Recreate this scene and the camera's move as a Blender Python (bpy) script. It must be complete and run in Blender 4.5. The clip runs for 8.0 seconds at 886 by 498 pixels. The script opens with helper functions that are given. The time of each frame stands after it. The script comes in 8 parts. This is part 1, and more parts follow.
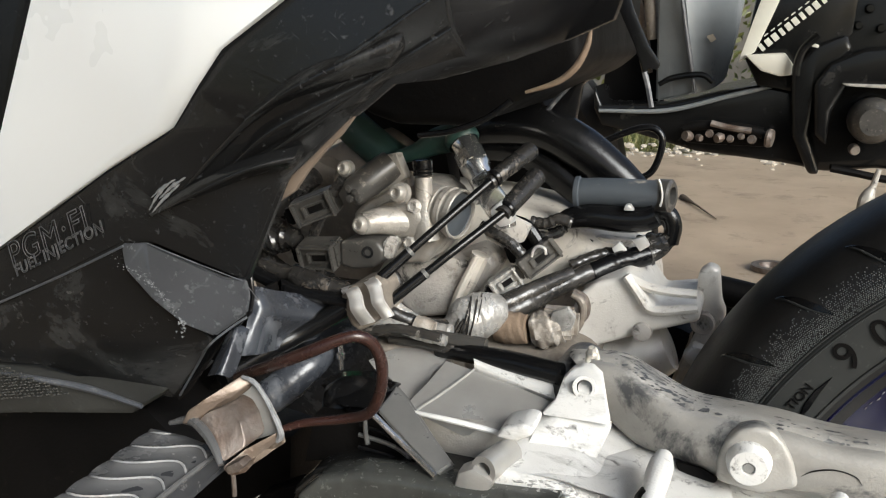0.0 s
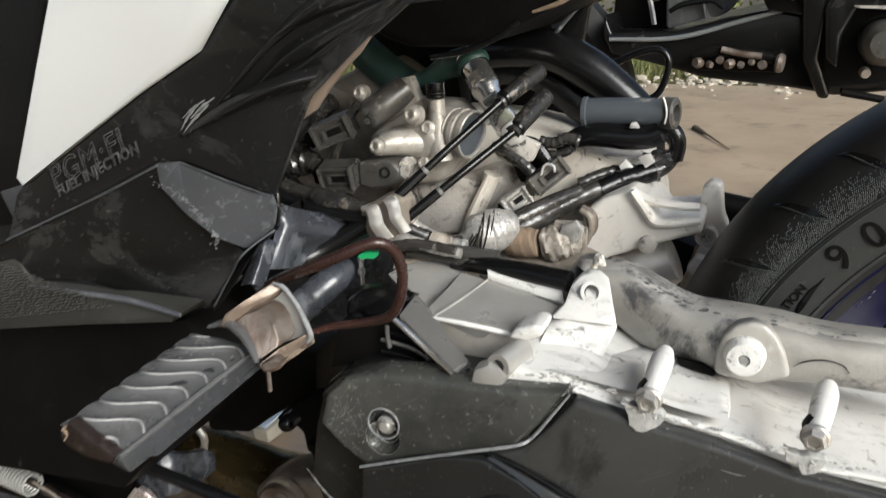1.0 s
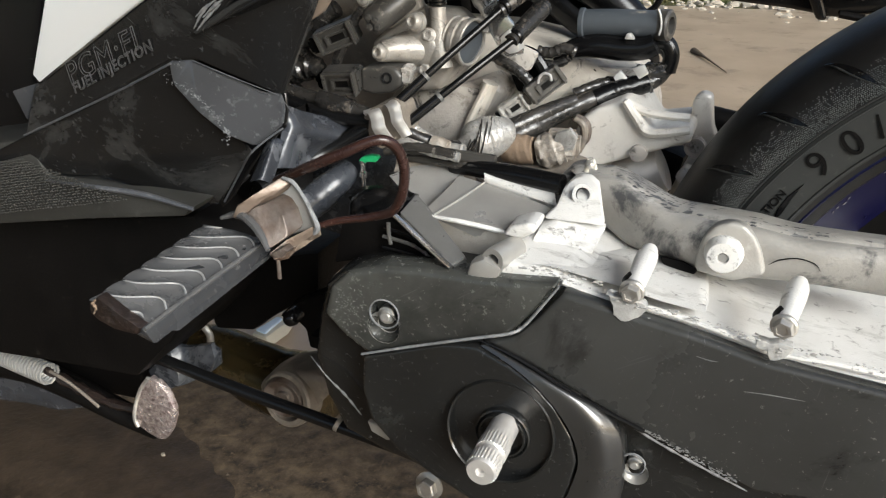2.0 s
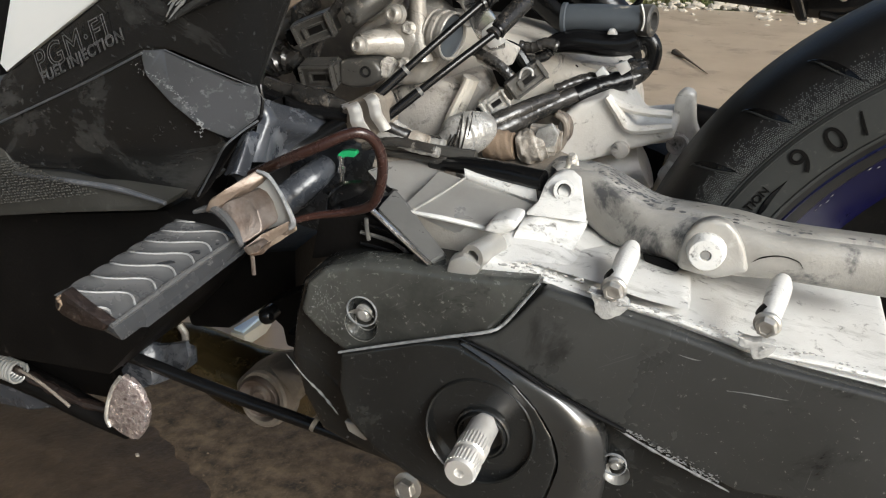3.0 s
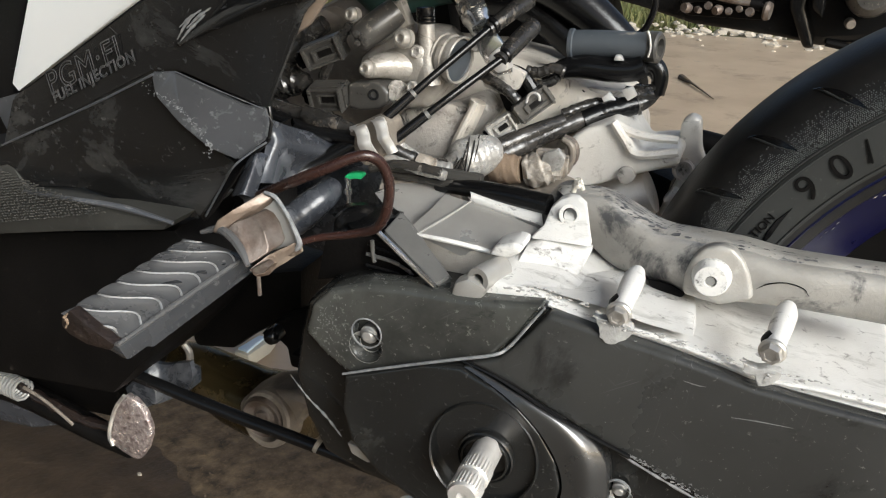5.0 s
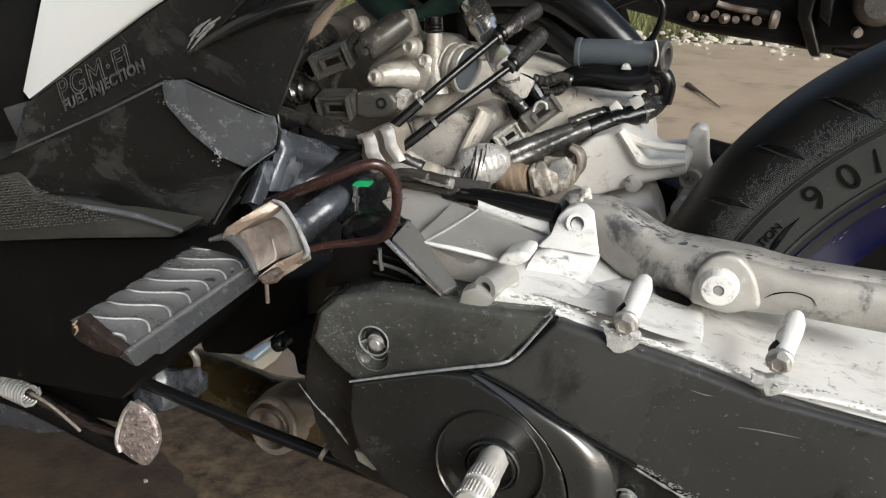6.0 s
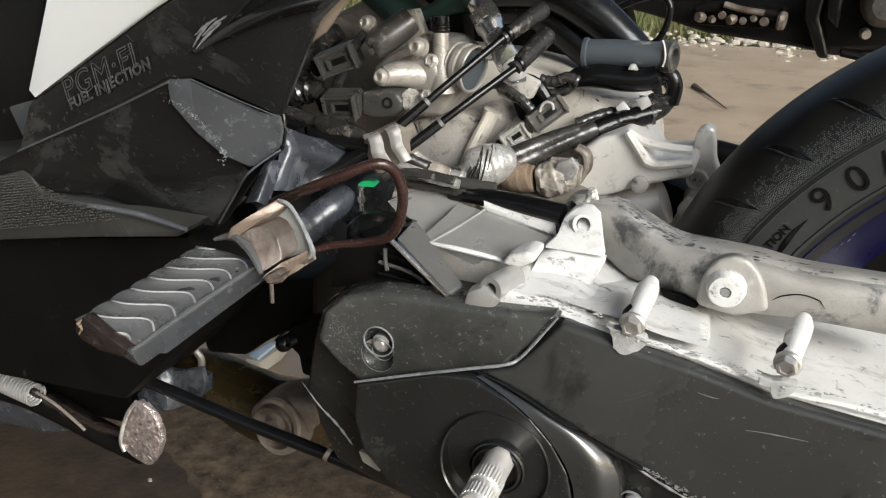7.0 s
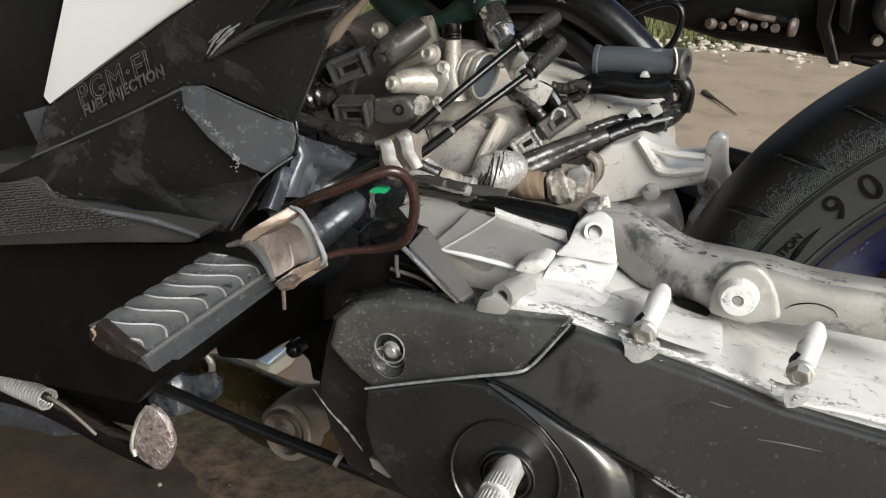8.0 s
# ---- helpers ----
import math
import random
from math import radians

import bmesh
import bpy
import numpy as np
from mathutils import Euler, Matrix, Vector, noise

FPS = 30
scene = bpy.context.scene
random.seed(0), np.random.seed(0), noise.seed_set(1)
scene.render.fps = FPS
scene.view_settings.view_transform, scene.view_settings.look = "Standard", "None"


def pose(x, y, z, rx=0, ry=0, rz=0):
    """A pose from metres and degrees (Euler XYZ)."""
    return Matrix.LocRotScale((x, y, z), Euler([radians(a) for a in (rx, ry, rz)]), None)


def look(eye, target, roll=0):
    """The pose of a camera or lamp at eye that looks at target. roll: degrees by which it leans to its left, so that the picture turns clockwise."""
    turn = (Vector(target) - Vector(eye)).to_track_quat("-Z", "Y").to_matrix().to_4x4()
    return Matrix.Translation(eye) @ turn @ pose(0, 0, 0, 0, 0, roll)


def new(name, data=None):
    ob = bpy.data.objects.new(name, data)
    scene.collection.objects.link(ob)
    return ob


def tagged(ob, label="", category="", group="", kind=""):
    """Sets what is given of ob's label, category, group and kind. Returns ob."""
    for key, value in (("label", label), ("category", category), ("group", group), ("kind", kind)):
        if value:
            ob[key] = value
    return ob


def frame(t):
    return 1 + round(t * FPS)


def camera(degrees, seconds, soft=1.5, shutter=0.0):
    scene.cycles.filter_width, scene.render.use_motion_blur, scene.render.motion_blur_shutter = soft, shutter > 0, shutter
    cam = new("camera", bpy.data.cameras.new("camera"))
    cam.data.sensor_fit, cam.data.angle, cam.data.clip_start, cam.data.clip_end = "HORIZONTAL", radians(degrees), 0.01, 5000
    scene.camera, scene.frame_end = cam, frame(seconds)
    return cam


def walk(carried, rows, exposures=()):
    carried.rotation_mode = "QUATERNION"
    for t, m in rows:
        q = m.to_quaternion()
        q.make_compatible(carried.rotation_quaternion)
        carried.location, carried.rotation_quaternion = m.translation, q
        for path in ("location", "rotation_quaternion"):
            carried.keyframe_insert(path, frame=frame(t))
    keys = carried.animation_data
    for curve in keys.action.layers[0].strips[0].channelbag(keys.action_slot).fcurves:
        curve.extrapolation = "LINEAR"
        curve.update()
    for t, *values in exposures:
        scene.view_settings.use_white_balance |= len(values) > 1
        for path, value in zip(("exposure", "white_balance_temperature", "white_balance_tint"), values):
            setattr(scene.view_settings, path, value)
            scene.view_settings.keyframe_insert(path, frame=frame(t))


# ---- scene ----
# ---- camera and its way ----
cam = camera(54.7, 8.0, soft=1.15, shutter=0.4)
PATH = [
    (0, -0.0145, 0.0436, 0.5547, 75.66, 0.33, 20.38),
    (0.5, -0.0109, 0.0382, 0.5514, 74.68, 1.17, 20.43),
    (1, -0.0051, 0.0167, 0.5491, 71.65, 1.65, 20.93),
    (1.5, -0.0027, -0.0097, 0.5493, 69.0, 0.72, 22.32),
    (2, 0.0019, -0.0095, 0.5458, 66.53, 0.64, 20.86),
    (3.5, 0.0, 0.0, 0.54, 66.84, -0.15, 19.75),
    (4, 0.0007, -0.0017, 0.5413, 67.67, -0.29, 19.82),
    (4.5, 0.0007, -0.0026, 0.5413, 67.78, -0.45, 20.12),
    (6, 0.0002, -0.0041, 0.5424, 68.45, -0.57, 20.83),
    (6.5, -0.0003, -0.0033, 0.5423, 68.44, -0.59, 21.04),
    (7, -0.0006, -0.0026, 0.5417, 68.48, -0.67, 21.24),
    (7.5, -0.0013, -0.0021, 0.5417, 68.51, -0.58, 21.72),
    (8, -0.0021, -0.003, 0.5427, 68.81, -0.67, 21.85),
]
walk(cam, [(t, pose(x, y, z, a, b, c)) for t, x, y, z, a, b, c in PATH])

# ---- world, sun ----
world = bpy.data.worlds.new("sky")
scene.world = world
world.use_nodes = True
wn = world.node_tree
sky = wn.nodes.new("ShaderNodeTexSky")
sky.sky_type, sky.sun_disc = "NISHITA", False
sky.sun_elevation, sky.sun_rotation = radians(26), radians(122)
sky.air_density, sky.dust_density, sky.ozone_density = 1.0, 3.5, 1.0
wn.links.new(sky.outputs[0], wn.nodes["Background"].inputs[0])
wn.nodes["Background"].inputs[1].default_value = 0.135
sun_data = bpy.data.lights.new("sun", "SUN")
sun_data.energy, sun_data.angle, sun_data.color = 4.4, radians(36), (0.91, 0.975, 1.0)
sun = new("sun", sun_data)
sun.matrix_world = look((2.05, -1.3, 1.2), (0, 0, 0))
scene.view_settings.exposure = 0.3


# ---- materials ----
def material(name, base, rough=0.5, metal=0.0, second=None, mix=0.5, scale=60.0, bump=0.1, fine=400.0, dust=None, dusty=0.0, dust_scale=25.0, spec=0.5, coat=0.0, streak=None, speck=0.0, speck_colour=(0.3, 0.29, 0.27), scratch=0.0, scratch_colour=(0.2, 0.2, 0.2), grime=None, grimy=0.5, grime_scale=40.0):
    """Base colour with a second colour in patches, fine grain relief, and dust or wear in blotches."""
    m = bpy.data.materials.new(name)
    m.use_nodes = True
    nt = m.node_tree
    bsdf = nt.nodes["Principled BSDF"]
    L = nt.links.new
    tc = nt.nodes.new("ShaderNodeTexCoord")
    n1 = nt.nodes.new("ShaderNodeTexNoise")
    n1.inputs["Scale"].default_value, n1.inputs["Detail"].default_value, n1.inputs["Roughness"].default_value = scale, 6, 0.62
    L(tc.outputs["Object"], n1.inputs["Vector"])
    r1 = nt.nodes.new("ShaderNodeValToRGB")
    r1.color_ramp.elements[0].position, r1.color_ramp.elements[1].position = 0.5 - 0.18, 0.5 + 0.2
    L(n1.outputs[0], r1.inputs[0])
    mx = nt.nodes.new("ShaderNodeMix")
    mx.data_type = "RGBA"
    second = second or tuple(c * 0.7 for c in base)
    mx.inputs[6].default_value, mx.inputs[7].default_value = (*base, 1), (*second, 1)
    sc = nt.nodes.new("ShaderNodeMath")
    sc.operation = "MULTIPLY"
    sc.inputs[1].default_value = mix
    L(r1.outputs[0], sc.inputs[0])
    L(sc.outputs[0], mx.inputs[0])
    colour = mx.outputs[2]
    n2 = nt.nodes.new("ShaderNodeTexNoise")
    n2.inputs["Scale"].default_value, n2.inputs["Detail"].default_value = fine, 4
    L(tc.outputs["Object"], n2.inputs["Vector"])
    rough_out = nt.nodes.new("ShaderNodeMapRange")
    rough_out.inputs[3].default_value, rough_out.inputs[4].default_value = max(0.03, rough - 0.12), min(1, rough + 0.15)
    L(n1.outputs[0], rough_out.inputs[0])
    rough_val = rough_out.outputs[0]
    if dust:
        n3 = nt.nodes.new("ShaderNodeTexNoise")
        n3.inputs["Scale"].default_value, n3.inputs["Detail"].default_value, n3.inputs["Roughness"].default_value = dust_scale, 9, 0.7
        n3.inputs["Distortion"].default_value = 0.25
        if streak:
            mp = nt.nodes.new("ShaderNodeMapping")
            mp.inputs["Rotation"].default_value, mp.inputs["Scale"].default_value = (0, 0.2, 0), streak
            L(tc.outputs["Object"], mp.inputs["Vector"])
            L(mp.outputs[0], n3.inputs["Vector"])
        else:
            L(tc.outputs["Object"], n3.inputs["Vector"])
        r3 = nt.nodes.new("ShaderNodeValToRGB")
        r3.color_ramp.elements[0].position, r3.color_ramp.elements[1].position = 0.64 - 0.3 * dusty, 0.84 - 0.3 * dusty
        L(n3.outputs[0], r3.inputs[0])
        mx2 = nt.nodes.new("ShaderNodeMix")
        mx2.data_type = "RGBA"
        mx2.inputs[7].default_value = (*dust, 1)
        L(r3.outputs[0], mx2.inputs[0])
        L(colour, mx2.inputs[6])
        colour = mx2.outputs[2]
        mr = nt.nodes.new("ShaderNodeMix")
        mr.inputs[3].default_value = 0.9
        L(r3.outputs[0], mr.inputs[0])
        L(rough_val, mr.inputs[2])
        rough_val = mr.outputs[0]
        if metal:
            mm = nt.nodes.new("ShaderNodeMapRange")
            mm.inputs[3].default_value, mm.inputs[4].default_value = metal, 0.0
            L(r3.outputs[0], mm.inputs[0])
            L(mm.outputs[0], bsdf.inputs["Metallic"])
    if speck:
        vo = nt.nodes.new("ShaderNodeTexVoronoi")
        vo.inputs["Scale"].default_value = speck
        L(tc.outputs["Object"], vo.inputs["Vector"])
        near = nt.nodes.new("ShaderNodeMath")
        near.operation = "LESS_THAN"
        near.inputs[1].default_value = 0.05
        L(vo.outputs["Distance"], near.inputs[0])
        n4 = nt.nodes.new("ShaderNodeTexNoise")
        n4.inputs["Scale"].default_value = 30
        L(tc.outputs["Object"], n4.inputs["Vector"])
        few = nt.nodes.new("ShaderNodeMath")
        few.operation = "GREATER_THAN"
        few.inputs[1].default_value = 0.57
        L(n4.outputs[0], few.inputs[0])
        both = nt.nodes.new("ShaderNodeMath")
        both.operation = "MULTIPLY"
        L(near.outputs[0], both.inputs[0])
        L(few.outputs[0], both.inputs[1])
        mx3 = nt.nodes.new("ShaderNodeMix")
        mx3.data_type = "RGBA"
        mx3.inputs[7].default_value = (*speck_colour, 1)
        L(both.outputs[0], mx3.inputs[0])
        L(colour, mx3.inputs[6])
        colour = mx3.outputs[2]
    if scratch:
        patch = nt.nodes.new("ShaderNodeTexNoise")
        patch.inputs["Scale"].default_value, patch.inputs["Detail"].default_value = 22, 3
        L(tc.outputs["Object"], patch.inputs["Vector"])
        for turn, stretch, size in ((0.15, (1, 1, 0.03), 1100), (1.0, (1, 1, 0.035), 900), (-0.9, (1, 1, 0.03), 1300)):
            mp = nt.nodes.new("ShaderNodeMapping")
            mp.vector_type = "TEXTURE"
            mp.inputs["Rotation"].default_value, mp.inputs["Scale"].default_value = (0, turn, 0), (1 / stretch[0], 1, 1 / stretch[2])
            L(tc.outputs["Object"], mp.inputs["Vector"])
            hair = nt.nodes.new("ShaderNodeTexNoise")
            hair.inputs["Scale"].default_value, hair.inputs["Detail"].default_value = size, 1
            L(mp.outputs[0], hair.inputs["Vector"])
            lines = nt.nodes.new("ShaderNodeMapRange")
            lines.inputs[1].default_value, lines.inputs[2].default_value = 0.72, 0.8
            L(hair.outputs[0], lines.inputs[0])
            where = nt.nodes.new("ShaderNodeMapRange")
            where.inputs[1].default_value, where.inputs[2].default_value, where.inputs[4].default_value = 0.48, 0.72, scratch * 0.6
            L(patch.outputs[0], where.inputs[0])
            pr = nt.nodes.new("ShaderNodeMath")
            pr.operation = "MULTIPLY"
            L(lines.outputs[0], pr.inputs[0])
            L(where.outputs[0], pr.inputs[1])
            mx4 = nt.nodes.new("ShaderNodeMix")
            mx4.data_type = "RGBA"
            mx4.inputs[7].default_value = (*scratch_colour, 1)
            L(pr.outputs[0], mx4.inputs[0])
            L(colour, mx4.inputs[6])
            colour = mx4.outputs[2]
    if grime:
        gn = nt.nodes.new("ShaderNodeTexNoise")
        gn.inputs["Scale"].default_value, gn.inputs["Detail"].default_value, gn.inputs["Roughness"].default_value = grime_scale, 12, 0.72
        gn.inputs["Distortion"].default_value = 0.6
        L(tc.outputs["Object"], gn.inputs["Vector"])
        gr = nt.nodes.new("ShaderNodeMapRange")
        gr.inputs[1].default_value, gr.inputs[2].default_value, gr.inputs[4].default_value = 0.72 - 0.3 * grimy, 0.82 - 0.3 * grimy, 0.9
        L(gn.outputs[0], gr.inputs[0])
        mg = nt.nodes.new("ShaderNodeMix")
        mg.data_type = "RGBA"
        mg.inputs[7].default_value = (*grime, 1)
        L(gr.outputs[0], mg.inputs[0])
        L(colour, mg.inputs[6])
        colour = mg.outputs[2]
    L(colour, bsdf.inputs["Base Color"])
    L(rough_val, bsdf.inputs["Roughness"])
    bsdf.inputs["Metallic"].default_value = metal
    bsdf.inputs["Specular IOR Level"].default_value = spec
    bsdf.inputs["Coat Weight"].default_value = coat
    if bump:
        ad = nt.nodes.new("ShaderNodeMath")
        ad.operation = "MULTIPLY_ADD"
        ad.inputs[1].default_value = 0.5
        L(n2.outputs[0], ad.inputs[0])
        L(n1.outputs[0], ad.inputs[2])
        bp = nt.nodes.new("ShaderNodeBump")
        bp.inputs["Strength"].default_value, bp.inputs["Distance"].default_value = bump, 0.002
        L(ad.outputs[0], bp.inputs["Height"])
        L(bp.outputs[0], bsdf.inputs["Normal"])
    return m


DUST = (0.34, 0.30, 0.25)
M_BLACK = material("black_plastic", (0.0045, 0.0045, 0.0048), 0.22, second=(0.008, 0.008, 0.0087), scale=14, bump=0.04, fine=500, dust=(0.05, 0.048, 0.046), dusty=0.02, dust_scale=160, spec=0.3, scratch=0.2)
M_SCUFF = material("scuffed_black_plastic", (0.006, 0.006, 0.0061), 0.21, second=(0.0165, 0.0167, 0.0168), scale=9, bump=0.1, fine=500, dust=(0.11, 0.112, 0.118), dusty=0.08, dust_scale=220, spec=0.4, scratch=1.2, scratch_colour=(0.16, 0.16, 0.165), grime=(0.036, 0.0365, 0.036), grimy=0.6, grime_scale=13)
M_GREYFACE = material("sun_faded_plastic", (0.045, 0.047, 0.052), 0.32, second=(0.115, 0.121, 0.134), scale=26, bump=0.08, fine=700, dust=(0.26, 0.26, 0.26), dusty=0.3, dust_scale=90, scratch=1.0, scratch_colour=(0.3, 0.3, 0.3))
# Scuffed fairing plastic, paled for sky light on the upturned facet.
M_FACET = material("scratched_skylit_plastic", (0.033, 0.0345, 0.0375), 0.25, second=(0.085, 0.088, 0.095), scale=14, bump=0.05, fine=600, dust=(0.16, 0.163, 0.17), dusty=0.2, dust_scale=160, scratch=1.0, scratch_colour=(0.26, 0.27, 0.28), grime=(0.016, 0.017, 0.02), grimy=0.56, grime_scale=24)
M_TREADPLATE = material("dusty_floorboard_plastic", (0.02, 0.0198, 0.0178), 0.55, second=(0.048, 0.047, 0.042), scale=24, bump=0.15, fine=500, dust=(0.09, 0.089, 0.083), dusty=0.2, dust_scale=120, spec=0.3, scratch=0.6)
M_TORN = material("torn_rusty_rubber", (0.007, 0.0046, 0.004), 0.4, second=(0.021, 0.0125, 0.0095), scale=90, mix=0.9, bump=0.8, fine=300, dust=(0.13, 0.1, 0.08), dusty=0.12, dust_scale=150)
M_CRUMB = material("brown_dirt", (0.12, 0.085, 0.055), 0.8, second=(0.035, 0.024, 0.016), scale=30, mix=0.9, bump=0.3)
M_COVER = material("satin_black_cover", (0.0095, 0.0097, 0.0095), 0.19, second=(0.02, 0.0203, 0.0196), scale=12, bump=0.04, fine=900, dust=(0.12, 0.118, 0.112), dusty=0.08, dust_scale=300, spec=0.55, speck=230, speck_colour=(0.2, 0.2, 0.19), scratch=0.4, grime=(0.026, 0.0265, 0.0245), grimy=0.5, grime_scale=16)
M_WHITE = material("white_paint", (0.58, 0.59, 0.588), 0.28, second=(0.56, 0.57, 0.568), scale=3, mix=0.3, bump=0.0, fine=60, coat=0.2)
M_ALU = material("dusty_cast_aluminium", (0.68, 0.672, 0.65), 0.4, 0.15, second=(0.46, 0.447, 0.42), scale=30, bump=0.3, fine=900, dust=(0.24, 0.228, 0.208), dusty=0.3, dust_scale=60, streak=(0.35, 1, 1), grime=(0.07, 0.066, 0.06), grimy=0.5, grime_scale=95)
M_SMEAR = material("dried_grey_sealant", (0.42, 0.415, 0.4), 0.25, 0.0, second=(0.2, 0.197, 0.188), scale=90, mix=0.9, bump=0.5, fine=500, dust=(0.06, 0.058, 0.054), dusty=0.24, dust_scale=130)
M_ALUTAN = material("dusty_tan_casting", (0.76, 0.735, 0.69), 0.34, 0.2, second=(0.55, 0.515, 0.46), scale=20, mix=0.9, bump=0.25, fine=900, dust=(0.32, 0.28, 0.235), dusty=0.24, dust_scale=50, grime=(0.11, 0.087, 0.065), grimy=0.44, grime_scale=70)
M_ALUDIRT = material("oily_cast_aluminium", (0.68, 0.635, 0.565), 0.36, 0.25, second=(0.36, 0.315, 0.255), scale=38, bump=0.35, fine=700, dust=(0.1, 0.083, 0.066), dusty=0.22, dust_scale=55, grime=(0.03, 0.026, 0.021), grimy=0.45, grime_scale=60)
M_GREYPAINT = material("chalky_grey_paint", (0.4, 0.38, 0.345), 0.4, 0.1, second=(0.22, 0.202, 0.176), scale=18, mix=1.0, bump=0.25, fine=800, dust=(0.55, 0.53, 0.49), dusty=0.26, dust_scale=45, scratch=0.5, scratch_colour=(0.5, 0.48, 0.45), grime=(0.045, 0.044, 0.043), grimy=0.55, grime_scale=48)
M_ARM = material("flaking_grey_paint", (0.36, 0.345, 0.318), 0.4, 0.1, second=(0.2, 0.19, 0.172), scale=18, mix=1.0, bump=0.3, fine=800, dust=(0.5, 0.48, 0.45), dusty=0.24, dust_scale=45, scratch=0.5, scratch_colour=(0.5, 0.48, 0.45), grime=(0.05, 0.052, 0.056), grimy=0.62, grime_scale=26)
M_ARMTOP = material("flaking_dark_paint", (0.045, 0.047, 0.052), 0.34, 0.1, second=(0.12, 0.121, 0.122), scale=50, mix=0.9, bump=0.3, fine=600, dust=(0.42, 0.41, 0.385), dusty=0.36, dust_scale=60, grime=(0.014, 0.016, 0.02), grimy=0.6, grime_scale=45)
M_CHROME = material("bright_plated_steel", (0.8, 0.79, 0.77), 0.16, 0.95, second=(0.6, 0.58, 0.55), scale=90, bump=0.04, dust=(0.3, 0.27, 0.23), dusty=0.0, dust_scale=120)
M_BOOT = material("dusty_rubber_boot", (0.014, 0.0132, 0.0125), 0.25, second=(0.024, 0.022, 0.02), scale=80, bump=0.15, dust=(0.24, 0.2, 0.16), dusty=0.26, dust_scale=90, spec=0.5)
M_CAST = material("grimy_light_casting", (0.5, 0.472, 0.435), 0.42, 0.2, second=(0.23, 0.206, 0.176), scale=36, bump=0.4, fine=700, dust=(0.1, 0.08, 0.06), dusty=0.32, dust_scale=60, grime=(0.014, 0.0125, 0.011), grimy=0.58, grime_scale=55)
M_THROTTLE = material("stained_throttle_casting", (0.38, 0.358, 0.325), 0.36, 0.25, second=(0.21, 0.188, 0.162), scale=45, mix=0.9, bump=0.35, fine=700, dust=(0.46, 0.43, 0.38), dusty=0.14, dust_scale=60, grime=(0.014, 0.0125, 0.011), grimy=0.55, grime_scale=60)
M_GUN = material("brushed_grey_cover", (0.38, 0.37, 0.35), 0.3, 0.45, second=(0.22, 0.212, 0.195), scale=30, bump=0.12, fine=900, dust=(0.45, 0.42, 0.38), dusty=0.14, dust_scale=45, speck=200, speck_colour=(0.6, 0.57, 0.5))
M_STEEL = material("machined_steel", (0.72, 0.7, 0.67), 0.34, 0.6, second=(0.5, 0.48, 0.45), scale=120, bump=0.05)
M_ZINC = material("zinc_bolt", (0.52, 0.505, 0.48), 0.35, 0.75, second=(0.3, 0.275, 0.24), scale=150, bump=0.1, dust=(0.55, 0.5, 0.42), dusty=0.35, dust_scale=120)
M_HINGE = material("worn_hinge_plating", (0.12, 0.096, 0.077), 0.36, 0.5, second=(0.06, 0.034, 0.022), scale=60, mix=0.9, bump=0.25, fine=500, dust=(0.36, 0.3, 0.24), dusty=0.24, dust_scale=90)
M_RUST = material("rusty_steel", (0.2, 0.175, 0.155), 0.42, 0.5, second=(0.06, 0.034, 0.022), scale=55, mix=0.95, bump=0.3, fine=500, dust=(0.34, 0.29, 0.24), dusty=0.2, dust_scale=60)
M_BROWN = material("brown_coated_rod", (0.032, 0.014, 0.011), 0.25, 0.1, second=(0.018, 0.009, 0.008), scale=90, bump=0.1, dust=(0.1, 0.06, 0.05), dusty=0.1, dust_scale=200)
M_RUBBER = material("black_rubber", (0.0035, 0.0035, 0.0038), 0.2, second=(0.007, 0.007, 0.007), scale=60, bump=0.06, dust=(0.16, 0.145, 0.12), dusty=0.0, dust_scale=200, spec=0.3)
M_PEG = material("grey_worn_rubber", (0.088, 0.088, 0.089), 0.24, second=(0.045, 0.045, 0.046), scale=40, bump=0.12, dust=(0.3, 0.285, 0.265), dusty=0.08, dust_scale=160, speck=300, scratch=0.5)
M_PEGSIDE = material("smooth_dark_rubber", (0.026, 0.027, 0.029), 0.25, second=(0.046, 0.047, 0.05), scale=40, bump=0.05, dust=(0.2, 0.19, 0.18), dusty=0.1, dust_scale=150, scratch=0.6)
M_RIB = material("pale_rib_highlight", (0.3, 0.3, 0.297), 0.28, second=(0.14, 0.14, 0.14), scale=180, mix=0.9, bump=0.15)
M_TYRE = material("tyre_rubber", (0.008, 0.0076, 0.0074), 0.42, second=(0.018, 0.0172, 0.0165), scale=40, bump=0.08, dust=(0.05, 0.047, 0.044), dusty=0.05, dust_scale=120, spec=0.25)
M_SIDEWALL = material("dusty_sidewall", (0.025, 0.0262, 0.0252), 0.55, second=(0.016, 0.0165, 0.0158), scale=45, bump=0.1, dust=(0.085, 0.085, 0.08), dusty=0.16, dust_scale=150, spec=0.25)
M_TREADDUST = material("scuffed_tread_rib", (0.085, 0.092, 0.09), 0.8, second=(0.045, 0.049, 0.048), scale=150, bump=0.2)
M_BLUE = material("blue_rim_paint", (0.0026, 0.0026, 0.022), 0.28, 0.0, second=(0.002, 0.002, 0.012), scale=30, bump=0.03, spec=0.35)
M_HOSE = material("blue_grey_hose", (0.048, 0.056, 0.064), 0.5, second=(0.032, 0.037, 0.043), scale=40, bump=0.05, dust=DUST, dusty=0.1, dust_scale=90)
M_TAPE = material("wrapped_black_tape", (0.014, 0.0133, 0.0125), 0.22, second=(0.07, 0.062, 0.054), scale=55, bump=0.15, fine=500, dust=(0.4, 0.365, 0.315), dusty=0.12, dust_scale=90, spec=0.6)
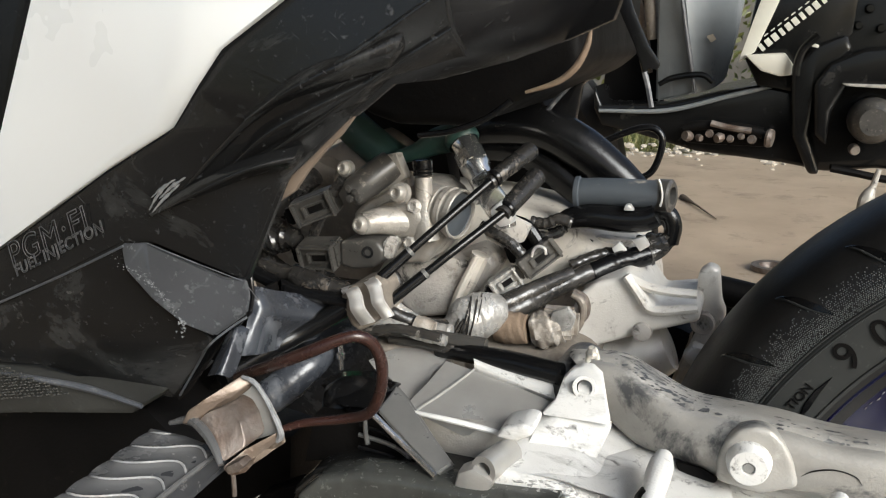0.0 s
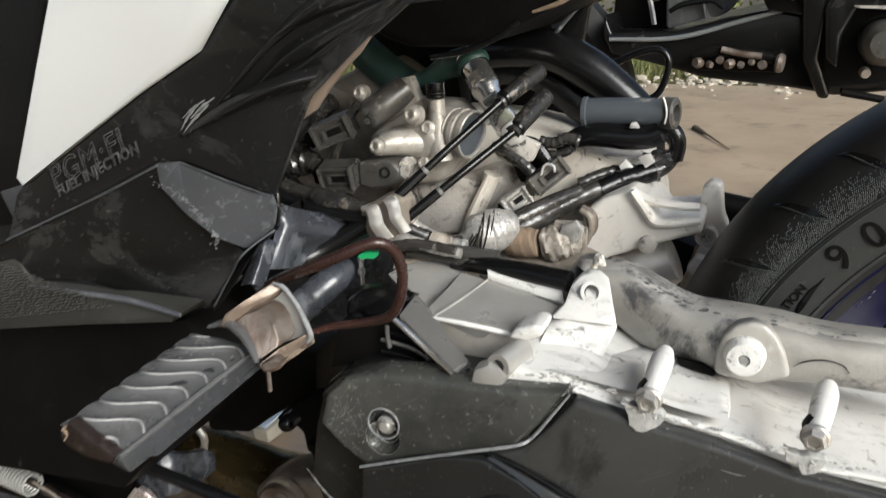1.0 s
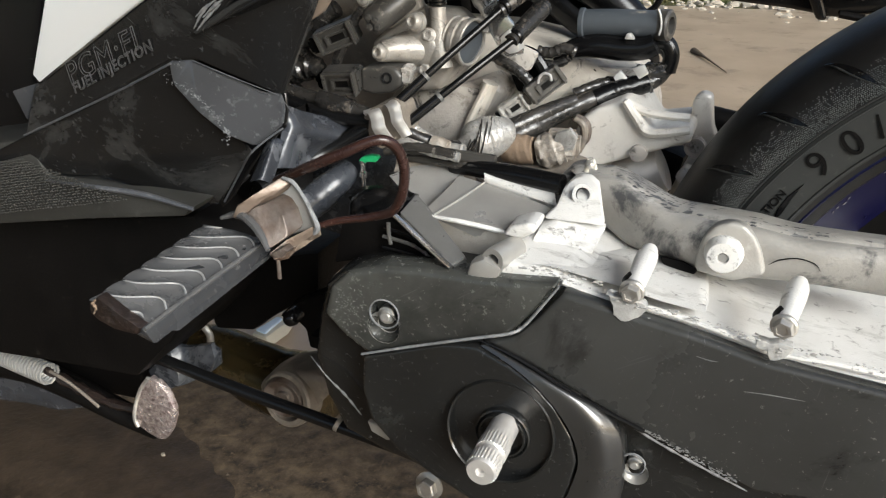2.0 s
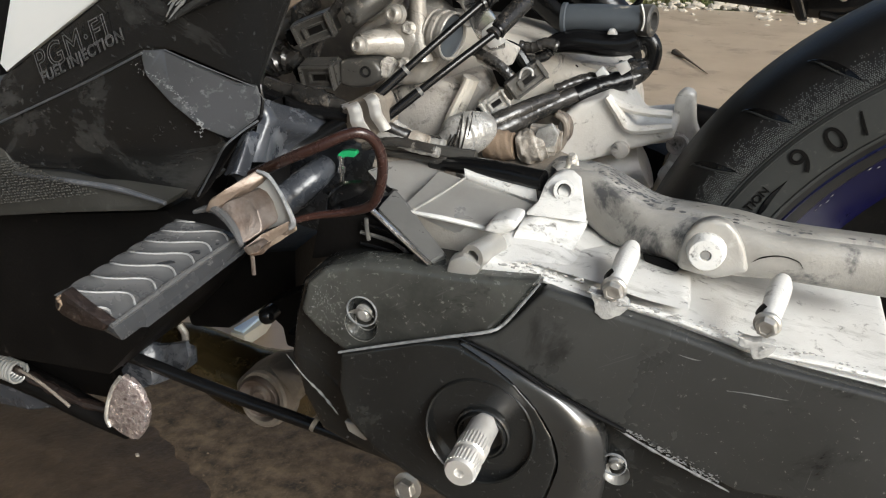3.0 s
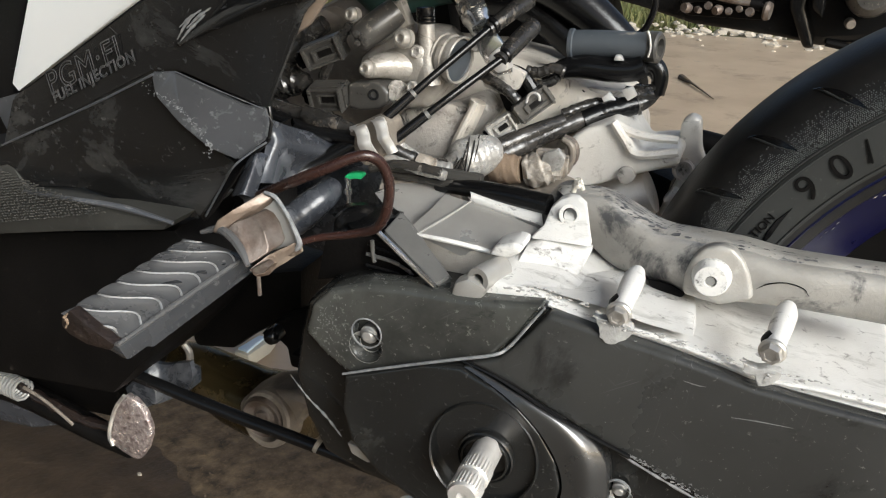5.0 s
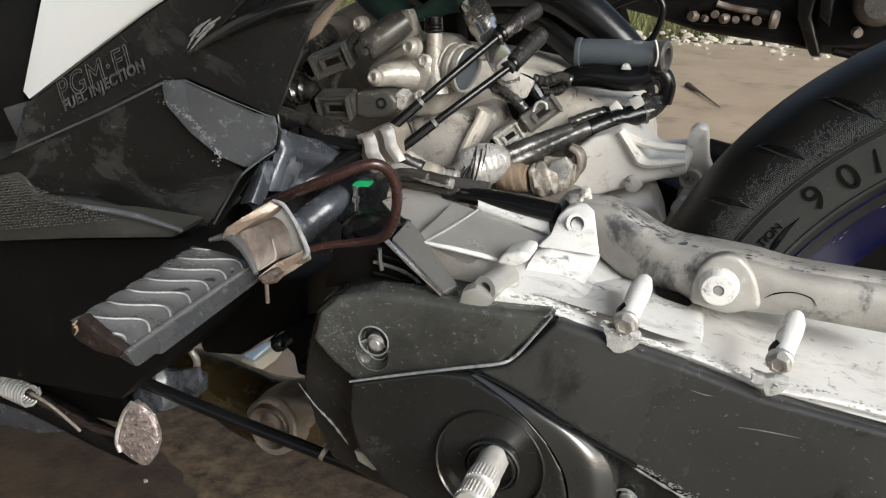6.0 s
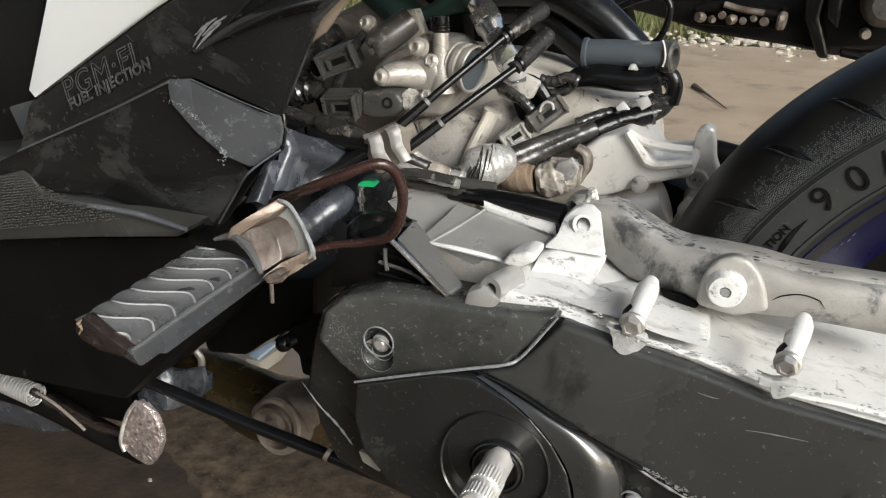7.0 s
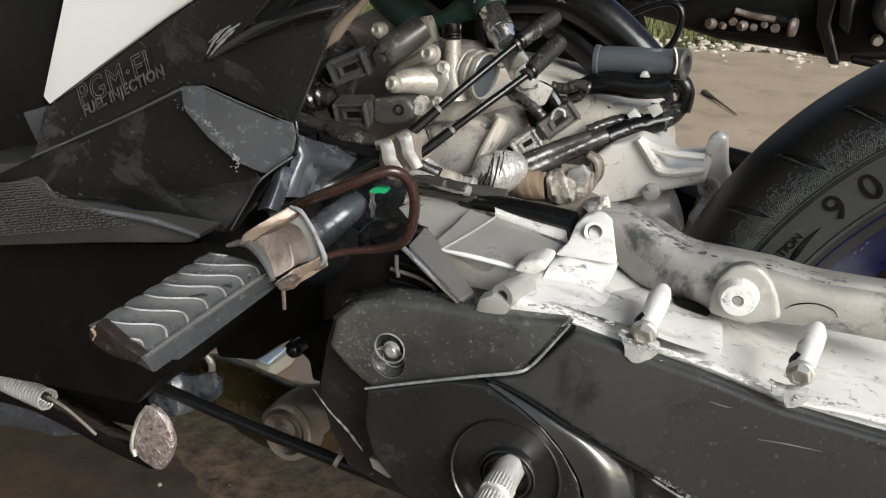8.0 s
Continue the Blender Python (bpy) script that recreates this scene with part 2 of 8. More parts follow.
M_FOIL = material("crinkled_silver_wrap", (0.42, 0.408, 0.385), 0.28, 0.4, second=(0.2, 0.19, 0.175), scale=120, mix=0.9, bump=0.5, fine=400, dust=(0.05, 0.047, 0.043), dusty=0.3, dust_scale=150)
M_WRAP = material("crumpled_tan_wrap", (0.32, 0.29, 0.25), 0.45, second=(0.1, 0.075, 0.055), scale=120, mix=0.95, bump=0.6, fine=400, dust=(0.6, 0.56, 0.5), dusty=0.34, dust_scale=80)
M_TAN = material("tan_cloth_tape", (0.17, 0.12, 0.08), 0.75, second=(0.1, 0.065, 0.042), scale=90, bump=0.3, dust=(0.4, 0.34, 0.27), dusty=0.3, dust_scale=80)
M_TANEDGE = material("dusty_tan_edge", (0.17, 0.13, 0.098), 0.6, second=(0.1, 0.072, 0.052), scale=40, bump=0.1)
M_PLUG = material("dusty_grey_connector", (0.034, 0.0325, 0.03), 0.3, second=(0.075, 0.07, 0.063), scale=90, bump=0.12, dust=(0.3, 0.265, 0.22), dusty=0.2, dust_scale=170)
M_GREEN = material("bright_green_cap", (0.02, 0.55, 0.2), 0.4, second=(0.02, 0.4, 0.15), scale=80, bump=0.02)
M_TEAL = material("teal_rubber_ring", (0.022, 0.06, 0.05), 0.45, second=(0.012, 0.03, 0.026), scale=80, bump=0.1, dust=(0.15, 0.16, 0.14), dusty=0.15, dust_scale=120)
M_BRONZE = material("bronze_exhaust", (0.085, 0.062, 0.026), 0.24, 0.75, second=(0.022, 0.016, 0.009), scale=25, bump=0.1, dust=(0.03, 0.022, 0.016), dusty=0.3, dust_scale=40)
M_REFLECT = material("worn_reflector_pad", (0.75, 0.66, 0.63), 0.28, 0.75, second=(0.13, 0.08, 0.075), scale=230, mix=1.0, bump=1.0, fine=420)
# Grimy black metal colour, also given to slabs that stand for shade.
M_DARK = material("black_metal_and_shade_fill", (0.0032, 0.003, 0.003), 0.5, second=(0.0075, 0.0066, 0.006), scale=40, bump=0.2, dust=(0.05, 0.042, 0.035), dusty=0.02, dust_scale=120, spec=0.08)
M_LETTER = material("grey_lettering", (0.055, 0.055, 0.057), 0.5, second=(0.02, 0.02, 0.02), scale=160, mix=0.9, bump=0.05)
M_SCRAPE = material("scraped_plastic", (0.2, 0.2, 0.2), 0.6, second=(0.06, 0.06, 0.06), scale=300, mix=0.9, bump=0.3)
M_CONCRETE = material("stained_concrete", (0.49, 0.382, 0.277), 0.33, second=(0.31, 0.233, 0.16), scale=3.5, mix=0.9, bump=0.1, fine=60, dust=(0.22, 0.165, 0.115), dusty=0.3, dust_scale=5, grime=(0.1, 0.075, 0.05), grimy=0.36, grime_scale=9)
M_STONE = material("pale_rubble", (0.36, 0.32, 0.26), 0.8, second=(0.26, 0.22, 0.17), scale=30, bump=0.4)
M_GRASS = material("grass", (0.09, 0.12, 0.03), 0.7, second=(0.17, 0.13, 0.06), scale=5, mix=0.9, bump=0.1, dust=(0.025, 0.03, 0.012), dusty=0.45, dust_scale=3)
M_HEDGE = material("hedge_leaves", (0.07, 0.1, 0.025), 0.5, second=(0.14, 0.13, 0.04), scale=4, mix=0.9, bump=0.05)
# Plaster of the added walls, kept dark so black parts reflect little.
M_WALL = material("dark_plaster", (0.2, 0.185, 0.165), 0.85, second=(0.12, 0.11, 0.1), scale=4, bump=0.2, fine=120)
M_TIN = material("corrugated_roof_sheet", (0.16, 0.16, 0.16), 0.55, 0.3, second=(0.1, 0.085, 0.07), scale=5, bump=0.1)
M_SHELL = material("glossy_black_shell", (0.0045, 0.0045, 0.0045), 0.2, second=(0.008, 0.008, 0.008), scale=20, bump=0.05, dust=(0.06, 0.054, 0.045), dusty=0.06, dust_scale=20, spec=0.3)
M_SMOKE = material("smoky_grey_guard", (0.12, 0.13, 0.133), 0.3, second=(0.24, 0.252, 0.252), scale=9, bump=0.05, dust=(0.28, 0.28, 0.28), dusty=0.22, dust_scale=12, spec=0.3, streak=(1, 1, 0.15))
M_CREAM = material("cream_decal", (0.5, 0.485, 0.42), 0.5, second=(0.4, 0.38, 0.32), scale=40, bump=0.02)
M_WORN = material("rubbed_bare_edge", (0.24, 0.245, 0.25), 0.45, second=(0.08, 0.082, 0.085), scale=220, mix=0.9, bump=0.2)
M_FLANK = material("polished_black_flank", (0.013, 0.013, 0.0127), 0.28, second=(0.02, 0.02, 0.0195), scale=14, bump=0.01, fine=900, spec=0.9, coat=0.3)
# Black cover greyed for the bright floor it reflects, plus dust specks.
M_COVERSHEEN = material("sheen_greyed_black_cover", (0.026, 0.0263, 0.025), 0.25, second=(0.052, 0.0525, 0.05), scale=8, bump=0.04, fine=900, dust=(0.2, 0.195, 0.18), dusty=0.06, dust_scale=320, speck=170, speck_colour=(0.24, 0.24, 0.23), scratch=0.5, grime=(0.012, 0.012, 0.0115), grimy=0.5, grime_scale=22)
M_HAZE = material("hazy_black_cover", (0.024, 0.0245, 0.023), 0.2, second=(0.066, 0.068, 0.062), scale=26, mix=0.9, bump=0.05, fine=700, dust=(0.16, 0.158, 0.145), dusty=0.18, dust_scale=240, speck=260, speck_colour=(0.24, 0.24, 0.22), scratch=0.4, grime=(0.01, 0.01, 0.0098), grimy=0.56, grime_scale=30)
M_SATIN = material("satin_dark_steel", (0.36, 0.355, 0.34), 0.33, 0.4, second=(0.22, 0.215, 0.205), scale=40, bump=0.08)
M_FRAME = material("dusty_blue_black_frame", (0.012, 0.0133, 0.0165), 0.24, second=(0.055, 0.06, 0.07), scale=16, mix=0.9, bump=0.2, fine=500, dust=(0.17, 0.178, 0.195), dusty=0.3, dust_scale=40, spec=0.6, scratch=0.8)
M_STRIP = material("dark_steel_strip", (0.2, 0.198, 0.19), 0.28, 0.5, second=(0.12, 0.118, 0.113), scale=40, bump=0.05, dust=(0.2, 0.195, 0.18), dusty=0.1, dust_scale=90)
M_GRIME = material("brown_grime", (0.2, 0.172, 0.142), 0.5, 0.2, second=(0.06, 0.048, 0.038), scale=50, bump=0.25, dust=(0.34, 0.3, 0.25), dusty=0.34, dust_scale=70)
M_BLUEWHITE = material("pale_blue_plastic", (0.45, 0.62, 0.8), 0.5, second=(0.7, 0.75, 0.8), scale=30, bump=0.02)


# ---- building helpers ----
def thing(name, at, label, category, group="", kind=""):
    ob = new(name)
    ob.empty_display_size = 0.05
    ob.location = at
    return tagged(ob, label, category, group, kind)


def finish(bm, name, mat, angle=35):
    me = bpy.data.meshes.new(name)
    bmesh.ops.recalc_face_normals(bm, faces=bm.faces[:])
    for f in bm.faces:
        f.smooth = True
    bm.to_mesh(me)
    bm.free()
    me.set_sharp_from_angle(angle=radians(angle))
    me.materials.append(mat)
    return me


def part(name, bm, mat, parent=None, label="", angle=35):
    ob = new(name, finish(bm, name, mat, angle))
    if parent:
        ob.parent = parent
        root = parent
        while root.parent:
            root = root.parent
        if not parent.parent:
            ob.matrix_parent_inverse = Matrix.Translation(root.location).inverted()
    if label:
        tagged(ob, label)
    return ob


def vec(p):
    return Vector(p)


def slab(pts, depth, bevel=0.002, seg=2, bm=None):
    """A plate: outline pts, pushed back by the vector depth, with rounded edges."""
    own = bmesh.new()
    a = [own.verts.new(p) for p in pts]
    b = [own.verts.new(vec(p) + vec(depth)) for p in pts]
    n = len(pts)
    own.faces.new(a)
    own.faces.new(b[::-1])
    for i in range(n):
        own.faces.new((a[i], b[i], b[(i + 1) % n], a[(i + 1) % n]))
    bmesh.ops.recalc_face_normals(own, faces=own.faces[:])
    if bevel:
        bmesh.ops.bevel(own, geom=own.edges[:], offset=bevel, segments=seg, affect="EDGES", profile=0.6, clamp_overlap=True)
    return merged(bm, own)


def merged(bm, own):
    if bm is None:
        return own
    me = bpy.data.meshes.new("tmp")
    own.to_mesh(me)
    own.free()
    bm.from_mesh(me)
    bpy.data.meshes.remove(me)
    return bm


def spline(pts, steps=6):
    p = [vec(q) for q in pts]
    if len(p) < 3:
        return p
    p = [p[0] * 2 - p[1]] + p + [p[-1] * 2 - p[-2]]
    out = []
    for i in range(1, len(p) - 2):
        for s in range(steps):
            t = s / steps
            a, b, c, d = p[i - 1], p[i], p[i + 1], p[i + 2]
            out.append(0.5 * (2 * b + (c - a) * t + (2 * a - 5 * b + 4 * c - d) * t * t + (3 * b - a - 3 * c + d) * t ** 3))
    return out + [p[-2]]


def tube(pts, r, n=12, steps=6, bm=None, wobble=0.0, cap=True):
    """A round rod or hose along a smooth line; r is one radius or one for each given point."""
    path = spline(pts, steps)
    m = len(path)
    radii = r if isinstance(r, (list, tuple)) else [r] * len(pts)
    bm = bm or bmesh.new()
    up, rings = None, []
    for i, c in enumerate(path):
        d = (path[min(i + 1, m - 1)] - path[max(i - 1, 0)]).normalized()
        up = (up - d * up.dot(d)).normalized() if up else d.orthogonal().normalized()
        side = d.cross(up)
        u = i / max(1, m - 1) * (len(radii) - 1)
        k = min(int(u), len(radii) - 2) if len(radii) > 1 else 0
        rad = radii[k] + (radii[min(k + 1, len(radii) - 1)] - radii[k]) * (u - k)
        if wobble:
            rad *= 1 + wobble * (noise.noise(c * 300) + 0.7 * math.sin(i * 2.3))
        rings.append([bm.verts.new(c + (up * math.cos(2 * math.pi * j / n) + side * math.sin(2 * math.pi * j / n)) * rad) for j in range(n)])
    for a, b in zip(rings, rings[1:]):
        for j in range(n):
            bm.faces.new((a[j], a[(j + 1) % n], b[(j + 1) % n], b[j]))
    if cap:
        bm.faces.new(rings[0][::-1])
        bm.faces.new(rings[-1])
    return bm


def taped(pts, r, pitch, ridge=0.12, n=20, steps=14, crumple=0.1, bm=None):
    """A bundle bound with tape: slanting overlapped turns and crumpled skin along a smooth line."""
    path = spline(pts, steps)
    radii = r if isinstance(r, (list, tuple)) else [r, r]
    bm = bm or bmesh.new()
    dense, run = [path[0]], [0.0]
    for a, b in zip(path, path[1:]):
        k = max(1, int((b - a).length / (pitch / 6)))
        for i in range(1, k + 1):
            dense.append(a + (b - a) * (i / k))
            run.append(run[-1] + (b - a).length / k)
    m, up, rings = len(dense), None, []
    for i, c in enumerate(dense):
        d = (dense[min(i + 3, m - 1)] - dense[max(i - 3, 0)]).normalized()
        up = (up - d * up.dot(d)).normalized() if up else d.orthogonal().normalized()
        side = d.cross(up)
        u = run[i] / run[-1] * (len(radii) - 1)
        k = min(int(u), len(radii) - 2)
        rad = radii[k] + (radii[k + 1] - radii[k]) * (u - k)
        ring = []
        for j in range(n):
            a = 2 * math.pi * j / n
            turn = (run[i] / pitch + 0.35 * math.sin(a + 0.8) + 0.25 * noise.noise(c * 120)) % 1.0
            saw = turn if turn < 0.75 else (1 - turn) * 3
            q = c + (up * math.cos(a) + side * math.sin(a)) * rad
            f = 1 + ridge * (saw - 0.4) + crumple * noise.noise(q * 260)
            ring.append(bm.verts.new(c + (q - c) * f))
        rings.append(ring)
    for a, b in zip(rings, rings[1:]):
        for j in range(n):
            bm.faces.new((a[j], a[(j + 1) % n], b[(j + 1) % n], b[j]))
    bm.faces.new(rings[0][::-1])
    bm.faces.new(rings[-1])
    return bm


def lathe(profile, at, axis, n=28, bm=None):
    """Turned part: profile of (radius, height) along axis from the point at."""
    bm = bm or bmesh.new()
    axis = vec(axis).normalized()
    u = axis.orthogonal().normalized()
    v = axis.cross(u)
    rings = []
    for r, h in profile:
        c = vec(at) + axis * h
        if r < 1e-5:
            rings.append([bm.verts.new(c)])
        else:
            rings.append([bm.verts.new(c + (u * math.cos(2 * math.pi * j / n) + v * math.sin(2 * math.pi * j / n)) * r) for j in range(n)])
    for a, b in zip(rings, rings[1:]):
        for j in range(n):
            k = (j + 1) % n
            if len(a) == 1 and len(b) == 1:
                continue
            if len(a) == 1:
                bm.faces.new((a[0], b[j], b[k]))
            elif len(b) == 1:
                bm.faces.new((a[j], b[0], a[k]))
            else:
                bm.faces.new((a[j], b[j], b[k], a[k]))
    return bm


def loft(rows, nu=8, nv=5, depth=(0, 0.004, 0), bm=None):
    """A smooth skin through rows of guide points, pushed back by the vector depth to give it thickness."""
    own = bmesh.new()
    curves = [spline(r, nu) for r in rows]
    n = len(curves[0])
    across = [spline([c[i] for c in curves], nv) for i in range(n)]
    m = len(across[0])
    vs = [[own.verts.new(p) for p in a] for a in across]
    fs = [own.faces.new((vs[i][j], vs[i + 1][j], vs[i + 1][j + 1], vs[i][j + 1])) for i in range(n - 1) for j in range(m - 1)]
    bmesh.ops.recalc_face_normals(own, faces=fs)
    ext = bmesh.ops.extrude_face_region(own, geom=fs, use_keep_orig=True)
    bmesh.ops.translate(own, verts=[g for g in ext["geom"] if isinstance(g, bmesh.types.BMVert)], vec=vec(depth))
    return merged(bm, own)


def cut(ob, cutter):
    """Takes the shape of the bmesh cutter out of the mesh of ob."""
    bmesh.ops.recalc_face_normals(cutter, faces=cutter.faces[:])
    me = bpy.data.meshes.new("cutter")
    cutter.to_mesh(me)
    cutter.free()
    tool = new("cutter", me)
    plain = bpy.data.objects.new("plain", ob.data)
    scene.collection.objects.link(plain)
    md = plain.modifiers.new("cut", "BOOLEAN")
    md.object, md.operation, md.solver = tool, "DIFFERENCE", "EXACT"
    done = bpy.data.meshes.new_from_object(plain.evaluated_get(bpy.context.evaluated_depsgraph_get()))
    done.name = ob.data.name
    bpy.data.objects.remove(plain)
    bpy.data.objects.remove(tool)
    bpy.data.meshes.remove(me)
    ob.data = done
    return ob


def block(size, m, bevel=0.001, bm=None, seg=2):
    own = bmesh.new()
    bmesh.ops.create_cube(own, size=1, matrix=m @ Matrix.Diagonal((*size, 1)))
    if bevel:
        bmesh.ops.bevel(own, geom=own.edges[:], offset=bevel, segments=seg, affect="EDGES", clamp_overlap=True)
    return merged(bm, own)


def facets(verts, faces, depth, bevel=0.0012, bm=None):
    """Folded sheet of flat facets, pushed back by the vector depth to give it thickness."""
    own = bmesh.new()
    vs = [own.verts.new(v) for v in verts]
    fs = [own.faces.new([vs[i] for i in f]) for f in faces]
    bmesh.ops.recalc_face_normals(own, faces=fs)
    ext = bmesh.ops.extrude_face_region(own, geom=fs, use_keep_orig=True)
    bmesh.ops.translate(own, verts=[g for g in ext["geom"] if isinstance(g, bmesh.types.BMVert)], vec=vec(depth))
    bmesh.ops.recalc_face_normals(own, faces=own.faces[:])
    if bevel:
        sharp = [e for e in own.edges if len(e.link_faces) == 2 and e.calc_face_angle(0) > 0.06]
        bmesh.ops.bevel(own, geom=sharp, offset=bevel, segments=2, affect="EDGES", clamp_overlap=True)
    return merged(bm, own)


def basis(at, x, y):
    """Matrix with its x along x and its y as near as can be along y."""
    x = vec(x).normalized()
    y = vec(y)
    y = (y - x * y.dot(x)).normalized()
    z = x.cross(y)
    m = Matrix((x, y, z)).transposed().to_4x4()
    m.translation = vec(at)
    return m


def hexhead(at, axis, flat, h, flange=0.0, bm=None):
    bm = bm or bmesh.new()
    if flange:
        lathe([(0, 0), (flange, 0), (flange, 0.0012), (flange * 0.85, 0.002), (0, 0.002)], at, axis, 20, bm)
    r = flat / 1.732
    lathe([(0, 0.001), (r, 0.001), (r, h - 0.0008), (r * 0.88, h), (r * 0.6, h), (r * 0.55, h - 0.0005), (0, h - 0.0005)], at, axis, 6, bm)
    return bm


OUT = Vector((0, -1, 0))     # towards the near side of the scooter
IN = Vector((0, 1, 0))
UP = Vector((0, 0, 1))

# ---- ground and unseen shelter that shapes the light ----
def plane_grid(x0, x1, y0, y1, z, nx, ny, rough, bm=None):
    bm = bm or bmesh.new()
    g = [[bm.verts.new((x0 + (x1 - x0) * i / nx, y0 + (y1 - y0) * j / ny, z + rough * noise.noise(Vector((x0 + (x1 - x0) * i / nx, y0 + (y1 - y0) * j / ny, 0)) * 1.7))) for j in range(ny + 1)] for i in range(nx + 1)]
    for i in range(nx):
        for j in range(ny):
            bm.faces.new((g[i][j], g[i + 1][j], g[i + 1][j + 1], g[i][j + 1]))
    return bm


ground = tagged(part("ground", plane_grid(-150, 150, -150, 150, -0.06, 60, 60, 0.02), M_GRASS), "grassy earth yard beyond the concrete floor", "ground", kind="structure")
bm = slab([(-3.2, -2.6, 0), (3.5, -2.6, 0), (3.5, 4.1, 0), (-3.2, 4.1, 0)], (0, 0, -0.1), 0.01)
floor = tagged(part("floor", bm, M_CONCRETE), "worn tan concrete workshop floor with oil stains", "floor", kind="structure")
# Unseen wall, added to dim light and reflections from the left.
bm = slab([(-3.2, -2.6, 0.0), (-3.2, -2.6, 2.7), (-3.2, 4.1, 2.7), (-3.2, 4.1, 0.0)], (-0.15, 0, 0), 0)
tagged(part("added_wall_west", bm, M_WALL), "unseen plain wall added to darken light from the left", "wall", kind="structure")
# Unseen roof, added to hold back sky light from above.
bm = bmesh.new()
slab([(-3.4, -2.8, 2.7), (0.7, -2.8, 2.7), (0.7, 3.2, 2.7), (-3.4, 3.2, 2.7)], (0, 0, 0.05), 0, bm=bm)
tagged(part("ceiling", bm, M_TIN), "unseen grey sheet roof added to cut sky light", "ceiling", kind="structure")

# Oily floor; its unseen near part is added to darken reflections.
bm = bmesh.new()
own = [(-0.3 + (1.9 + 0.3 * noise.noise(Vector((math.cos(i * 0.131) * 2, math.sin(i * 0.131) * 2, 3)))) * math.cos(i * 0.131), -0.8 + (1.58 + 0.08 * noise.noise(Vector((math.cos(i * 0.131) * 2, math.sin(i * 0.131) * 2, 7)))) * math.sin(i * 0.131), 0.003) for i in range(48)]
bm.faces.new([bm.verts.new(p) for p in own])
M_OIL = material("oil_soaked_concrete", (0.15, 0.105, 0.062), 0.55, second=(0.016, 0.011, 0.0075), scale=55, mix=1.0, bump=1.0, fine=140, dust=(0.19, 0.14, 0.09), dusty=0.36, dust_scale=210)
tagged(part("oil_stain", bm, M_OIL), "dark brown oil stain, widened unseen to darken reflections", "stain", kind="structure")
# Dark patch puts the shade under the stand into the floor colour.
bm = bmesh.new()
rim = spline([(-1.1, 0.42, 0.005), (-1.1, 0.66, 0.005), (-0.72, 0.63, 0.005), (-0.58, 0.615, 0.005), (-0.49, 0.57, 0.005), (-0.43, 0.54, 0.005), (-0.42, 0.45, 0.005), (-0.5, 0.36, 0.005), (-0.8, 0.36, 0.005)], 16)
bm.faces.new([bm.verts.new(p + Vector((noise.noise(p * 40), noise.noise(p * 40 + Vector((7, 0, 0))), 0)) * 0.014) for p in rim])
M_FLOORSHADE = material("oily_concrete_in_shade", (0.022, 0.015, 0.01), 0.4, second=(0.06, 0.041, 0.026), scale=40, mix=0.9, bump=0.8, fine=140, dust=(0.12, 0.088, 0.058), dusty=0.26, dust_scale=180)
tagged(part("floor_shade", bm, M_FLOORSHADE), "nearly black oily floor patch, darkened for shade under the stand", "oil patch", kind="structure")

# dirt crumbs strewn over the stained floor
grit = random.Random(9)
bm = bmesh.new()
for i in range(5200):
    c = Vector((grit.uniform(-0.62, 0.1), 0.3 + abs(grit.gauss(0, 0.2)), 0.003))
    if noise.noise(c * 11) < grit.uniform(-0.5, 0.25):
        continue
    r = grit.uniform(0.0003, 0.0009) * (1 + 1.6 * (grit.random() < 0.1))
    base = [bm.verts.new(c + Vector((math.cos(a + i), math.sin(a + i) * grit.uniform(0.6, 1), 0)) * r) for a in (0, 2.1, 4.2)]
    tip = bm.verts.new(c + Vector((0, 0, r * grit.uniform(0.6, 1.1))))
    for k in range(3):
        bm.faces.new((base[k], base[(k + 1) % 3], tip))
tagged(part("dirt_crumbs", bm, M_CRUMB), "brown dirt crumbs strewn on the stained floor", "dirt", kind="stuff")

# pale rubble along the floor's edge
rnd = random.Random(4)
bm = bmesh.new()
for i in range(260):
    own = bmesh.new()
    bmesh.ops.create_icosphere(own, subdivisions=1, radius=rnd.uniform(0.008, 0.022) * rnd.choice((1, 1, 1.7)))
    for v in own.verts:
        v.co *= rnd.uniform(0.7, 1.2)
        v.co.z *= 0.6
    bmesh.ops.translate(own, verts=own.verts[:], vec=(rnd.uniform(-1.2, 0.7), rnd.gauss(4.15, 0.16), -0.002))
    merged(bm, own)
tagged(part("rubble_strip", bm, M_STONE), "pale broken stones along the concrete edge", "rubble", kind="stuff")

# grass tufts past the edge
bm = bmesh.new()
for i in range(9000):
    x, y = rnd.uniform(-3.5, 2.5), 4.5 + abs(rnd.gauss(0, 1.3))
    h, a = rnd.uniform(0.03, 0.1), rnd.uniform(0, 6.28)
    dx, dy = math.cos(a) * 0.006, math.sin(a) * 0.006
    lx, ly = rnd.gauss(0, 0.05), rnd.gauss(0, 0.05)
    q = [bm.verts.new(c) for c in ((x - dx, y - dy, -0.06), (x + dx, y + dy, -0.06), (x + lx, y + ly, h))]
    bm.faces.new(q)
tagged(part("grass_tufts", bm, M_GRASS), "short green and yellow grass beyond the floor", "grass", kind="stuff")

# hedge and added wall beyond the grass: close the view, block low sky
bm = bmesh.new()
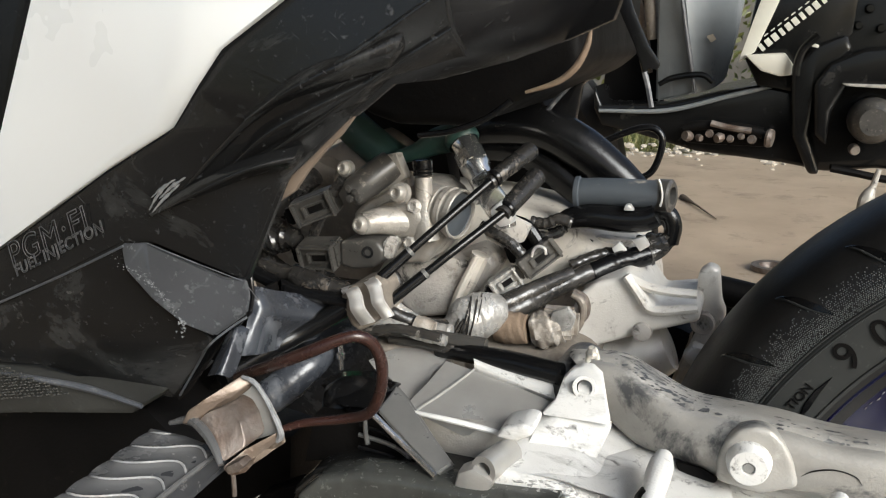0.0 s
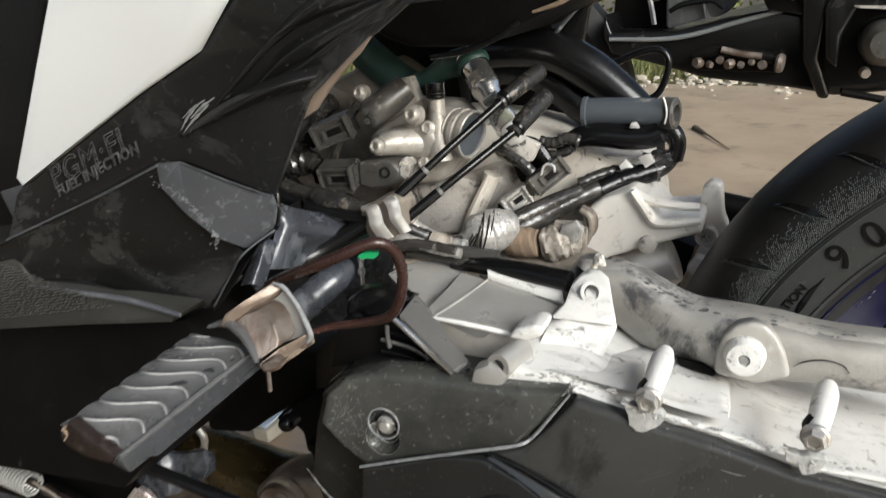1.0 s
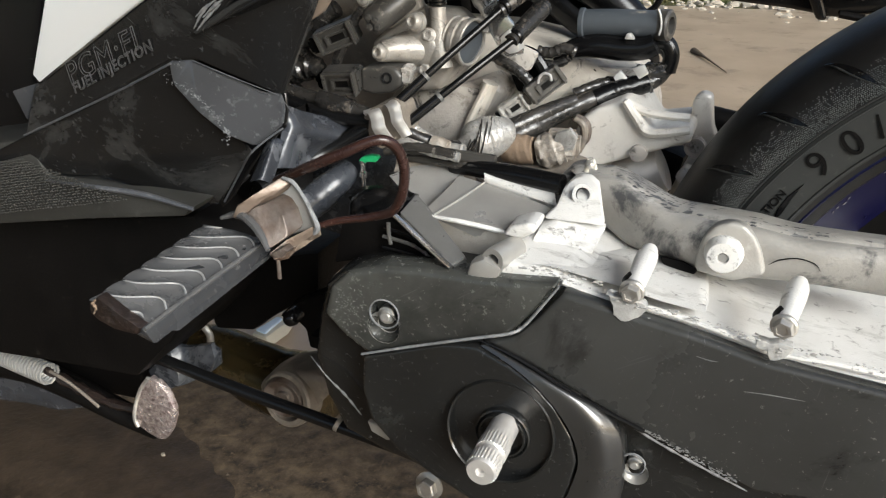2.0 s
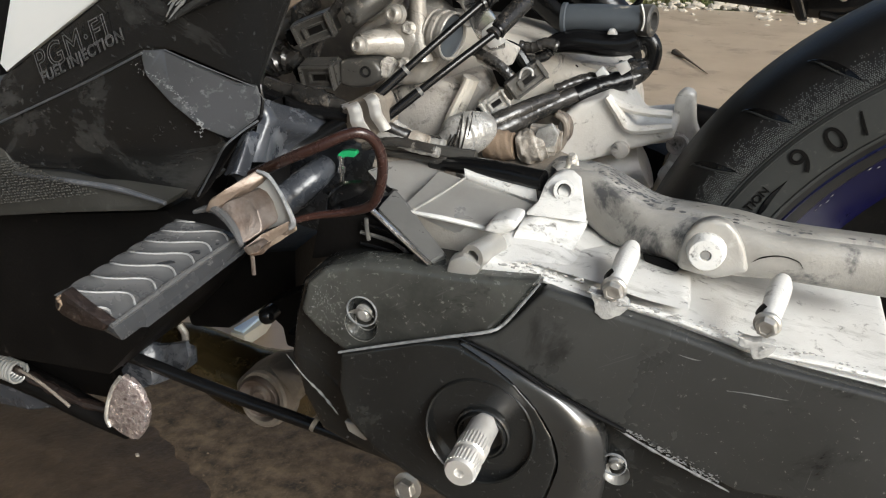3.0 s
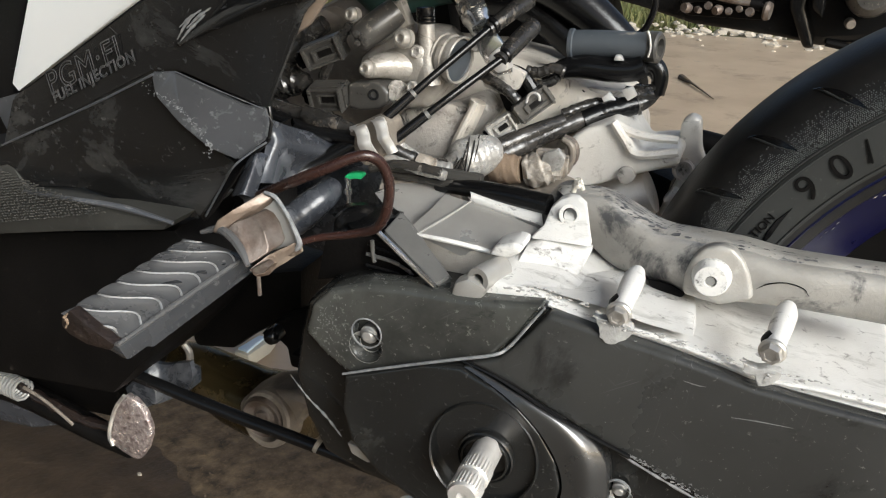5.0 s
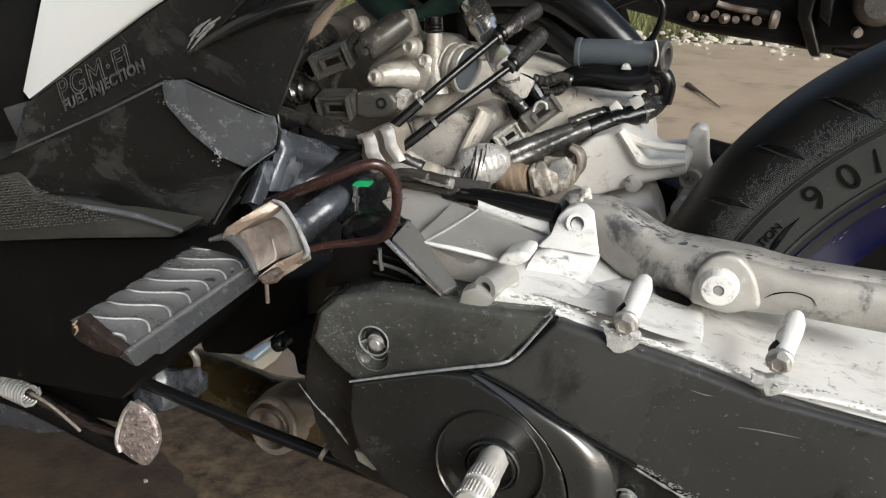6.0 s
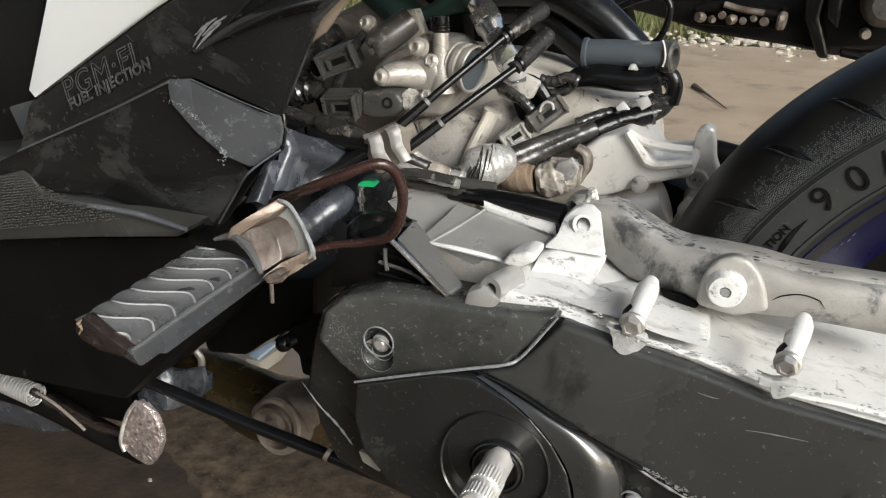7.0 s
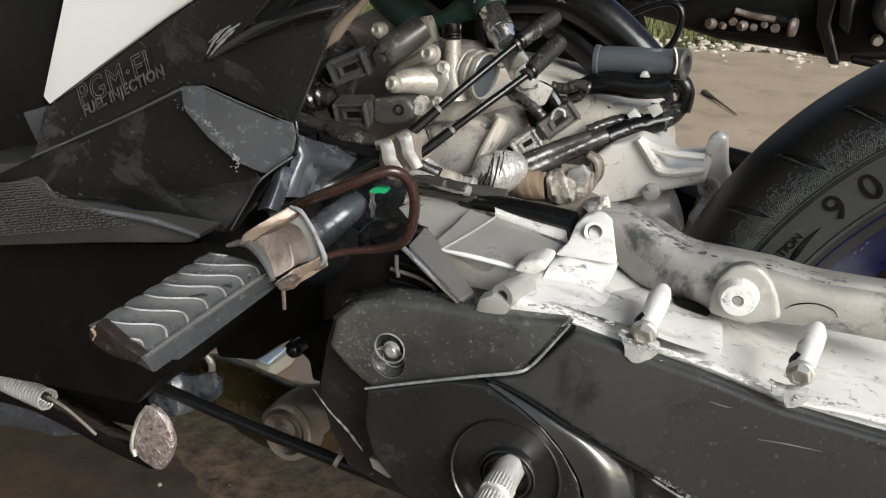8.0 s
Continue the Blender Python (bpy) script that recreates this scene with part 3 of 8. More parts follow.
for i in range(16000):
    c = Vector((rnd.uniform(-6, 5), 6.6 + rnd.gauss(0, 0.25), -0.05 + 2.5 * rnd.random() ** 1.2))
    c.z *= 0.8 + 0.25 * noise.noise(Vector((c.x * 0.9, 0, 2)))
    d = Vector((rnd.gauss(0, 1), rnd.gauss(0, 1), rnd.gauss(0, 1))).normalized()
    u = d.orthogonal().normalized() * rnd.uniform(0.018, 0.04)
    v = d.cross(u) * 0.5
    bm.faces.new([bm.verts.new(c + q) for q in (u, v, -u, -v)])
tagged(part("hedge", bm, M_HEDGE), "green leafy hedge beyond the grass, added tall to block sky", "hedge", kind="stuff")
bm = slab([(-7, 7.2, -0.06), (6, 7.2, -0.06), (6, 7.2, 2.4), (-7, 7.2, 2.4)], (0, 0.15, 0), 0)
tagged(part("added_wall_north", bm, M_WALL), "plain wall added behind the hedge to block low sky", "wall", kind="structure")

# ---- the scooter ----
scooter = thing("scooter", (-0.1, 0.585, 0), "black and white scooter with exposed engine standing on concrete", "motor scooter")

# -- rear wheel --
WHEEL = Vector((0.186, 0.5136, 0.266))


tyre_prof = [(0.178, -0.03), (0.182, -0.039), (0.195, -0.0445), (0.212, -0.046), (0.226, -0.0445), (0.234, -0.041), (0.2415, -0.034), (0.2465, -0.024), (0.2495, -0.012), (0.2505, 0), (0.2495, 0.012), (0.2465, 0.024), (0.2415, 0.034), (0.234, 0.041), (0.212, 0.046), (0.195, 0.0445), (0.182, 0.039), (0.178, 0.03)]
wheel = part("rear_wheel", lathe([(0.1885, -0.036), (0.191, -0.0415), (0.1885, -0.0425), (0.185, -0.038), (0.175, -0.0345), (0.164, -0.029), (0.157, -0.02), (0.156, 0), (0.157, 0.02), (0.164, 0.029), (0.175, 0.0345), (0.1885, 0.0425)], WHEEL, IN, 128), M_BLUE, scooter, "dark blue painted cast wheel rim")
tyre = part("tyre", lathe(tyre_prof, WHEEL, IN, 160), M_TYRE, wheel, "black road tyre with curved grooves and a grey scuffed shoulder")


def tyre_skin(angle, u):
    """A point on the near half of the tyre: u runs from the sidewall (0) over the shoulder to the crown (1)."""
    line = [(0.2195, -0.0458), (0.226, -0.0445), (0.234, -0.041), (0.2415, -0.034), (0.2465, -0.024), (0.2495, -0.012), (0.2505, 0)]
    k = min(int(u * 6), 5)
    f = u * 6 - k
    r, h = (line[k][i] + (line[k + 1][i] - line[k][i]) * f for i in (0, 1))
    nr, nh = line[k + 1][1] - line[k][1], line[k][0] - line[k + 1][0]
    size = math.hypot(nr, nh)
    a = radians(angle)
    d = Vector((math.cos(a), 0, math.sin(a)))
    return WHEEL + d * r + IN * h, (d * nr + IN * nh) / size


# knurled scuff band on the shoulder: rows of small raised pips, thinning out towards the crown
bm = bmesh.new()
for row in range(17):
    v = 0.02 + row * 0.0215
    for j in range(300):
        angle = 95 + 80 * (j + 0.5 * (row % 2) + rnd.uniform(-0.18, 0.18)) / 300
        fade = max(0, row - 8) / 8 + 0.55 * noise.noise(Vector((angle * 0.5, row * 0.12, 0)))
        if rnd.random() < 0.04 + 0.85 * fade:
            continue
        c, out = tyre_skin(angle, max(0.005, v + rnd.uniform(-0.004, 0.004)))
        a = radians(angle)
        t1 = Vector((-math.sin(a), 0, math.cos(a))) * rnd.uniform(0.0003, 0.00048)
        t2 = out.cross(t1).normalized() * rnd.uniform(0.00034, 0.00055)
        q = [bm.verts.new(c + d - out * 0.0001) for d in (t1, t2, -t1, -t2)]
        tip = bm.verts.new(c + out * 0.0004)
        for k in range(4):
            bm.faces.new((q[k], q[(k + 1) % 4], tip))
tagged(part("scuff_band", bm, M_TREADDUST, wheel, "grey knurled wear band on the tyre shoulder"), kind="stuff")
part("sidewall", lathe([(0.1905, -0.0415), (0.193, -0.044), (0.198, -0.0456), (0.212, -0.0467), (0.2175, -0.0462), (0.2182, -0.0455)], WHEEL, IN, 160), M_SIDEWALL, wheel, "dusty grey tyre sidewall")
for r, h in ((0.2192, -0.0462), (0.2164, -0.0468), (0.1945, -0.0452)):
    part("bead_ring", lathe([(r - 0.0007, h + 0.0008), (r - 0.0003, h - 0.0002), (r + 0.0003, h - 0.0002), (r + 0.0007, h + 0.0008)], WHEEL, IN, 160), M_SIDEWALL, wheel, "moulded ridge")
# leaf-shaped tread cuts, each with a raised lip below
for k in range(9):
    a0 = 100.1 + 9.65 * k
    upper, lower, lip = [], [], []
    for s in range(9):
        f = s / 8
        u, a = 0.6 - 0.46 * f ** 1.5, a0 + 1.4 - 4.3 * f
        w = 0.95 * math.sin(math.pi * f ** 1.6) + 0.02
        for line, da, lift in ((upper, -0.5 * w, 0.0004), (lower, 0.5 * w, 0.0004), (lip, 0.5 * w + 0.16, 0.0003)):
            c, out = tyre_skin(a + da, u)
            line.append(c + out * lift)
    part("tread_groove", loft([upper, lower], 2, 2, IN * 0.002), M_RUBBER, wheel)
    part("groove_lip", tube(lip, [0.0001, 0.0004, 0.0007, 0.0004, 0.0001], 6, 2), M_SIDEWALL, wheel)
# spokes and hub
for k in range(5):
    a = math.radians(40 + 72 * k)
    d = Vector((math.cos(a), 0, math.sin(a)))
    pts = [WHEEL + d * 0.03, WHEEL + d * 0.09 + IN * -0.004, WHEEL + d * 0.158]
    part("spoke", tube(pts, [0.014, 0.011, 0.016], 8, 4), M_BLUE, wheel)
part("hub_plate", lathe([(0.152, 0.012), (0.15, 0.016), (0.1, 0.02), (0, 0.022)], WHEEL, IN, 48), M_DARK, wheel, "dark wheel centre")
part("hub", lathe([(0, -0.05), (0.03, -0.05), (0.035, -0.03), (0.035, 0.03), (0, 0.03)], WHEEL, IN, 32), M_ALUDIRT, wheel)
# moulded size marking on the sidewall
def sidewall_text(body, angle, radius, size, turn=0, mat=M_DARK, name="size_mark"):
    cu = bpy.data.curves.new(name, "FONT")
    cu.body, cu.size, cu.extrude, cu.align_x, cu.align_y = body, size, 0.0006, "CENTER", "CENTER"
    tmp = bpy.data.objects.new(name, cu)
    me = bpy.data.meshes.new_from_object(tmp)
    bpy.data.objects.remove(tmp)
    a = math.radians(angle)
    rad, tan = Vector((math.cos(a), 0, math.sin(a))), Vector((math.sin(a), 0, -math.cos(a)))
    m = basis(WHEEL + rad * radius + Vector((0, -0.0466, 0)), tan, rad)
    me.transform(m @ Matrix.Rotation(radians(turn), 4, "Z"))
    me.materials.clear()
    me.materials.append(mat)
    ob = new(name, me)
    ob.parent = wheel
    return ob


sidewall_text("9", 138.2, 0.2062, 0.0205)
sidewall_text("0", 132.8, 0.2052, 0.0205)
sidewall_text("/", 128.6, 0.205, 0.018)
sidewall_text("ATION", 147.2, 0.2072, 0.0066)
arrow = [WHEEL + Vector((math.cos(radians(a)) * r, -0.0468, math.sin(radians(a)) * r)) for a, r in ((149.6, 0.2005), (147, 0.2035), (144.6, 0.2045), (141.6, 0.2035), (144.6, 0.2018), (147.2, 0.2))]
part("arrow_mark", slab(arrow, (0, 0.0012, 0), 0.0003, 1), M_RUBBER, wheel, "sunken dark arrow mark")
for k in range(26):
    a, r = rnd.uniform(2.15, 2.75), rnd.uniform(0.178, 0.187)
    c = WHEEL + Vector((math.cos(a) * r, -0.0385 + (0.187 - r) * 0.25, math.sin(a) * r))
    tan = Vector((-math.sin(a), 0, math.cos(a)))
    s = rnd.uniform(0.0006, 0.0016) * (2.2 if k < 3 else 1)
    part("paint_chip", slab([c + tan * s, c + tan * s * 0.2 + UP * s * 0.4, c - tan * s * 0.9, c - UP * s * 0.3], (0, 0.0012, 0), 0.0002, 1), M_CREAM if k < 3 else M_GREYPAINT, wheel)
# -- transmission cover --
cover = part("transmission_cover", slab([(-0.2241, 0.374, 0.3157), (-0.2183, 0.374, 0.336), (-0.2065, 0.374, 0.3471), (-0.186, 0.374, 0.3536), (-0.16, 0.374, 0.3557), (-0.1289, 0.374, 0.3548), (-0.099, 0.374, 0.3556), (-0.0889, 0.374, 0.3205), (-0.0931, 0.374, 0.188), (-0.1248, 0.374, 0.2095), (-0.1568, 0.374, 0.2201), (-0.1843, 0.374, 0.2267), (-0.2126, 0.374, 0.2369), (-0.2231, 0.374, 0.2599), (-0.2293, 0.374, 0.2854)], (0, 0.07, 0), 0.006, 3), M_COVER, scooter, "satin black drive belt cover, dusty and scuffed")
part("cover_back", slab([(-0.1036, 0.37, 0.352), (-0.0808, 0.37, 0.357), (-0.0527, 0.37, 0.3497), (-0.0203, 0.37, 0.3447), (0.0189, 0.37, 0.3355), (0.0836, 0.37, 0.3292), (0.1094, 0.37, 0.3013), (0.1111, 0.37, 0.2602), (0.027, 0.37, 0.2159), (-0.0955, 0.37, 0.1844)], (0, 0.004, 0), 0.001, 2), M_COVER, cover)
front_panel = part("front_panel", slab([(-0.2147, 0.363, 0.3228), (-0.2093, 0.363, 0.3401), (-0.1986, 0.363, 0.3504), (-0.1791, 0.363, 0.3568), (-0.1554, 0.363, 0.3586), (-0.1251, 0.363, 0.3584), (-0.1018, 0.363, 0.3598), (-0.0821, 0.363, 0.3612), (-0.0941, 0.363, 0.3426), (-0.1062, 0.363, 0.3285), (-0.1563, 0.363, 0.3125), (-0.1885, 0.363, 0.3012), (-0.2031, 0.363, 0.311)], (0, 0.02, 0), 0.004, 3), M_HAZE, cover, "black front panel with a countersunk bolt hole")
part("panel_lip", tube([(-0.1900, 0.3595, 0.3033), (-0.1619, 0.3583, 0.3138), (-0.1259, 0.3568, 0.3266), (-0.1051, 0.358, 0.3329), (-0.0985, 0.362, 0.3363), (-0.0897, 0.362, 0.3488), (-0.0811, 0.362, 0.3615)], [0.0007, 0.0008, 0.0009, 0.0009, 0.0009, 0.0006], 8, 5), M_WORN, cover, "worn bright edge of the front panel")
rear_panel = part("rear_panel", slab([(-0.1041, 0.362, 0.3285), (-0.0918, 0.362, 0.3416), (-0.079, 0.362, 0.3586), (-0.0515, 0.362, 0.3526), (-0.0197, 0.362, 0.3471), (0.0187, 0.362, 0.3379), (0.0822, 0.362, 0.3315), (0.107, 0.362, 0.3064), (0.1074, 0.362, 0.2724), (0.0209, 0.362, 0.2651), (-0.0354, 0.362, 0.2875), (-0.0645, 0.362, 0.3001), (-0.0943, 0.362, 0.3142), (-0.119, 0.362, 0.3233)], (0, 0.011, 0), 0.003, 3), M_COVERSHEEN, cover, "broad flat black rear panel, dusty, its grey holding a sheen")
part("scuffed_edge", tube([(-0.0528, 0.361, 0.2967), (-0.0324, 0.361, 0.2863), (-0.0068, 0.361, 0.2753), (0.0182, 0.361, 0.2658)], [0.0002, 0.0006, 0.0008, 0.0004], 6, 6, wobble=0.5), M_SCRAPE, cover, "scraped grey edge")
KICK = Vector((-0.104, 0.345, 0.2815))
part("kick_bulge", slab([(-0.1898, 0.3605, 0.3024), (-0.1692, 0.3595, 0.3092), (-0.1421, 0.358, 0.3188), (-0.1215, 0.3585, 0.3225), (-0.1046, 0.3555, 0.3162), (-0.0902, 0.353, 0.3082), (-0.0777, 0.352, 0.2964), (-0.0688, 0.352, 0.2820), (-0.0652, 0.352, 0.2674), (-0.0682, 0.352, 0.2514), (-0.0741, 0.352, 0.2325), (-0.0850, 0.352, 0.2061), (-0.1141, 0.352, 0.2219), (-0.1443, 0.352, 0.2365), (-0.1668, 0.353, 0.2478), (-0.1843, 0.3545, 0.2648), (-0.1899, 0.357, 0.2816)], (0, 0.02, 0), 0.003, 4), M_COVER, cover, "sloping black bulge round the kick shaft", angle=50)
part("bulge_flank", loft([[(-0.1203, 0.3585, 0.3228), (-0.1040, 0.3555, 0.3166), (-0.0896, 0.353, 0.3087), (-0.0772, 0.352, 0.2969), (-0.0683, 0.352, 0.2825), (-0.0646, 0.352, 0.2676), (-0.0676, 0.352, 0.2515), (-0.0729, 0.352, 0.2340)], [(-0.1168, 0.359, 0.3235), (-0.0991, 0.357, 0.3175), (-0.0823, 0.355, 0.3108), (-0.0672, 0.3545, 0.3023), (-0.0559, 0.354, 0.2876), (-0.0519, 0.354, 0.2695), (-0.0537, 0.354, 0.2510), (-0.0580, 0.354, 0.2329)], [(-0.1156, 0.361, 0.3213), (-0.0971, 0.361, 0.3129), (-0.0782, 0.361, 0.3043), (-0.0574, 0.3612, 0.2973), (-0.0456, 0.3612, 0.2843), (-0.0422, 0.3612, 0.2650), (-0.0428, 0.3612, 0.2448), (-0.0468, 0.3612, 0.2247)]], 6, 6, (0, 0.01, 0)), M_FLANK, cover, "smooth sloping flank of the bulge", angle=60)
part("panel_seam", tube([(-0.1223, 0.3606, 0.3250), (-0.1041, 0.3606, 0.3194), (-0.0873, 0.3606, 0.3114), (-0.0692, 0.3606, 0.3018), (-0.0514, 0.3606, 0.2953), (-0.0339, 0.3606, 0.2889)], [0.0006, 0.0011, 0.0013, 0.0013, 0.0012, 0.0012], 8, 4), M_RUBBER, cover, "dark seam under the rear panel")
part("kick_ring", lathe([(0.0282, 0.008), (0.0282, -0.0008), (0.0290, -0.0016), (0.0296, -0.0008), (0.0298, 0.0006), (0.0298, 0.008)], KICK + IN * 0.0066 + Vector((-0.0028, 0, -0.0044)), (0, 1, -0.14), 64), M_COVER, cover)
part("kick_boss", lathe([(0.0152, 0.006), (0.0150, 0.0008), (0.0142, 0.0002), (0.0135, 0.0014), (0.0128, -0.001), (0.0118, -0.0012), (0.0114, 0.004), (0, 0.004)], KICK + IN * 0.0056 + Vector((-0.0014, 0, -0.0058)), IN, 56), M_COVER, cover, "black boss with a raised seal lip")
shaft = part("kick_shaft", lathe([(0, 0.02), (0.0077, 0.02), (0.0077, -0.008), (0.0078, -0.0095), (0.0078, -0.019), (0.0070, -0.02), (0.0070, -0.023), (0.0078, -0.024), (0.0078, -0.0325), (0.0070, -0.0345), (0.0026, -0.0345), (0.0018, -0.0325), (0, -0.0315)], KICK, IN, 40), M_STEEL, scooter, "bare splined steel kick starter shaft")
bm = bmesh.new()
for k in range(28):
    a = 2 * math.pi * k / 28
    d = Vector((math.cos(a), 0, math.sin(a)))
    for y0, y1 in ((-0.019, -0.0098), (-0.0325, -0.0242)):
        t = Vector((-math.sin(a), 0, math.cos(a)))
        m = basis(KICK + d * 0.0079 + IN * ((y0 + y1) / 2), IN, d)
        block((y1 - y0, 0.0007, 0.00085), m, 0.0002, bm, 1)
part("knurling", bm, M_STEEL, shaft, "fine lengthwise splines")


def recess(ob, at, low, r, depth, parent):
    """A round bolt bore sunk into ob, opening downwards into a wider scooped mouth."""
    at, low = vec(at), vec(low)
    cutter = bmesh.new()
    lathe([(0, -0.004), (r, -0.004), (r, depth), (0, depth)], at, IN, 32, cutter)
    cut(ob, cutter)
    cutter = bmesh.new()
    lathe([(0, -0.004), (r * 1.15, -0.004), (r * 1.1, 0.001), (r * 0.7, depth * 0.75), (0, depth * 0.75)], low, IN, 32, cutter)
    cut(ob, cutter)
    part("bore_rim", lathe([(r * 0.99, 0.0006), (r * 1.0, -0.0006), (r * 1.06, -0.0006), (r * 1.1, 0.0006)], at, IN, 36), M_WORN, parent, "bright worn rim of the bolt hole")
    # Grey metal colour here takes the place of a bright reflection.
    part("bore_wall", lathe([(r * 1.16, -0.0002), (r * 1.1, 0.0012), (r * 0.95, depth * 0.4), (r * 0.7, depth * 0.74)], low, IN, 36), M_GUN, parent, "smooth scooped mouth of the bolt hole, paled for its reflection")
    part("hole_bolt", lathe([(0, 0.0004), (r * 0.3, 0.0004), (r * 0.46, 0.0015), (r * 0.5, 0.0025), (r * 0.62, 0.003), (r * 0.62, depth), (0, depth)], at + (low - at) * 0.3, IN, 20), M_GUN, parent, "worn bolt end")


recess(front_panel, (-0.1767, 0.363, 0.3290), (-0.1774, 0.363, 0.3206), 0.0083, 0.0085, cover)
recess(rear_panel, (-0.0381, 0.362, 0.2666), (-0.0365, 0.362, 0.2613), 0.006, 0.006, cover)
part("edge_chip", slab([(-0.1923, 0.366, 0.2538), (-0.1849, 0.366, 0.2529), (-0.1771, 0.366, 0.2448), (-0.18, 0.366, 0.2433), (-0.1898, 0.366, 0.2471)], (0, 0.004, 0), 0.0006, 1), M_GREYPAINT, cover, "chipped bare metal edge")
part("scraped_crease", tube([(-0.2302, 0.372, 0.2872), (-0.2172, 0.3675, 0.2778), (-0.2061, 0.3675, 0.2678), (-0.1963, 0.3672, 0.2565)], [0.0001, 0.0005, 0.0008, 0.0002], 6, 6, wobble=0.7), M_SCRAPE, cover, "scraped pale crease")
part("front_lug", lathe([(0, -0.005), (0.0025, -0.0047), (0.0045, -0.0032), (0.0056, 0), (0.0056, 0.008), (0, 0.008)], (-0.2784, 0.43, 0.2743), IN, 24), M_RUBBER, scooter, "round black rubber stopper")
part("front_web", slab([(-0.2472, 0.4, 0.2832), (-0.2405, 0.4, 0.2686), (-0.2263, 0.4, 0.2473), (-0.2115, 0.4, 0.232), (-0.2144, 0.4, 0.2499), (-0.2317, 0.4, 0.2822)], (0, 0.04, 0), 0.002), M_DARK, scooter)
part("lower_nut", hexhead((-0.1758, 0.42, 0.1713), (-0.1, -1, 0.1), 0.012, 0.008, 0.010), M_ZINC, scooter, "dirty zinc nut under the cover")

# -- left crankcase half: pale flange with bosses --
case = part("crankcase", slab([(-0.1287, 0.3735, 0.3595), (-0.1109, 0.3735, 0.3654), (-0.0848, 0.3735, 0.3627), (-0.0592, 0.3735, 0.3542), (-0.0532, 0.3735, 0.3479), (-0.0264, 0.3735, 0.349), (0.0109, 0.3735, 0.3386), (0.0358, 0.3735, 0.337), (0.0835, 0.3735, 0.3317), (0.0926, 0.3735, 0.2848), (0.0179, 0.3735, 0.2849), (-0.0974, 0.3735, 0.3124)], (0, 0.14, 0), 0.004, 3), M_ALU, scooter, "pale dusty cast aluminium crankcase")
part("flange_rib", tube([(-0.0815, 0.372, 0.3594), (-0.0589, 0.372, 0.3543), (-0.0317, 0.372, 0.3512), (-0.0052, 0.372, 0.3459), (0.0183, 0.372, 0.3391), (0.0475, 0.372, 0.3382), (0.0826, 0.372, 0.3354)], 0.0017, 8, 8, wobble=0.15), M_ALU, case, "ragged pale gasket edge")


def boss(px_head, px_tail, r, parent, head=True):
    a, b = vec(px_head), vec(px_tail)
    d = (b - a).normalized()
    length = (b - a).length
    # Dark lump stands in for the shaded notch beside the bolt head.
    part("slot_shade", lathe([(0, 0.0), (r * 0.6, 0.001), (r * 0.78, 0.005), (r * 0.6, 0.010), (0, 0.011)], a + d * 0.002 + Vector((-r * 0.42, -r * 0.2, 0)), d, 16), M_DARK, parent, "dark lump standing in for the shaded slot by the bolt")
    ob = part("bolt_boss", lathe([(0, 0), (r * 0.82, 0), (r * 0.86, 0.004), (r * 0.9, length * 0.3), (r * 1.0, length * 0.6), (r * 0.98, length * 0.8), (r * 0.7, length * 0.97), (0, length)], a, d, 28), M_ALU, parent, "pale cast bolt boss")
    part("washer", lathe([(0, -0.0014), (r * 0.8, -0.0014), (r * 0.86, -0.0006), (r * 0.86, 0.0006), (0, 0.0008)], a, d, 28), M_GRIME, ob, "grimy washer")
    bolt = part("flange_bolt", hexhead(a - d * 0.001, -d, 0.0085, 0.0055, 0.0062), M_ZINC, ob, "zinc flange bolt")
    return ob


boss((-0.046, 0.365, 0.3645), (-0.044, 0.405, 0.3696), 0.0056, case)
boss((0.0228, 0.365, 0.3582), (0.0287, 0.405, 0.3626), 0.0056, case)


def drip(pts, r, parent):
    ragged = []
    for i, p in enumerate(pts):
        p, q = vec(p), vec(pts[(i + 1) % len(pts)])
        for t in (0, 0.33, 0.66):
            w = p + (q - p) * t
            ragged.append(w + Vector((rnd.uniform(-1, 1), 0, rnd.uniform(-1, 1))) * 0.0007)
    mid = sum((vec(p) for p in ragged), Vector()) / len(ragged)
    pts = [mid + (vec(p) - mid) * 0.8 for p in ragged]
    return part("sealant_drip", slab(pts, (0, 0.006, 0), 0.0022, 3), M_SMEAR, parent, "lump of dried pale sealant", angle=60)


drip([(-0.06, 0.361, 0.3634), (-0.0531, 0.361, 0.3623), (-0.0384, 0.361, 0.3613), (-0.0353, 0.361, 0.356), (-0.0431, 0.361, 0.3492), (-0.0497, 0.361, 0.3462), (-0.0554, 0.361, 0.3506), (-0.0553, 0.361, 0.356)], 0.0012, case)
drip([(0.0087, 0.361, 0.3519), (0.017, 0.361, 0.3506), (0.0301, 0.361, 0.3503), (0.0286, 0.361, 0.346), (0.0246, 0.361, 0.3406), (0.0186, 0.361, 0.3387), (0.0159, 0.361, 0.3446), (0.0103, 0.361, 0.3464)], 0.0012, case)
edge = spline([(-0.1014, 0.3605, 0.3713), (-0.0791, 0.3605, 0.3722), (-0.0586, 0.3605, 0.3676), (-0.0394, 0.3605, 0.3589), (-0.0215, 0.3605, 0.3589), (0.0014, 0.3605, 0.3542), (0.0211, 0.3605, 0.3509), (0.0423, 0.3605, 0.3492), (0.0671, 0.3605, 0.3458)], 10)
flake = random.Random(21)
bm = bmesh.new()
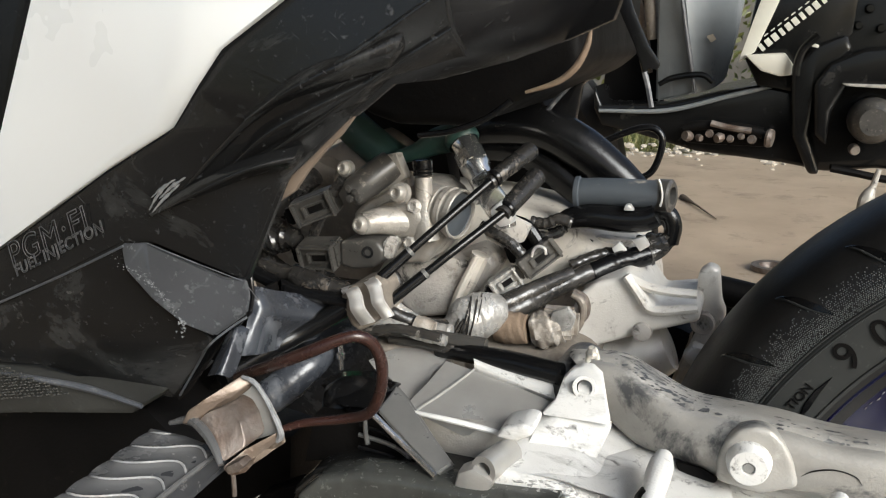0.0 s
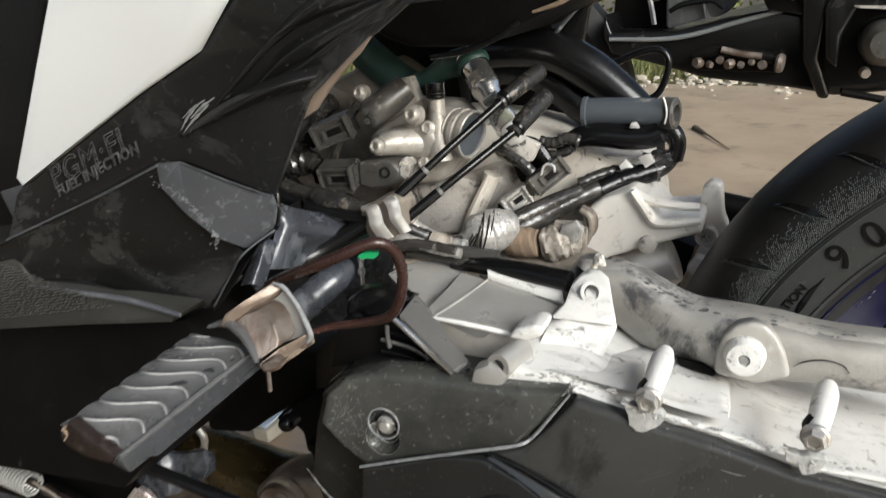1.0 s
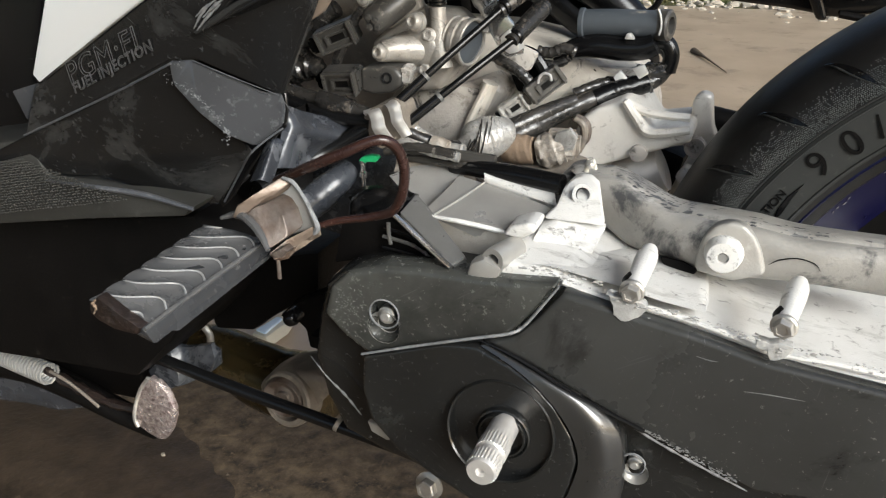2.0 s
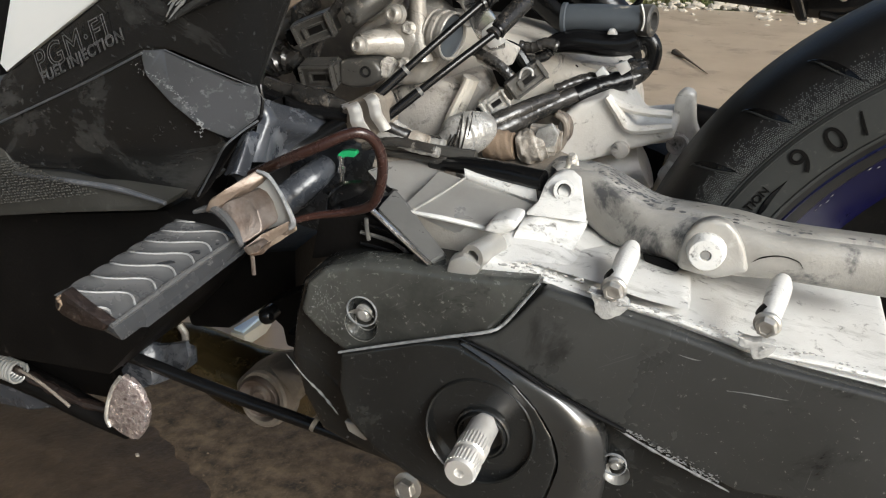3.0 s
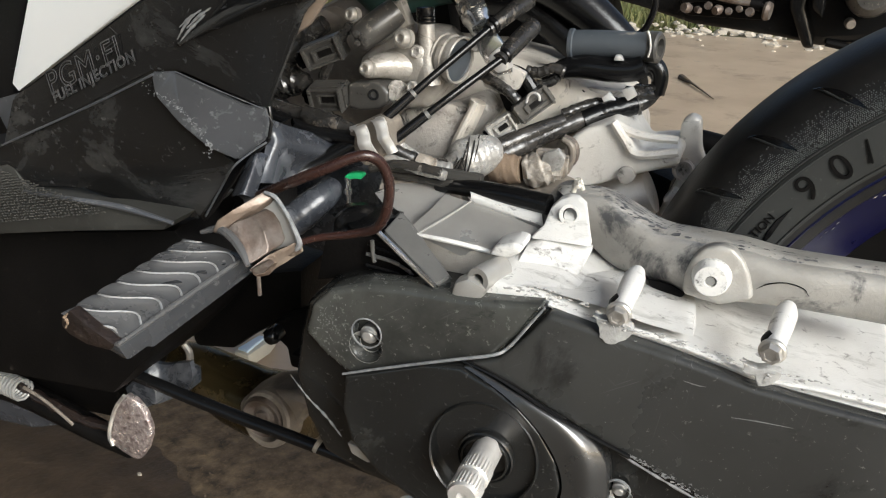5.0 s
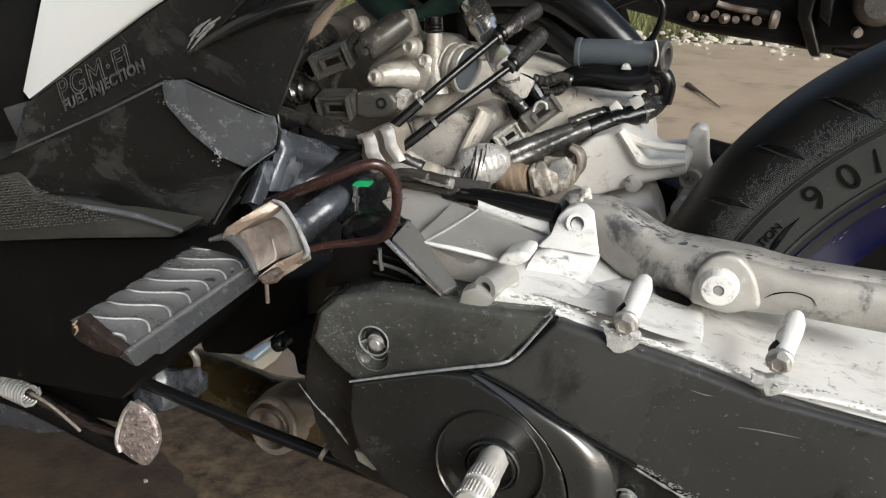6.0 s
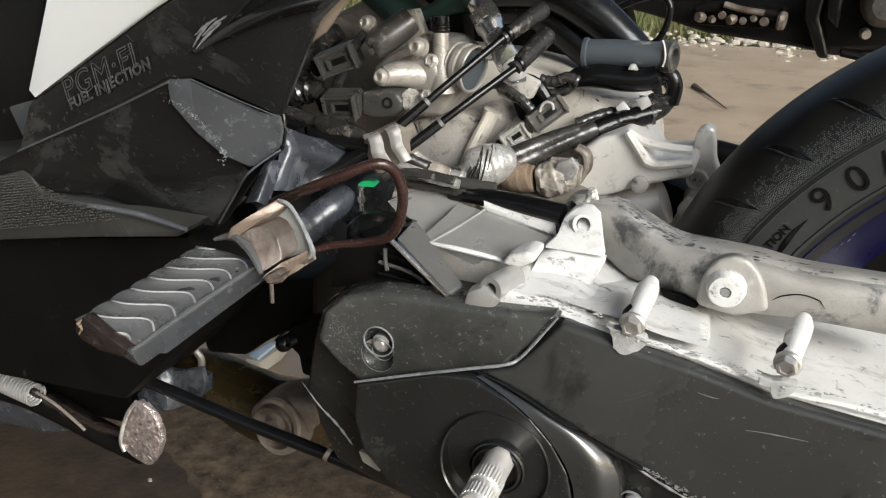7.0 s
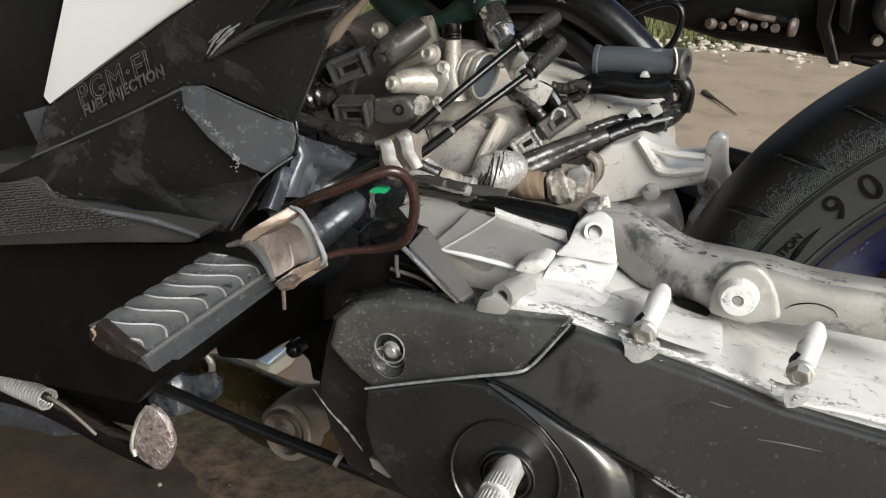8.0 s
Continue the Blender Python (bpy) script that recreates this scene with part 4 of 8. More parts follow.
for k in range(150):
    i = flake.randrange(len(edge) - 1)
    c = edge[i].lerp(edge[i + 1], flake.random()) - Vector((0, 0, abs(flake.gauss(0, 1)) * 0.0026))
    r, a0, n = flake.uniform(0.0003, 0.001), flake.uniform(0, 6), flake.choice((3, 4, 5))
    ring = [bm.verts.new(c + Vector((math.cos(a0 + j * 6.283 / n) * r * flake.uniform(1.0, 2.6), 0, math.sin(a0 + j * 6.283 / n) * r * flake.uniform(0.5, 1)))) for j in range(n)]
    top = bm.verts.new(c + OUT * 0.0004)
    for j in range(n):
        bm.faces.new((ring[j], ring[(j + 1) % n], top))
tagged(part("flaked_sealant", bm, M_SMEAR, case, "pale flakes of sealant along the joint"), kind="stuff")
# threaded boss and fin near the belt housing front
part("threaded_boss", lathe([(0, 0.004), (0.0032, 0.004), (0.0034, -0.003), (0.0062, -0.003), (0.0066, 0.0), (0.0066, 0.02), (0, 0.02)], (-0.1169, 0.372, 0.3669), (0.25, 1, -0.05), 28), M_GUN, case, "pale threaded boss")
part("boss_foot", slab([(-0.1291, 0.366, 0.3651), (-0.1218, 0.366, 0.3687), (-0.1115, 0.366, 0.3636), (-0.1183, 0.366, 0.3513), (-0.1275, 0.366, 0.3472), (-0.1315, 0.366, 0.3554)], (0, 0.012, 0), 0.003, 2), M_GUN, case)
part("case_lug", slab([(-0.1192, 0.39, 0.3724), (-0.1157, 0.39, 0.3776), (-0.1059, 0.39, 0.3811), (-0.1008, 0.39, 0.38), (-0.1019, 0.39, 0.3755), (-0.1101, 0.39, 0.3712)], (0, 0.02, 0), 0.003, 3), M_ALU, case)
part("hanger_sheet", loft([[(-0.1051, 0.424, 0.3705), (-0.0958, 0.428, 0.3744), (-0.0851, 0.43, 0.3726), (-0.0725, 0.43, 0.3698)], [(-0.1054, 0.416, 0.3694), (-0.0953, 0.42, 0.3721), (-0.0845, 0.421, 0.3707), (-0.0719, 0.421, 0.3694)], [(-0.1065, 0.405, 0.3649), (-0.0970, 0.407, 0.3630), (-0.0867, 0.408, 0.3610), (-0.0756, 0.41, 0.3601)]], 5, 4, (0.0005, 0.0022, -0.0006)), M_ALU, case, "bent pale steel sheet under the tab", angle=40)
part("case_ledge_front", loft([[(-0.1099, 0.412, 0.3616), (-0.0930, 0.414, 0.3595), (-0.0749, 0.416, 0.3584), (-0.0575, 0.42, 0.3580), (-0.0382, 0.422, 0.3549), (-0.0162, 0.424, 0.3503)], [(-0.1085, 0.396, 0.3623), (-0.0916, 0.396, 0.3606), (-0.0739, 0.397, 0.3587), (-0.0566, 0.398, 0.3587), (-0.0365, 0.398, 0.3560), (-0.0143, 0.4, 0.3529)], [(-0.1063, 0.378, 0.3631), (-0.0899, 0.377, 0.3645), (-0.0724, 0.376, 0.3624), (-0.0555, 0.376, 0.3600), (-0.0333, 0.375, 0.3555), (-0.0121, 0.375, 0.3530)]], 5, 4, (0, 0.02, -0.004)), M_ALU, case, "pale rolled shoulder of the case", angle=60)
# Dark strip stands in for the shaded gap between arm and ledge.
part("gap_shade", slab([(-0.0407, 0.4215, 0.3592), (-0.0283, 0.4205, 0.3585), (-0.0204, 0.42, 0.3549), (-0.0222, 0.4185, 0.3523), (-0.0332, 0.4185, 0.3530), (-0.0389, 0.42, 0.3556)], (0, 0.004, -0.002), 0.0008, 1), M_DARK, case, "dark strip standing in for shade under the arm")
part("hanger_tab", slab([(-0.1044, 0.42, 0.3728), (-0.0997, 0.428, 0.3771), (-0.0981, 0.438, 0.3851), (-0.0942, 0.442, 0.3892), (-0.0895, 0.443, 0.391), (-0.0845, 0.443, 0.3909), (-0.0791, 0.439, 0.3886), (-0.0722, 0.421, 0.3752), (-0.0711, 0.419, 0.3732)], (0, 0.005, 0.001), 0.0012, 2), M_ALU, case, "pale steel tab with a bolt hole")
part("tab_hole", lathe([(0.0052, 0.001), (0.0056, -0.0008), (0.0044, -0.0012), (0.0037, 0.0), (0.0037, 0.004), (0, 0.004)], vec((-0.0861, 0.4335, 0.3844)) + OUT * 0.0003, (0, 1, -0.25), 28), M_DARK, case)
part("sleeve_bush", lathe([(0.0055, 0.001), (0.0058, -0.0018), (0.0040, -0.0018), (0.0038, 0.001)], (-0.0861, 0.4335, 0.3844), (0, 1, -0.25), 28), M_ALU, case)

# paint chips, scratches and specks on the cover
bm = bmesh.new()
for k in range(190):
    u, v = rnd.gauss(0, 0.36), rnd.gauss(0, 0.5)
    c = vec((-0.1996, 0.3624, 0.3292)) + Vector((u * 0.02, 0, v * 0.02))
    if c.x < -0.2125 + (c.z - 0.3228) * 0.58 or c.z < 0.325 - (c.x + 0.2147) * 0.82 or c.z > 0.349:
        continue
    r = rnd.uniform(0.0001, 0.00042)
    a0 = rnd.uniform(0, 6)
    tri = [bm.verts.new(c + Vector((math.cos(a0 + i * 2.1) * r, 0, math.sin(a0 + i * 2.1) * r * 1.4))) for i in range(3)]
    top = bm.verts.new(c + OUT * 0.0003)
    for i in range(3):
        bm.faces.new((tri[i], tri[(i + 1) % 3], top))
tagged(part("chipped_paint", bm, M_SCRAPE, cover, "cluster of small pale paint chips"), kind="stuff")
for run in ([(0.0098, 0.3617, 0.3214), (0.0209, 0.3617, 0.322), (0.0367, 0.3617, 0.322)], [(-0.0134, 0.3617, 0.336), (-0.0069, 0.3617, 0.3349), (-0.0031, 0.3617, 0.335)]):
    part("cover_scratch", tube(run, [0.0001, 0.0003, 0.0001], 5, 3), M_SCRAPE, cover)

bm = bmesh.new()
e0, e1 = vec((-0.034, 0.3612, 0.2891)), vec((0.0127, 0.3612, 0.2682))
for k in range(150):
    u = rnd.random() ** 0.8
    c = e0 + (e1 - e0) * u + Vector((rnd.gauss(0, 0.0012), 0, abs(rnd.gauss(0, 0.0016 * (0.4 + u)))))
    r, a0 = rnd.uniform(0.0002, 0.0009), rnd.uniform(0, 6)
    tri = [bm.verts.new(c + Vector((math.cos(a0 + i * 2.1) * r * 1.5, 0, math.sin(a0 + i * 2.1) * r))) for i in range(3)]
    top = bm.verts.new(c + OUT * 0.0002)
    for i in range(3):
        bm.faces.new((tri[i], tri[(i + 1) % 3], top))
tagged(part("rubbed_flakes", bm, M_SCRAPE, cover, "pale rubbed flakes along the edge"), kind="stuff")
# grey hanger arm running back over the case
arm_rows = [[(-0.1017, 0.47, 0.3856), (-0.0749, 0.468, 0.3879), (-0.0575, 0.462, 0.3836), (-0.0380, 0.456, 0.3769), (-0.0188, 0.452, 0.3764), (0.0047, 0.45, 0.3754), (0.0247, 0.448, 0.3729), (0.0467, 0.448, 0.3719), (0.0782, 0.448, 0.3714)], [(-0.0944, 0.452, 0.3886), (-0.0704, 0.446, 0.3903), (-0.0557, 0.438, 0.3852), (-0.0387, 0.43, 0.3807), (-0.0180, 0.424, 0.3804), (0.0051, 0.422, 0.3804), (0.0239, 0.42, 0.3786), (0.0445, 0.42, 0.3784), (0.0741, 0.42, 0.3780)], [(-0.0824, 0.444, 0.3801), (-0.0666, 0.438, 0.3777), (-0.0534, 0.43, 0.3744), (-0.0379, 0.422, 0.3717), (-0.0169, 0.417, 0.3714), (0.0065, 0.415, 0.3723), (0.0250, 0.413, 0.3717), (0.0454, 0.413, 0.3713), (0.0748, 0.413, 0.3706)], [(-0.0809, 0.447, 0.3684), (-0.0705, 0.442, 0.3623), (-0.0576, 0.435, 0.3576), (-0.0392, 0.427, 0.3579), (-0.0171, 0.421, 0.3551), (0.0085, 0.419, 0.3560), (0.0270, 0.417, 0.3577), (0.0478, 0.417, 0.3572), (0.0779, 0.417, 0.3562)], [(-0.0829, 0.462, 0.3620), (-0.0723, 0.458, 0.3552), (-0.0589, 0.45, 0.3507), (-0.0400, 0.443, 0.3504), (-0.0171, 0.438, 0.3470), (0.0095, 0.436, 0.3480), (0.0288, 0.435, 0.3493), (0.0505, 0.435, 0.3488), (0.0818, 0.435, 0.3477)]]
arm = part("hanger_arm", loft(arm_rows, 6, 5, (0, 0.008, 0.001)), M_ARM, scooter, "chalky grey cast engine hanger arm", angle=60)
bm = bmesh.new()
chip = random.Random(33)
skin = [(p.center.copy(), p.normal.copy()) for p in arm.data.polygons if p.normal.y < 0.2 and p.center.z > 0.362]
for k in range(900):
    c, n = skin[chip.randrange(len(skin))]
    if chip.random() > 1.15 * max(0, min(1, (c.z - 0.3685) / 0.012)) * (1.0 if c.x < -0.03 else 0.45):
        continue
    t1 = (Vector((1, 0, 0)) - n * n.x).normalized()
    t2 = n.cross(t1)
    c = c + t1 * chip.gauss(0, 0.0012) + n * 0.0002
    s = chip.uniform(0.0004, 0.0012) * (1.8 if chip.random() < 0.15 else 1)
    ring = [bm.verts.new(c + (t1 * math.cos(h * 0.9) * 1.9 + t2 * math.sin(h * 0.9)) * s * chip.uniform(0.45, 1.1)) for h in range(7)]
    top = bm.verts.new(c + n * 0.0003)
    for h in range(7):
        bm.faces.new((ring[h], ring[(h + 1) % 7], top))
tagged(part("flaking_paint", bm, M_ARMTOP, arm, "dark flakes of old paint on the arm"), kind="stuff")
part("arm_scratch", tube([(0.0133, 0.4125, 0.3659), (0.0181, 0.4125, 0.3692), (0.0263, 0.4125, 0.3712), (0.0343, 0.4125, 0.3696), (0.0374, 0.4125, 0.3659)], [0.0001, 0.0004, 0.0003, 0.0003, 0.0001], 6, 5), M_DARK, arm, "thin dark scratch")
part("arm_front_drum", lathe([(0, -0.004), (0.008, -0.004), (0.0115, -0.002), (0.0128, 0.003), (0.0128, 0.04), (0, 0.04)], (-0.1005, 0.453, 0.3712), (0.1, 1, 0.05), 36), M_ARMTOP, arm, "dark rounded front eye of the arm")
part("arm_boss", slab([(-0.0217, 0.411, 0.3577), (-0.0217, 0.411, 0.3683), (-0.0189, 0.411, 0.3779), (-0.0142, 0.411, 0.384), (-0.007, 0.411, 0.3868), (0, 0.411, 0.3859), (0.0054, 0.411, 0.3808), (0.0096, 0.411, 0.373), (0.0128, 0.411, 0.3607), (-0.0031, 0.411, 0.3544)], (0, 0.018, -0.004), 0.009, 6), M_ARM, arm, "raised arch-shaped cast boss", angle=75)
part("socket_bolt", lathe([(0, 0.004), (0.0098, 0.004), (0.0088, -0.0015), (0.0078, -0.003), (0.003, -0.0034), (0.0026, -0.0026), (0.0026, 0.0), (0, 0.0)], (-0.0084, 0.407, 0.3698), IN, 32), M_ALU, arm, "pale capped socket bolt")
part("socket", lathe([(0.0025, 0.0), (0.0025, -0.0006), (0, -0.0006)], vec((-0.0084, 0.407, 0.3698)) + OUT * 0.0022, IN, 6), M_SATIN, arm)
part("breather_tube", tube([(-0.1740, 0.462, 0.3825), (-0.1573, 0.458, 0.3844), (-0.1309, 0.452, 0.3853), (-0.1008, 0.446, 0.3843)], [0.0042, 0.0052, 0.0058, 0.006], 14, 6), M_RUBBER, scooter, "short black rubber breather tube")

# grey top cover of the case, sloping up towards the middle
part("top_cover", facets([(-0.1713, 0.408, 0.3738), (-0.1668, 0.425, 0.3782), (-0.1659, 0.452, 0.3816), (-0.1481, 0.448, 0.3798), (-0.1265, 0.444, 0.3767), (-0.1010, 0.436, 0.3735), (-0.1072, 0.418, 0.3684), (-0.1144, 0.405, 0.3669), (-0.1361, 0.398, 0.3727), (-0.1636, 0.4, 0.3738)], [(0, 1, 2, 3, 9), (3, 4, 5, 6, 7, 8, 9)], (0, 0.004, -0.016), 0.0012), M_GUN, scooter, "smooth grey metal top cover, lightly dusted")
part("cover_ridge", tube([(-0.1478, 0.4472, 0.3801), (-0.1554, 0.422, 0.3767), (-0.1633, 0.3992, 0.3741)], [0.0006, 0.0009, 0.0008], 8, 4), M_GUN, scooter, "pressed ridge of the top cover")
part("cover_top_rim", loft([[(-0.1499, 0.452, 0.3850), (-0.1302, 0.45, 0.3826), (-0.1055, 0.446, 0.3810)], [(-0.1480, 0.4475, 0.3838), (-0.1281, 0.4455, 0.3808), (-0.1035, 0.441, 0.3782)], [(-0.1479, 0.4475, 0.3800), (-0.1263, 0.4435, 0.3773), (-0.1011, 0.4365, 0.3746)]], 5, 4, (0, 0.004, -0.006)), M_ALU, scooter, "pale rolled rim of the top cover", angle=60)
part("cover_rim", tube([(-0.1648, 0.398, 0.3750), (-0.1453, 0.3965, 0.3745), (-0.1268, 0.3985, 0.3717), (-0.1131, 0.4035, 0.3670)], [0.0009, 0.0015, 0.0015, 0.001], 8, 5), M_ALU, scooter, "pale front lip of the top cover")
part("cover_skirt", slab([(-0.159, 0.4, 0.3735), (-0.1285, 0.4, 0.3705), (-0.113, 0.4, 0.3695), (-0.1189, 0.4, 0.3589), (-0.1379, 0.4, 0.3467), (-0.151, 0.4, 0.3474), (-0.1641, 0.4, 0.3622)], (0, 0.02, 0), 0.002), M_GREYPAINT, scooter, "grey web below the top cover")

# -- black bracket and loop rod in front of the belt cover --
part("front_bracket", facets([(-0.2289, 0.42, 0.3721), (-0.2246, 0.43, 0.3746), (-0.2043, 0.43, 0.3784), (-0.1856, 0.42, 0.3804), (-0.1779, 0.41, 0.38), (-0.1787, 0.385, 0.3782), (-0.1995, 0.39, 0.373)], [(0, 1, 2, 3, 4, 5, 6)], (0.0, 0.02, -0.008), 0.004), M_BLACK, scooter, "black rounded bracket cap")
part("bracket_strip", facets([(-0.1759, 0.384, 0.3802), (-0.1765, 0.41, 0.3828), (-0.1659, 0.402, 0.379), (-0.1502, 0.388, 0.3714), (-0.1352, 0.378, 0.3629), (-0.1403, 0.37, 0.3598), (-0.1574, 0.376, 0.3699)], [(0, 1, 2, 6), (2, 3, 4, 5, 6)], (0.0, 0.005, -0.005), 0.0012), M_STRIP, scooter, "satin dark bent steel strip")
part("bracket_edge", tube([(-0.175, 0.377, 0.3816), (-0.1601, 0.375, 0.3709), (-0.1402, 0.369, 0.3599)], 0.0015, 10, 4), M_CHROME, scooter, "bright worn bracket edge")
part("slot_frame", tube([(-0.1834, 0.387, 0.3723), (-0.1832, 0.387, 0.3650), (-0.1823, 0.387, 0.3598)], 0.0012, 8, 3), M_STRIP, scooter, "edge of the dark slot")
part("bracket_box", slab([(-0.2146, 0.392, 0.3683), (-0.187, 0.392, 0.3726), (-0.1673, 0.392, 0.3649), (-0.1512, 0.392, 0.3507), (-0.1677, 0.392, 0.3461), (-0.1984, 0.392, 0.3462), (-0.2217, 0.392, 0.3398)], (0, 0.03, 0), 0.002), M_DARK, scooter)
for k, bar in enumerate(([(-0.1867, 0.388, 0.3689), (-0.1689, 0.388, 0.3649), (-0.1545, 0.388, 0.3545)], [(-0.1875, 0.388, 0.3635), (-0.169, 0.388, 0.3603), (-0.1568, 0.388, 0.3529)], [(-0.1878, 0.388, 0.3569), (-0.1725, 0.388, 0.3551), (-0.1594, 0.388, 0.3511)])):
    part("grille_bar", tube(bar, 0.0011, 6, 4), M_STRIP if k == 1 else M_BLACK, scooter)
part("loop_rod", tube([(-0.2251, 0.345, 0.4055), (-0.1983, 0.333, 0.4195), (-0.1797, 0.332, 0.4283), (-0.1672, 0.336, 0.4339), (-0.1607, 0.34, 0.4338), (-0.157, 0.345, 0.428), (-0.1555, 0.348, 0.4176), (-0.1583, 0.35, 0.4041), (-0.1648, 0.352, 0.3942), (-0.1775, 0.353, 0.389), (-0.1948, 0.35, 0.3857), (-0.2065, 0.345, 0.3823)], [0.0024, 0.0027, 0.0027, 0.0026, 0.0026, 0.0026, 0.0026, 0.0026, 0.0025, 0.0022, 0.0019, 0.0016], 14, 8), M_BROWN, scooter, "bent rod loop coated in dark brown")
part("vent_valve", lathe([(0, -0.009), (0.0016, -0.009), (0.0016, -0.003), (0.0026, -0.002), (0.0026, 0.001), (0.0016, 0.002), (0.0016, 0.006), (0.0024, 0.007), (0.0024, 0.009), (0, 0.009)], (-0.2346, 0.462, 0.3713), UP, 16), M_CHROME, scooter, "small bright drain valve")
valve_cap = part("valve_cap", slab([(-0.2361, 0.46, 0.3814), (-0.2333, 0.46, 0.3836), (-0.2285, 0.46, 0.3849), (-0.2238, 0.46, 0.3848), (-0.2227, 0.46, 0.3827), (-0.2255, 0.46, 0.3801), (-0.2302, 0.46, 0.3803), (-0.2334, 0.46, 0.3788), (-0.2366, 0.46, 0.3788)], (0, 0.005, 0), 0.0015, 2), M_GREEN, scooter, "bright green plastic cap")

# -- passenger footpeg --
C00, C01, C10, C11 = (vec(p) for p in [(-0.2405, 0.226, 0.3922), (-0.214, 0.224, 0.3841), (-0.2511, 0.318, 0.3888), (-0.2155, 0.318, 0.385)])
peg = part("footpeg", slab([C00 + UP * -0.001, C01 + UP * -0.0005, C11 + UP * -0.0005, C10 + UP * -0.001], (0.002, 0.002, -0.007), 0.002, 2), M_PEGSIDE, scooter, "folding passenger footpeg with worn grey rubber and rusty bracket")
# rubber tread: low overlapping S-shaped waves
bm = bmesh.new()
NU, NS, RIBS = 190, 34, 6.85
lean = spline([(0, 0.02, 0), (0.2, -0.06, 0), (0.42, 0.22, 0), (0.62, 0.65, 0), (0.75, 0.85, 0), (0.87, 0.76, 0), (1, 0.45, 0)], 8)


def rib_shift(s):
    """How far a rib has swung along the peg, in rib widths, at s across it."""
    for a, b in zip(lean, lean[1:]):
        if a.x <= s <= b.x:
            return a.y + (b.y - a.y) * (s - a.x) / max(1e-6, b.x - a.x)
    return lean[-1].y


tread = []
for i in range(NU + 1):
    row = []
    for j in range(NS + 1):
        u, s = i / NU, j / NS
        ph = (u * RIBS - 0.55 - rib_shift(s)) % 1.0
        near = min(ph, 1 - ph)
        edge = min(1, 5 * s + 0.15, 8 * (1 - s), 12 * u + 0.2, 12 * (1 - u) + 0.2)
        rise = 0.0011 * math.exp(-(near / 0.12) ** 2) + 0.0005 * (0.5 + 0.5 * math.cos(2 * math.pi * ph))
        crown = 0.0012 * math.sin(math.pi * s) ** 0.7 - 0.0008
        w = s - 0.05 * math.sin(math.pi * ph) ** 0.6 * max(0, 1 - 5 * s)
        q = (C00 * (1 - u) + C10 * u) * (1 - w) + (C01 * (1 - u) + C11 * u) * w
        row.append(bm.verts.new(q + UP * (crown + rise * edge)))
    tread.append(row)
for i in range(NU):
    for j in range(NS):
        bm.faces.new((tread[i][j], tread[i + 1][j], tread[i + 1][j + 1], tread[i][j + 1]))
part("tread_rubber", bm, M_PEG, peg, "worn rubber tread with S-shaped ribs", angle=60)
# Pale lines carry the glossy rib highlights as well as rib wear.
for n in range(-1, 9):
    pts = []
    for j in range(17):
        s = 0.03 + 0.95 * j / 16
        u = (n + 0.55 + rib_shift(s)) / RIBS
        if 0.03 < u < 0.97:
            pts.append((C00 * (1 - u) + C10 * u) * (1 - s) + (C01 * (1 - u) + C11 * u) * s + UP * (0.0012 * math.sin(math.pi * s) ** 0.7 - 0.0008 + 0.0016 * min(1, 5 * s + 0.15, 8 * (1 - s))))
    if len(pts) > 4:
        part("rib_edge", tube(pts, [0.0002] + [0.0005] * (len(pts) - 2) + [0.0002], 6, 3, wobble=0.15), M_RIB, peg, "worn rib edge, paled for its highlight")
part("tread_rim", tube([C01 + UP * 0.0006, C01 * 0.7 + C11 * 0.3 + UP * 0.001, C01 * 0.3 + C11 * 0.7 + UP * 0.001, C11 + UP * 0.0006], [0.0008, 0.0013, 0.0013, 0.0008], 8, 5, wobble=0.15), M_PEG, peg, "raised rim of the tread")
part("peg_side", slab([(-0.2156, 0.224, 0.384), (-0.2108, 0.24, 0.3759), (-0.213, 0.318, 0.3772), (-0.2175, 0.318, 0.3846)], (-0.003, 0.002, 0.0005), 0.0014), M_PEGSIDE, peg, "smooth grey side of the rubber")
part("peg_end", slab([(-0.2388, 0.223, 0.392), (-0.2342, 0.223, 0.3962), (-0.226, 0.223, 0.3906), (-0.2151, 0.223, 0.3851), (-0.2178, 0.223, 0.3816), (-0.2285, 0.223, 0.3823), (-0.2362, 0.223, 0.3851), (-0.2396, 0.223, 0.3879)], (0, 0.006, 0), 0.0015), M_TORN, peg, "torn rubber end showing rust")
part("torn_strip", tube([(-0.2335, 0.2215, 0.3955), (-0.235, 0.2212, 0.3937), (-0.2338, 0.2212, 0.392), (-0.2358, 0.2215, 0.389)], [0.0003, 0.0008, 0.0006, 0.0003], 6, 4, wobble=0.4), M_TAN, peg, "torn tan cord of the rubber")
part("back_plate", slab([(-0.22, 0.33, 0.4015), (-0.2147, 0.33, 0.4057), (-0.2063, 0.33, 0.4108), (-0.2012, 0.33, 0.4036), (-0.1962, 0.33, 0.394), (-0.1955, 0.33, 0.39), (-0.2102, 0.33, 0.3836), (-0.2149, 0.33, 0.3941)], (0, 0.003, 0), 0.001), M_SATIN, peg, "smooth dark grey hinge plate")
part("plate_rim", tube([(-0.2113, 0.3285, 0.414), (-0.2059, 0.3285, 0.4124), (-0.2014, 0.3285, 0.4069), (-0.1975, 0.3285, 0.3995), (-0.1945, 0.3285, 0.3925), (-0.1944, 0.3285, 0.389), (-0.1983, 0.3285, 0.3855)], [0.0008, 0.0012, 0.001, 0.001, 0.0014, 0.0016, 0.001], 8, 4), M_WORN, peg, "bright worn plate rim")
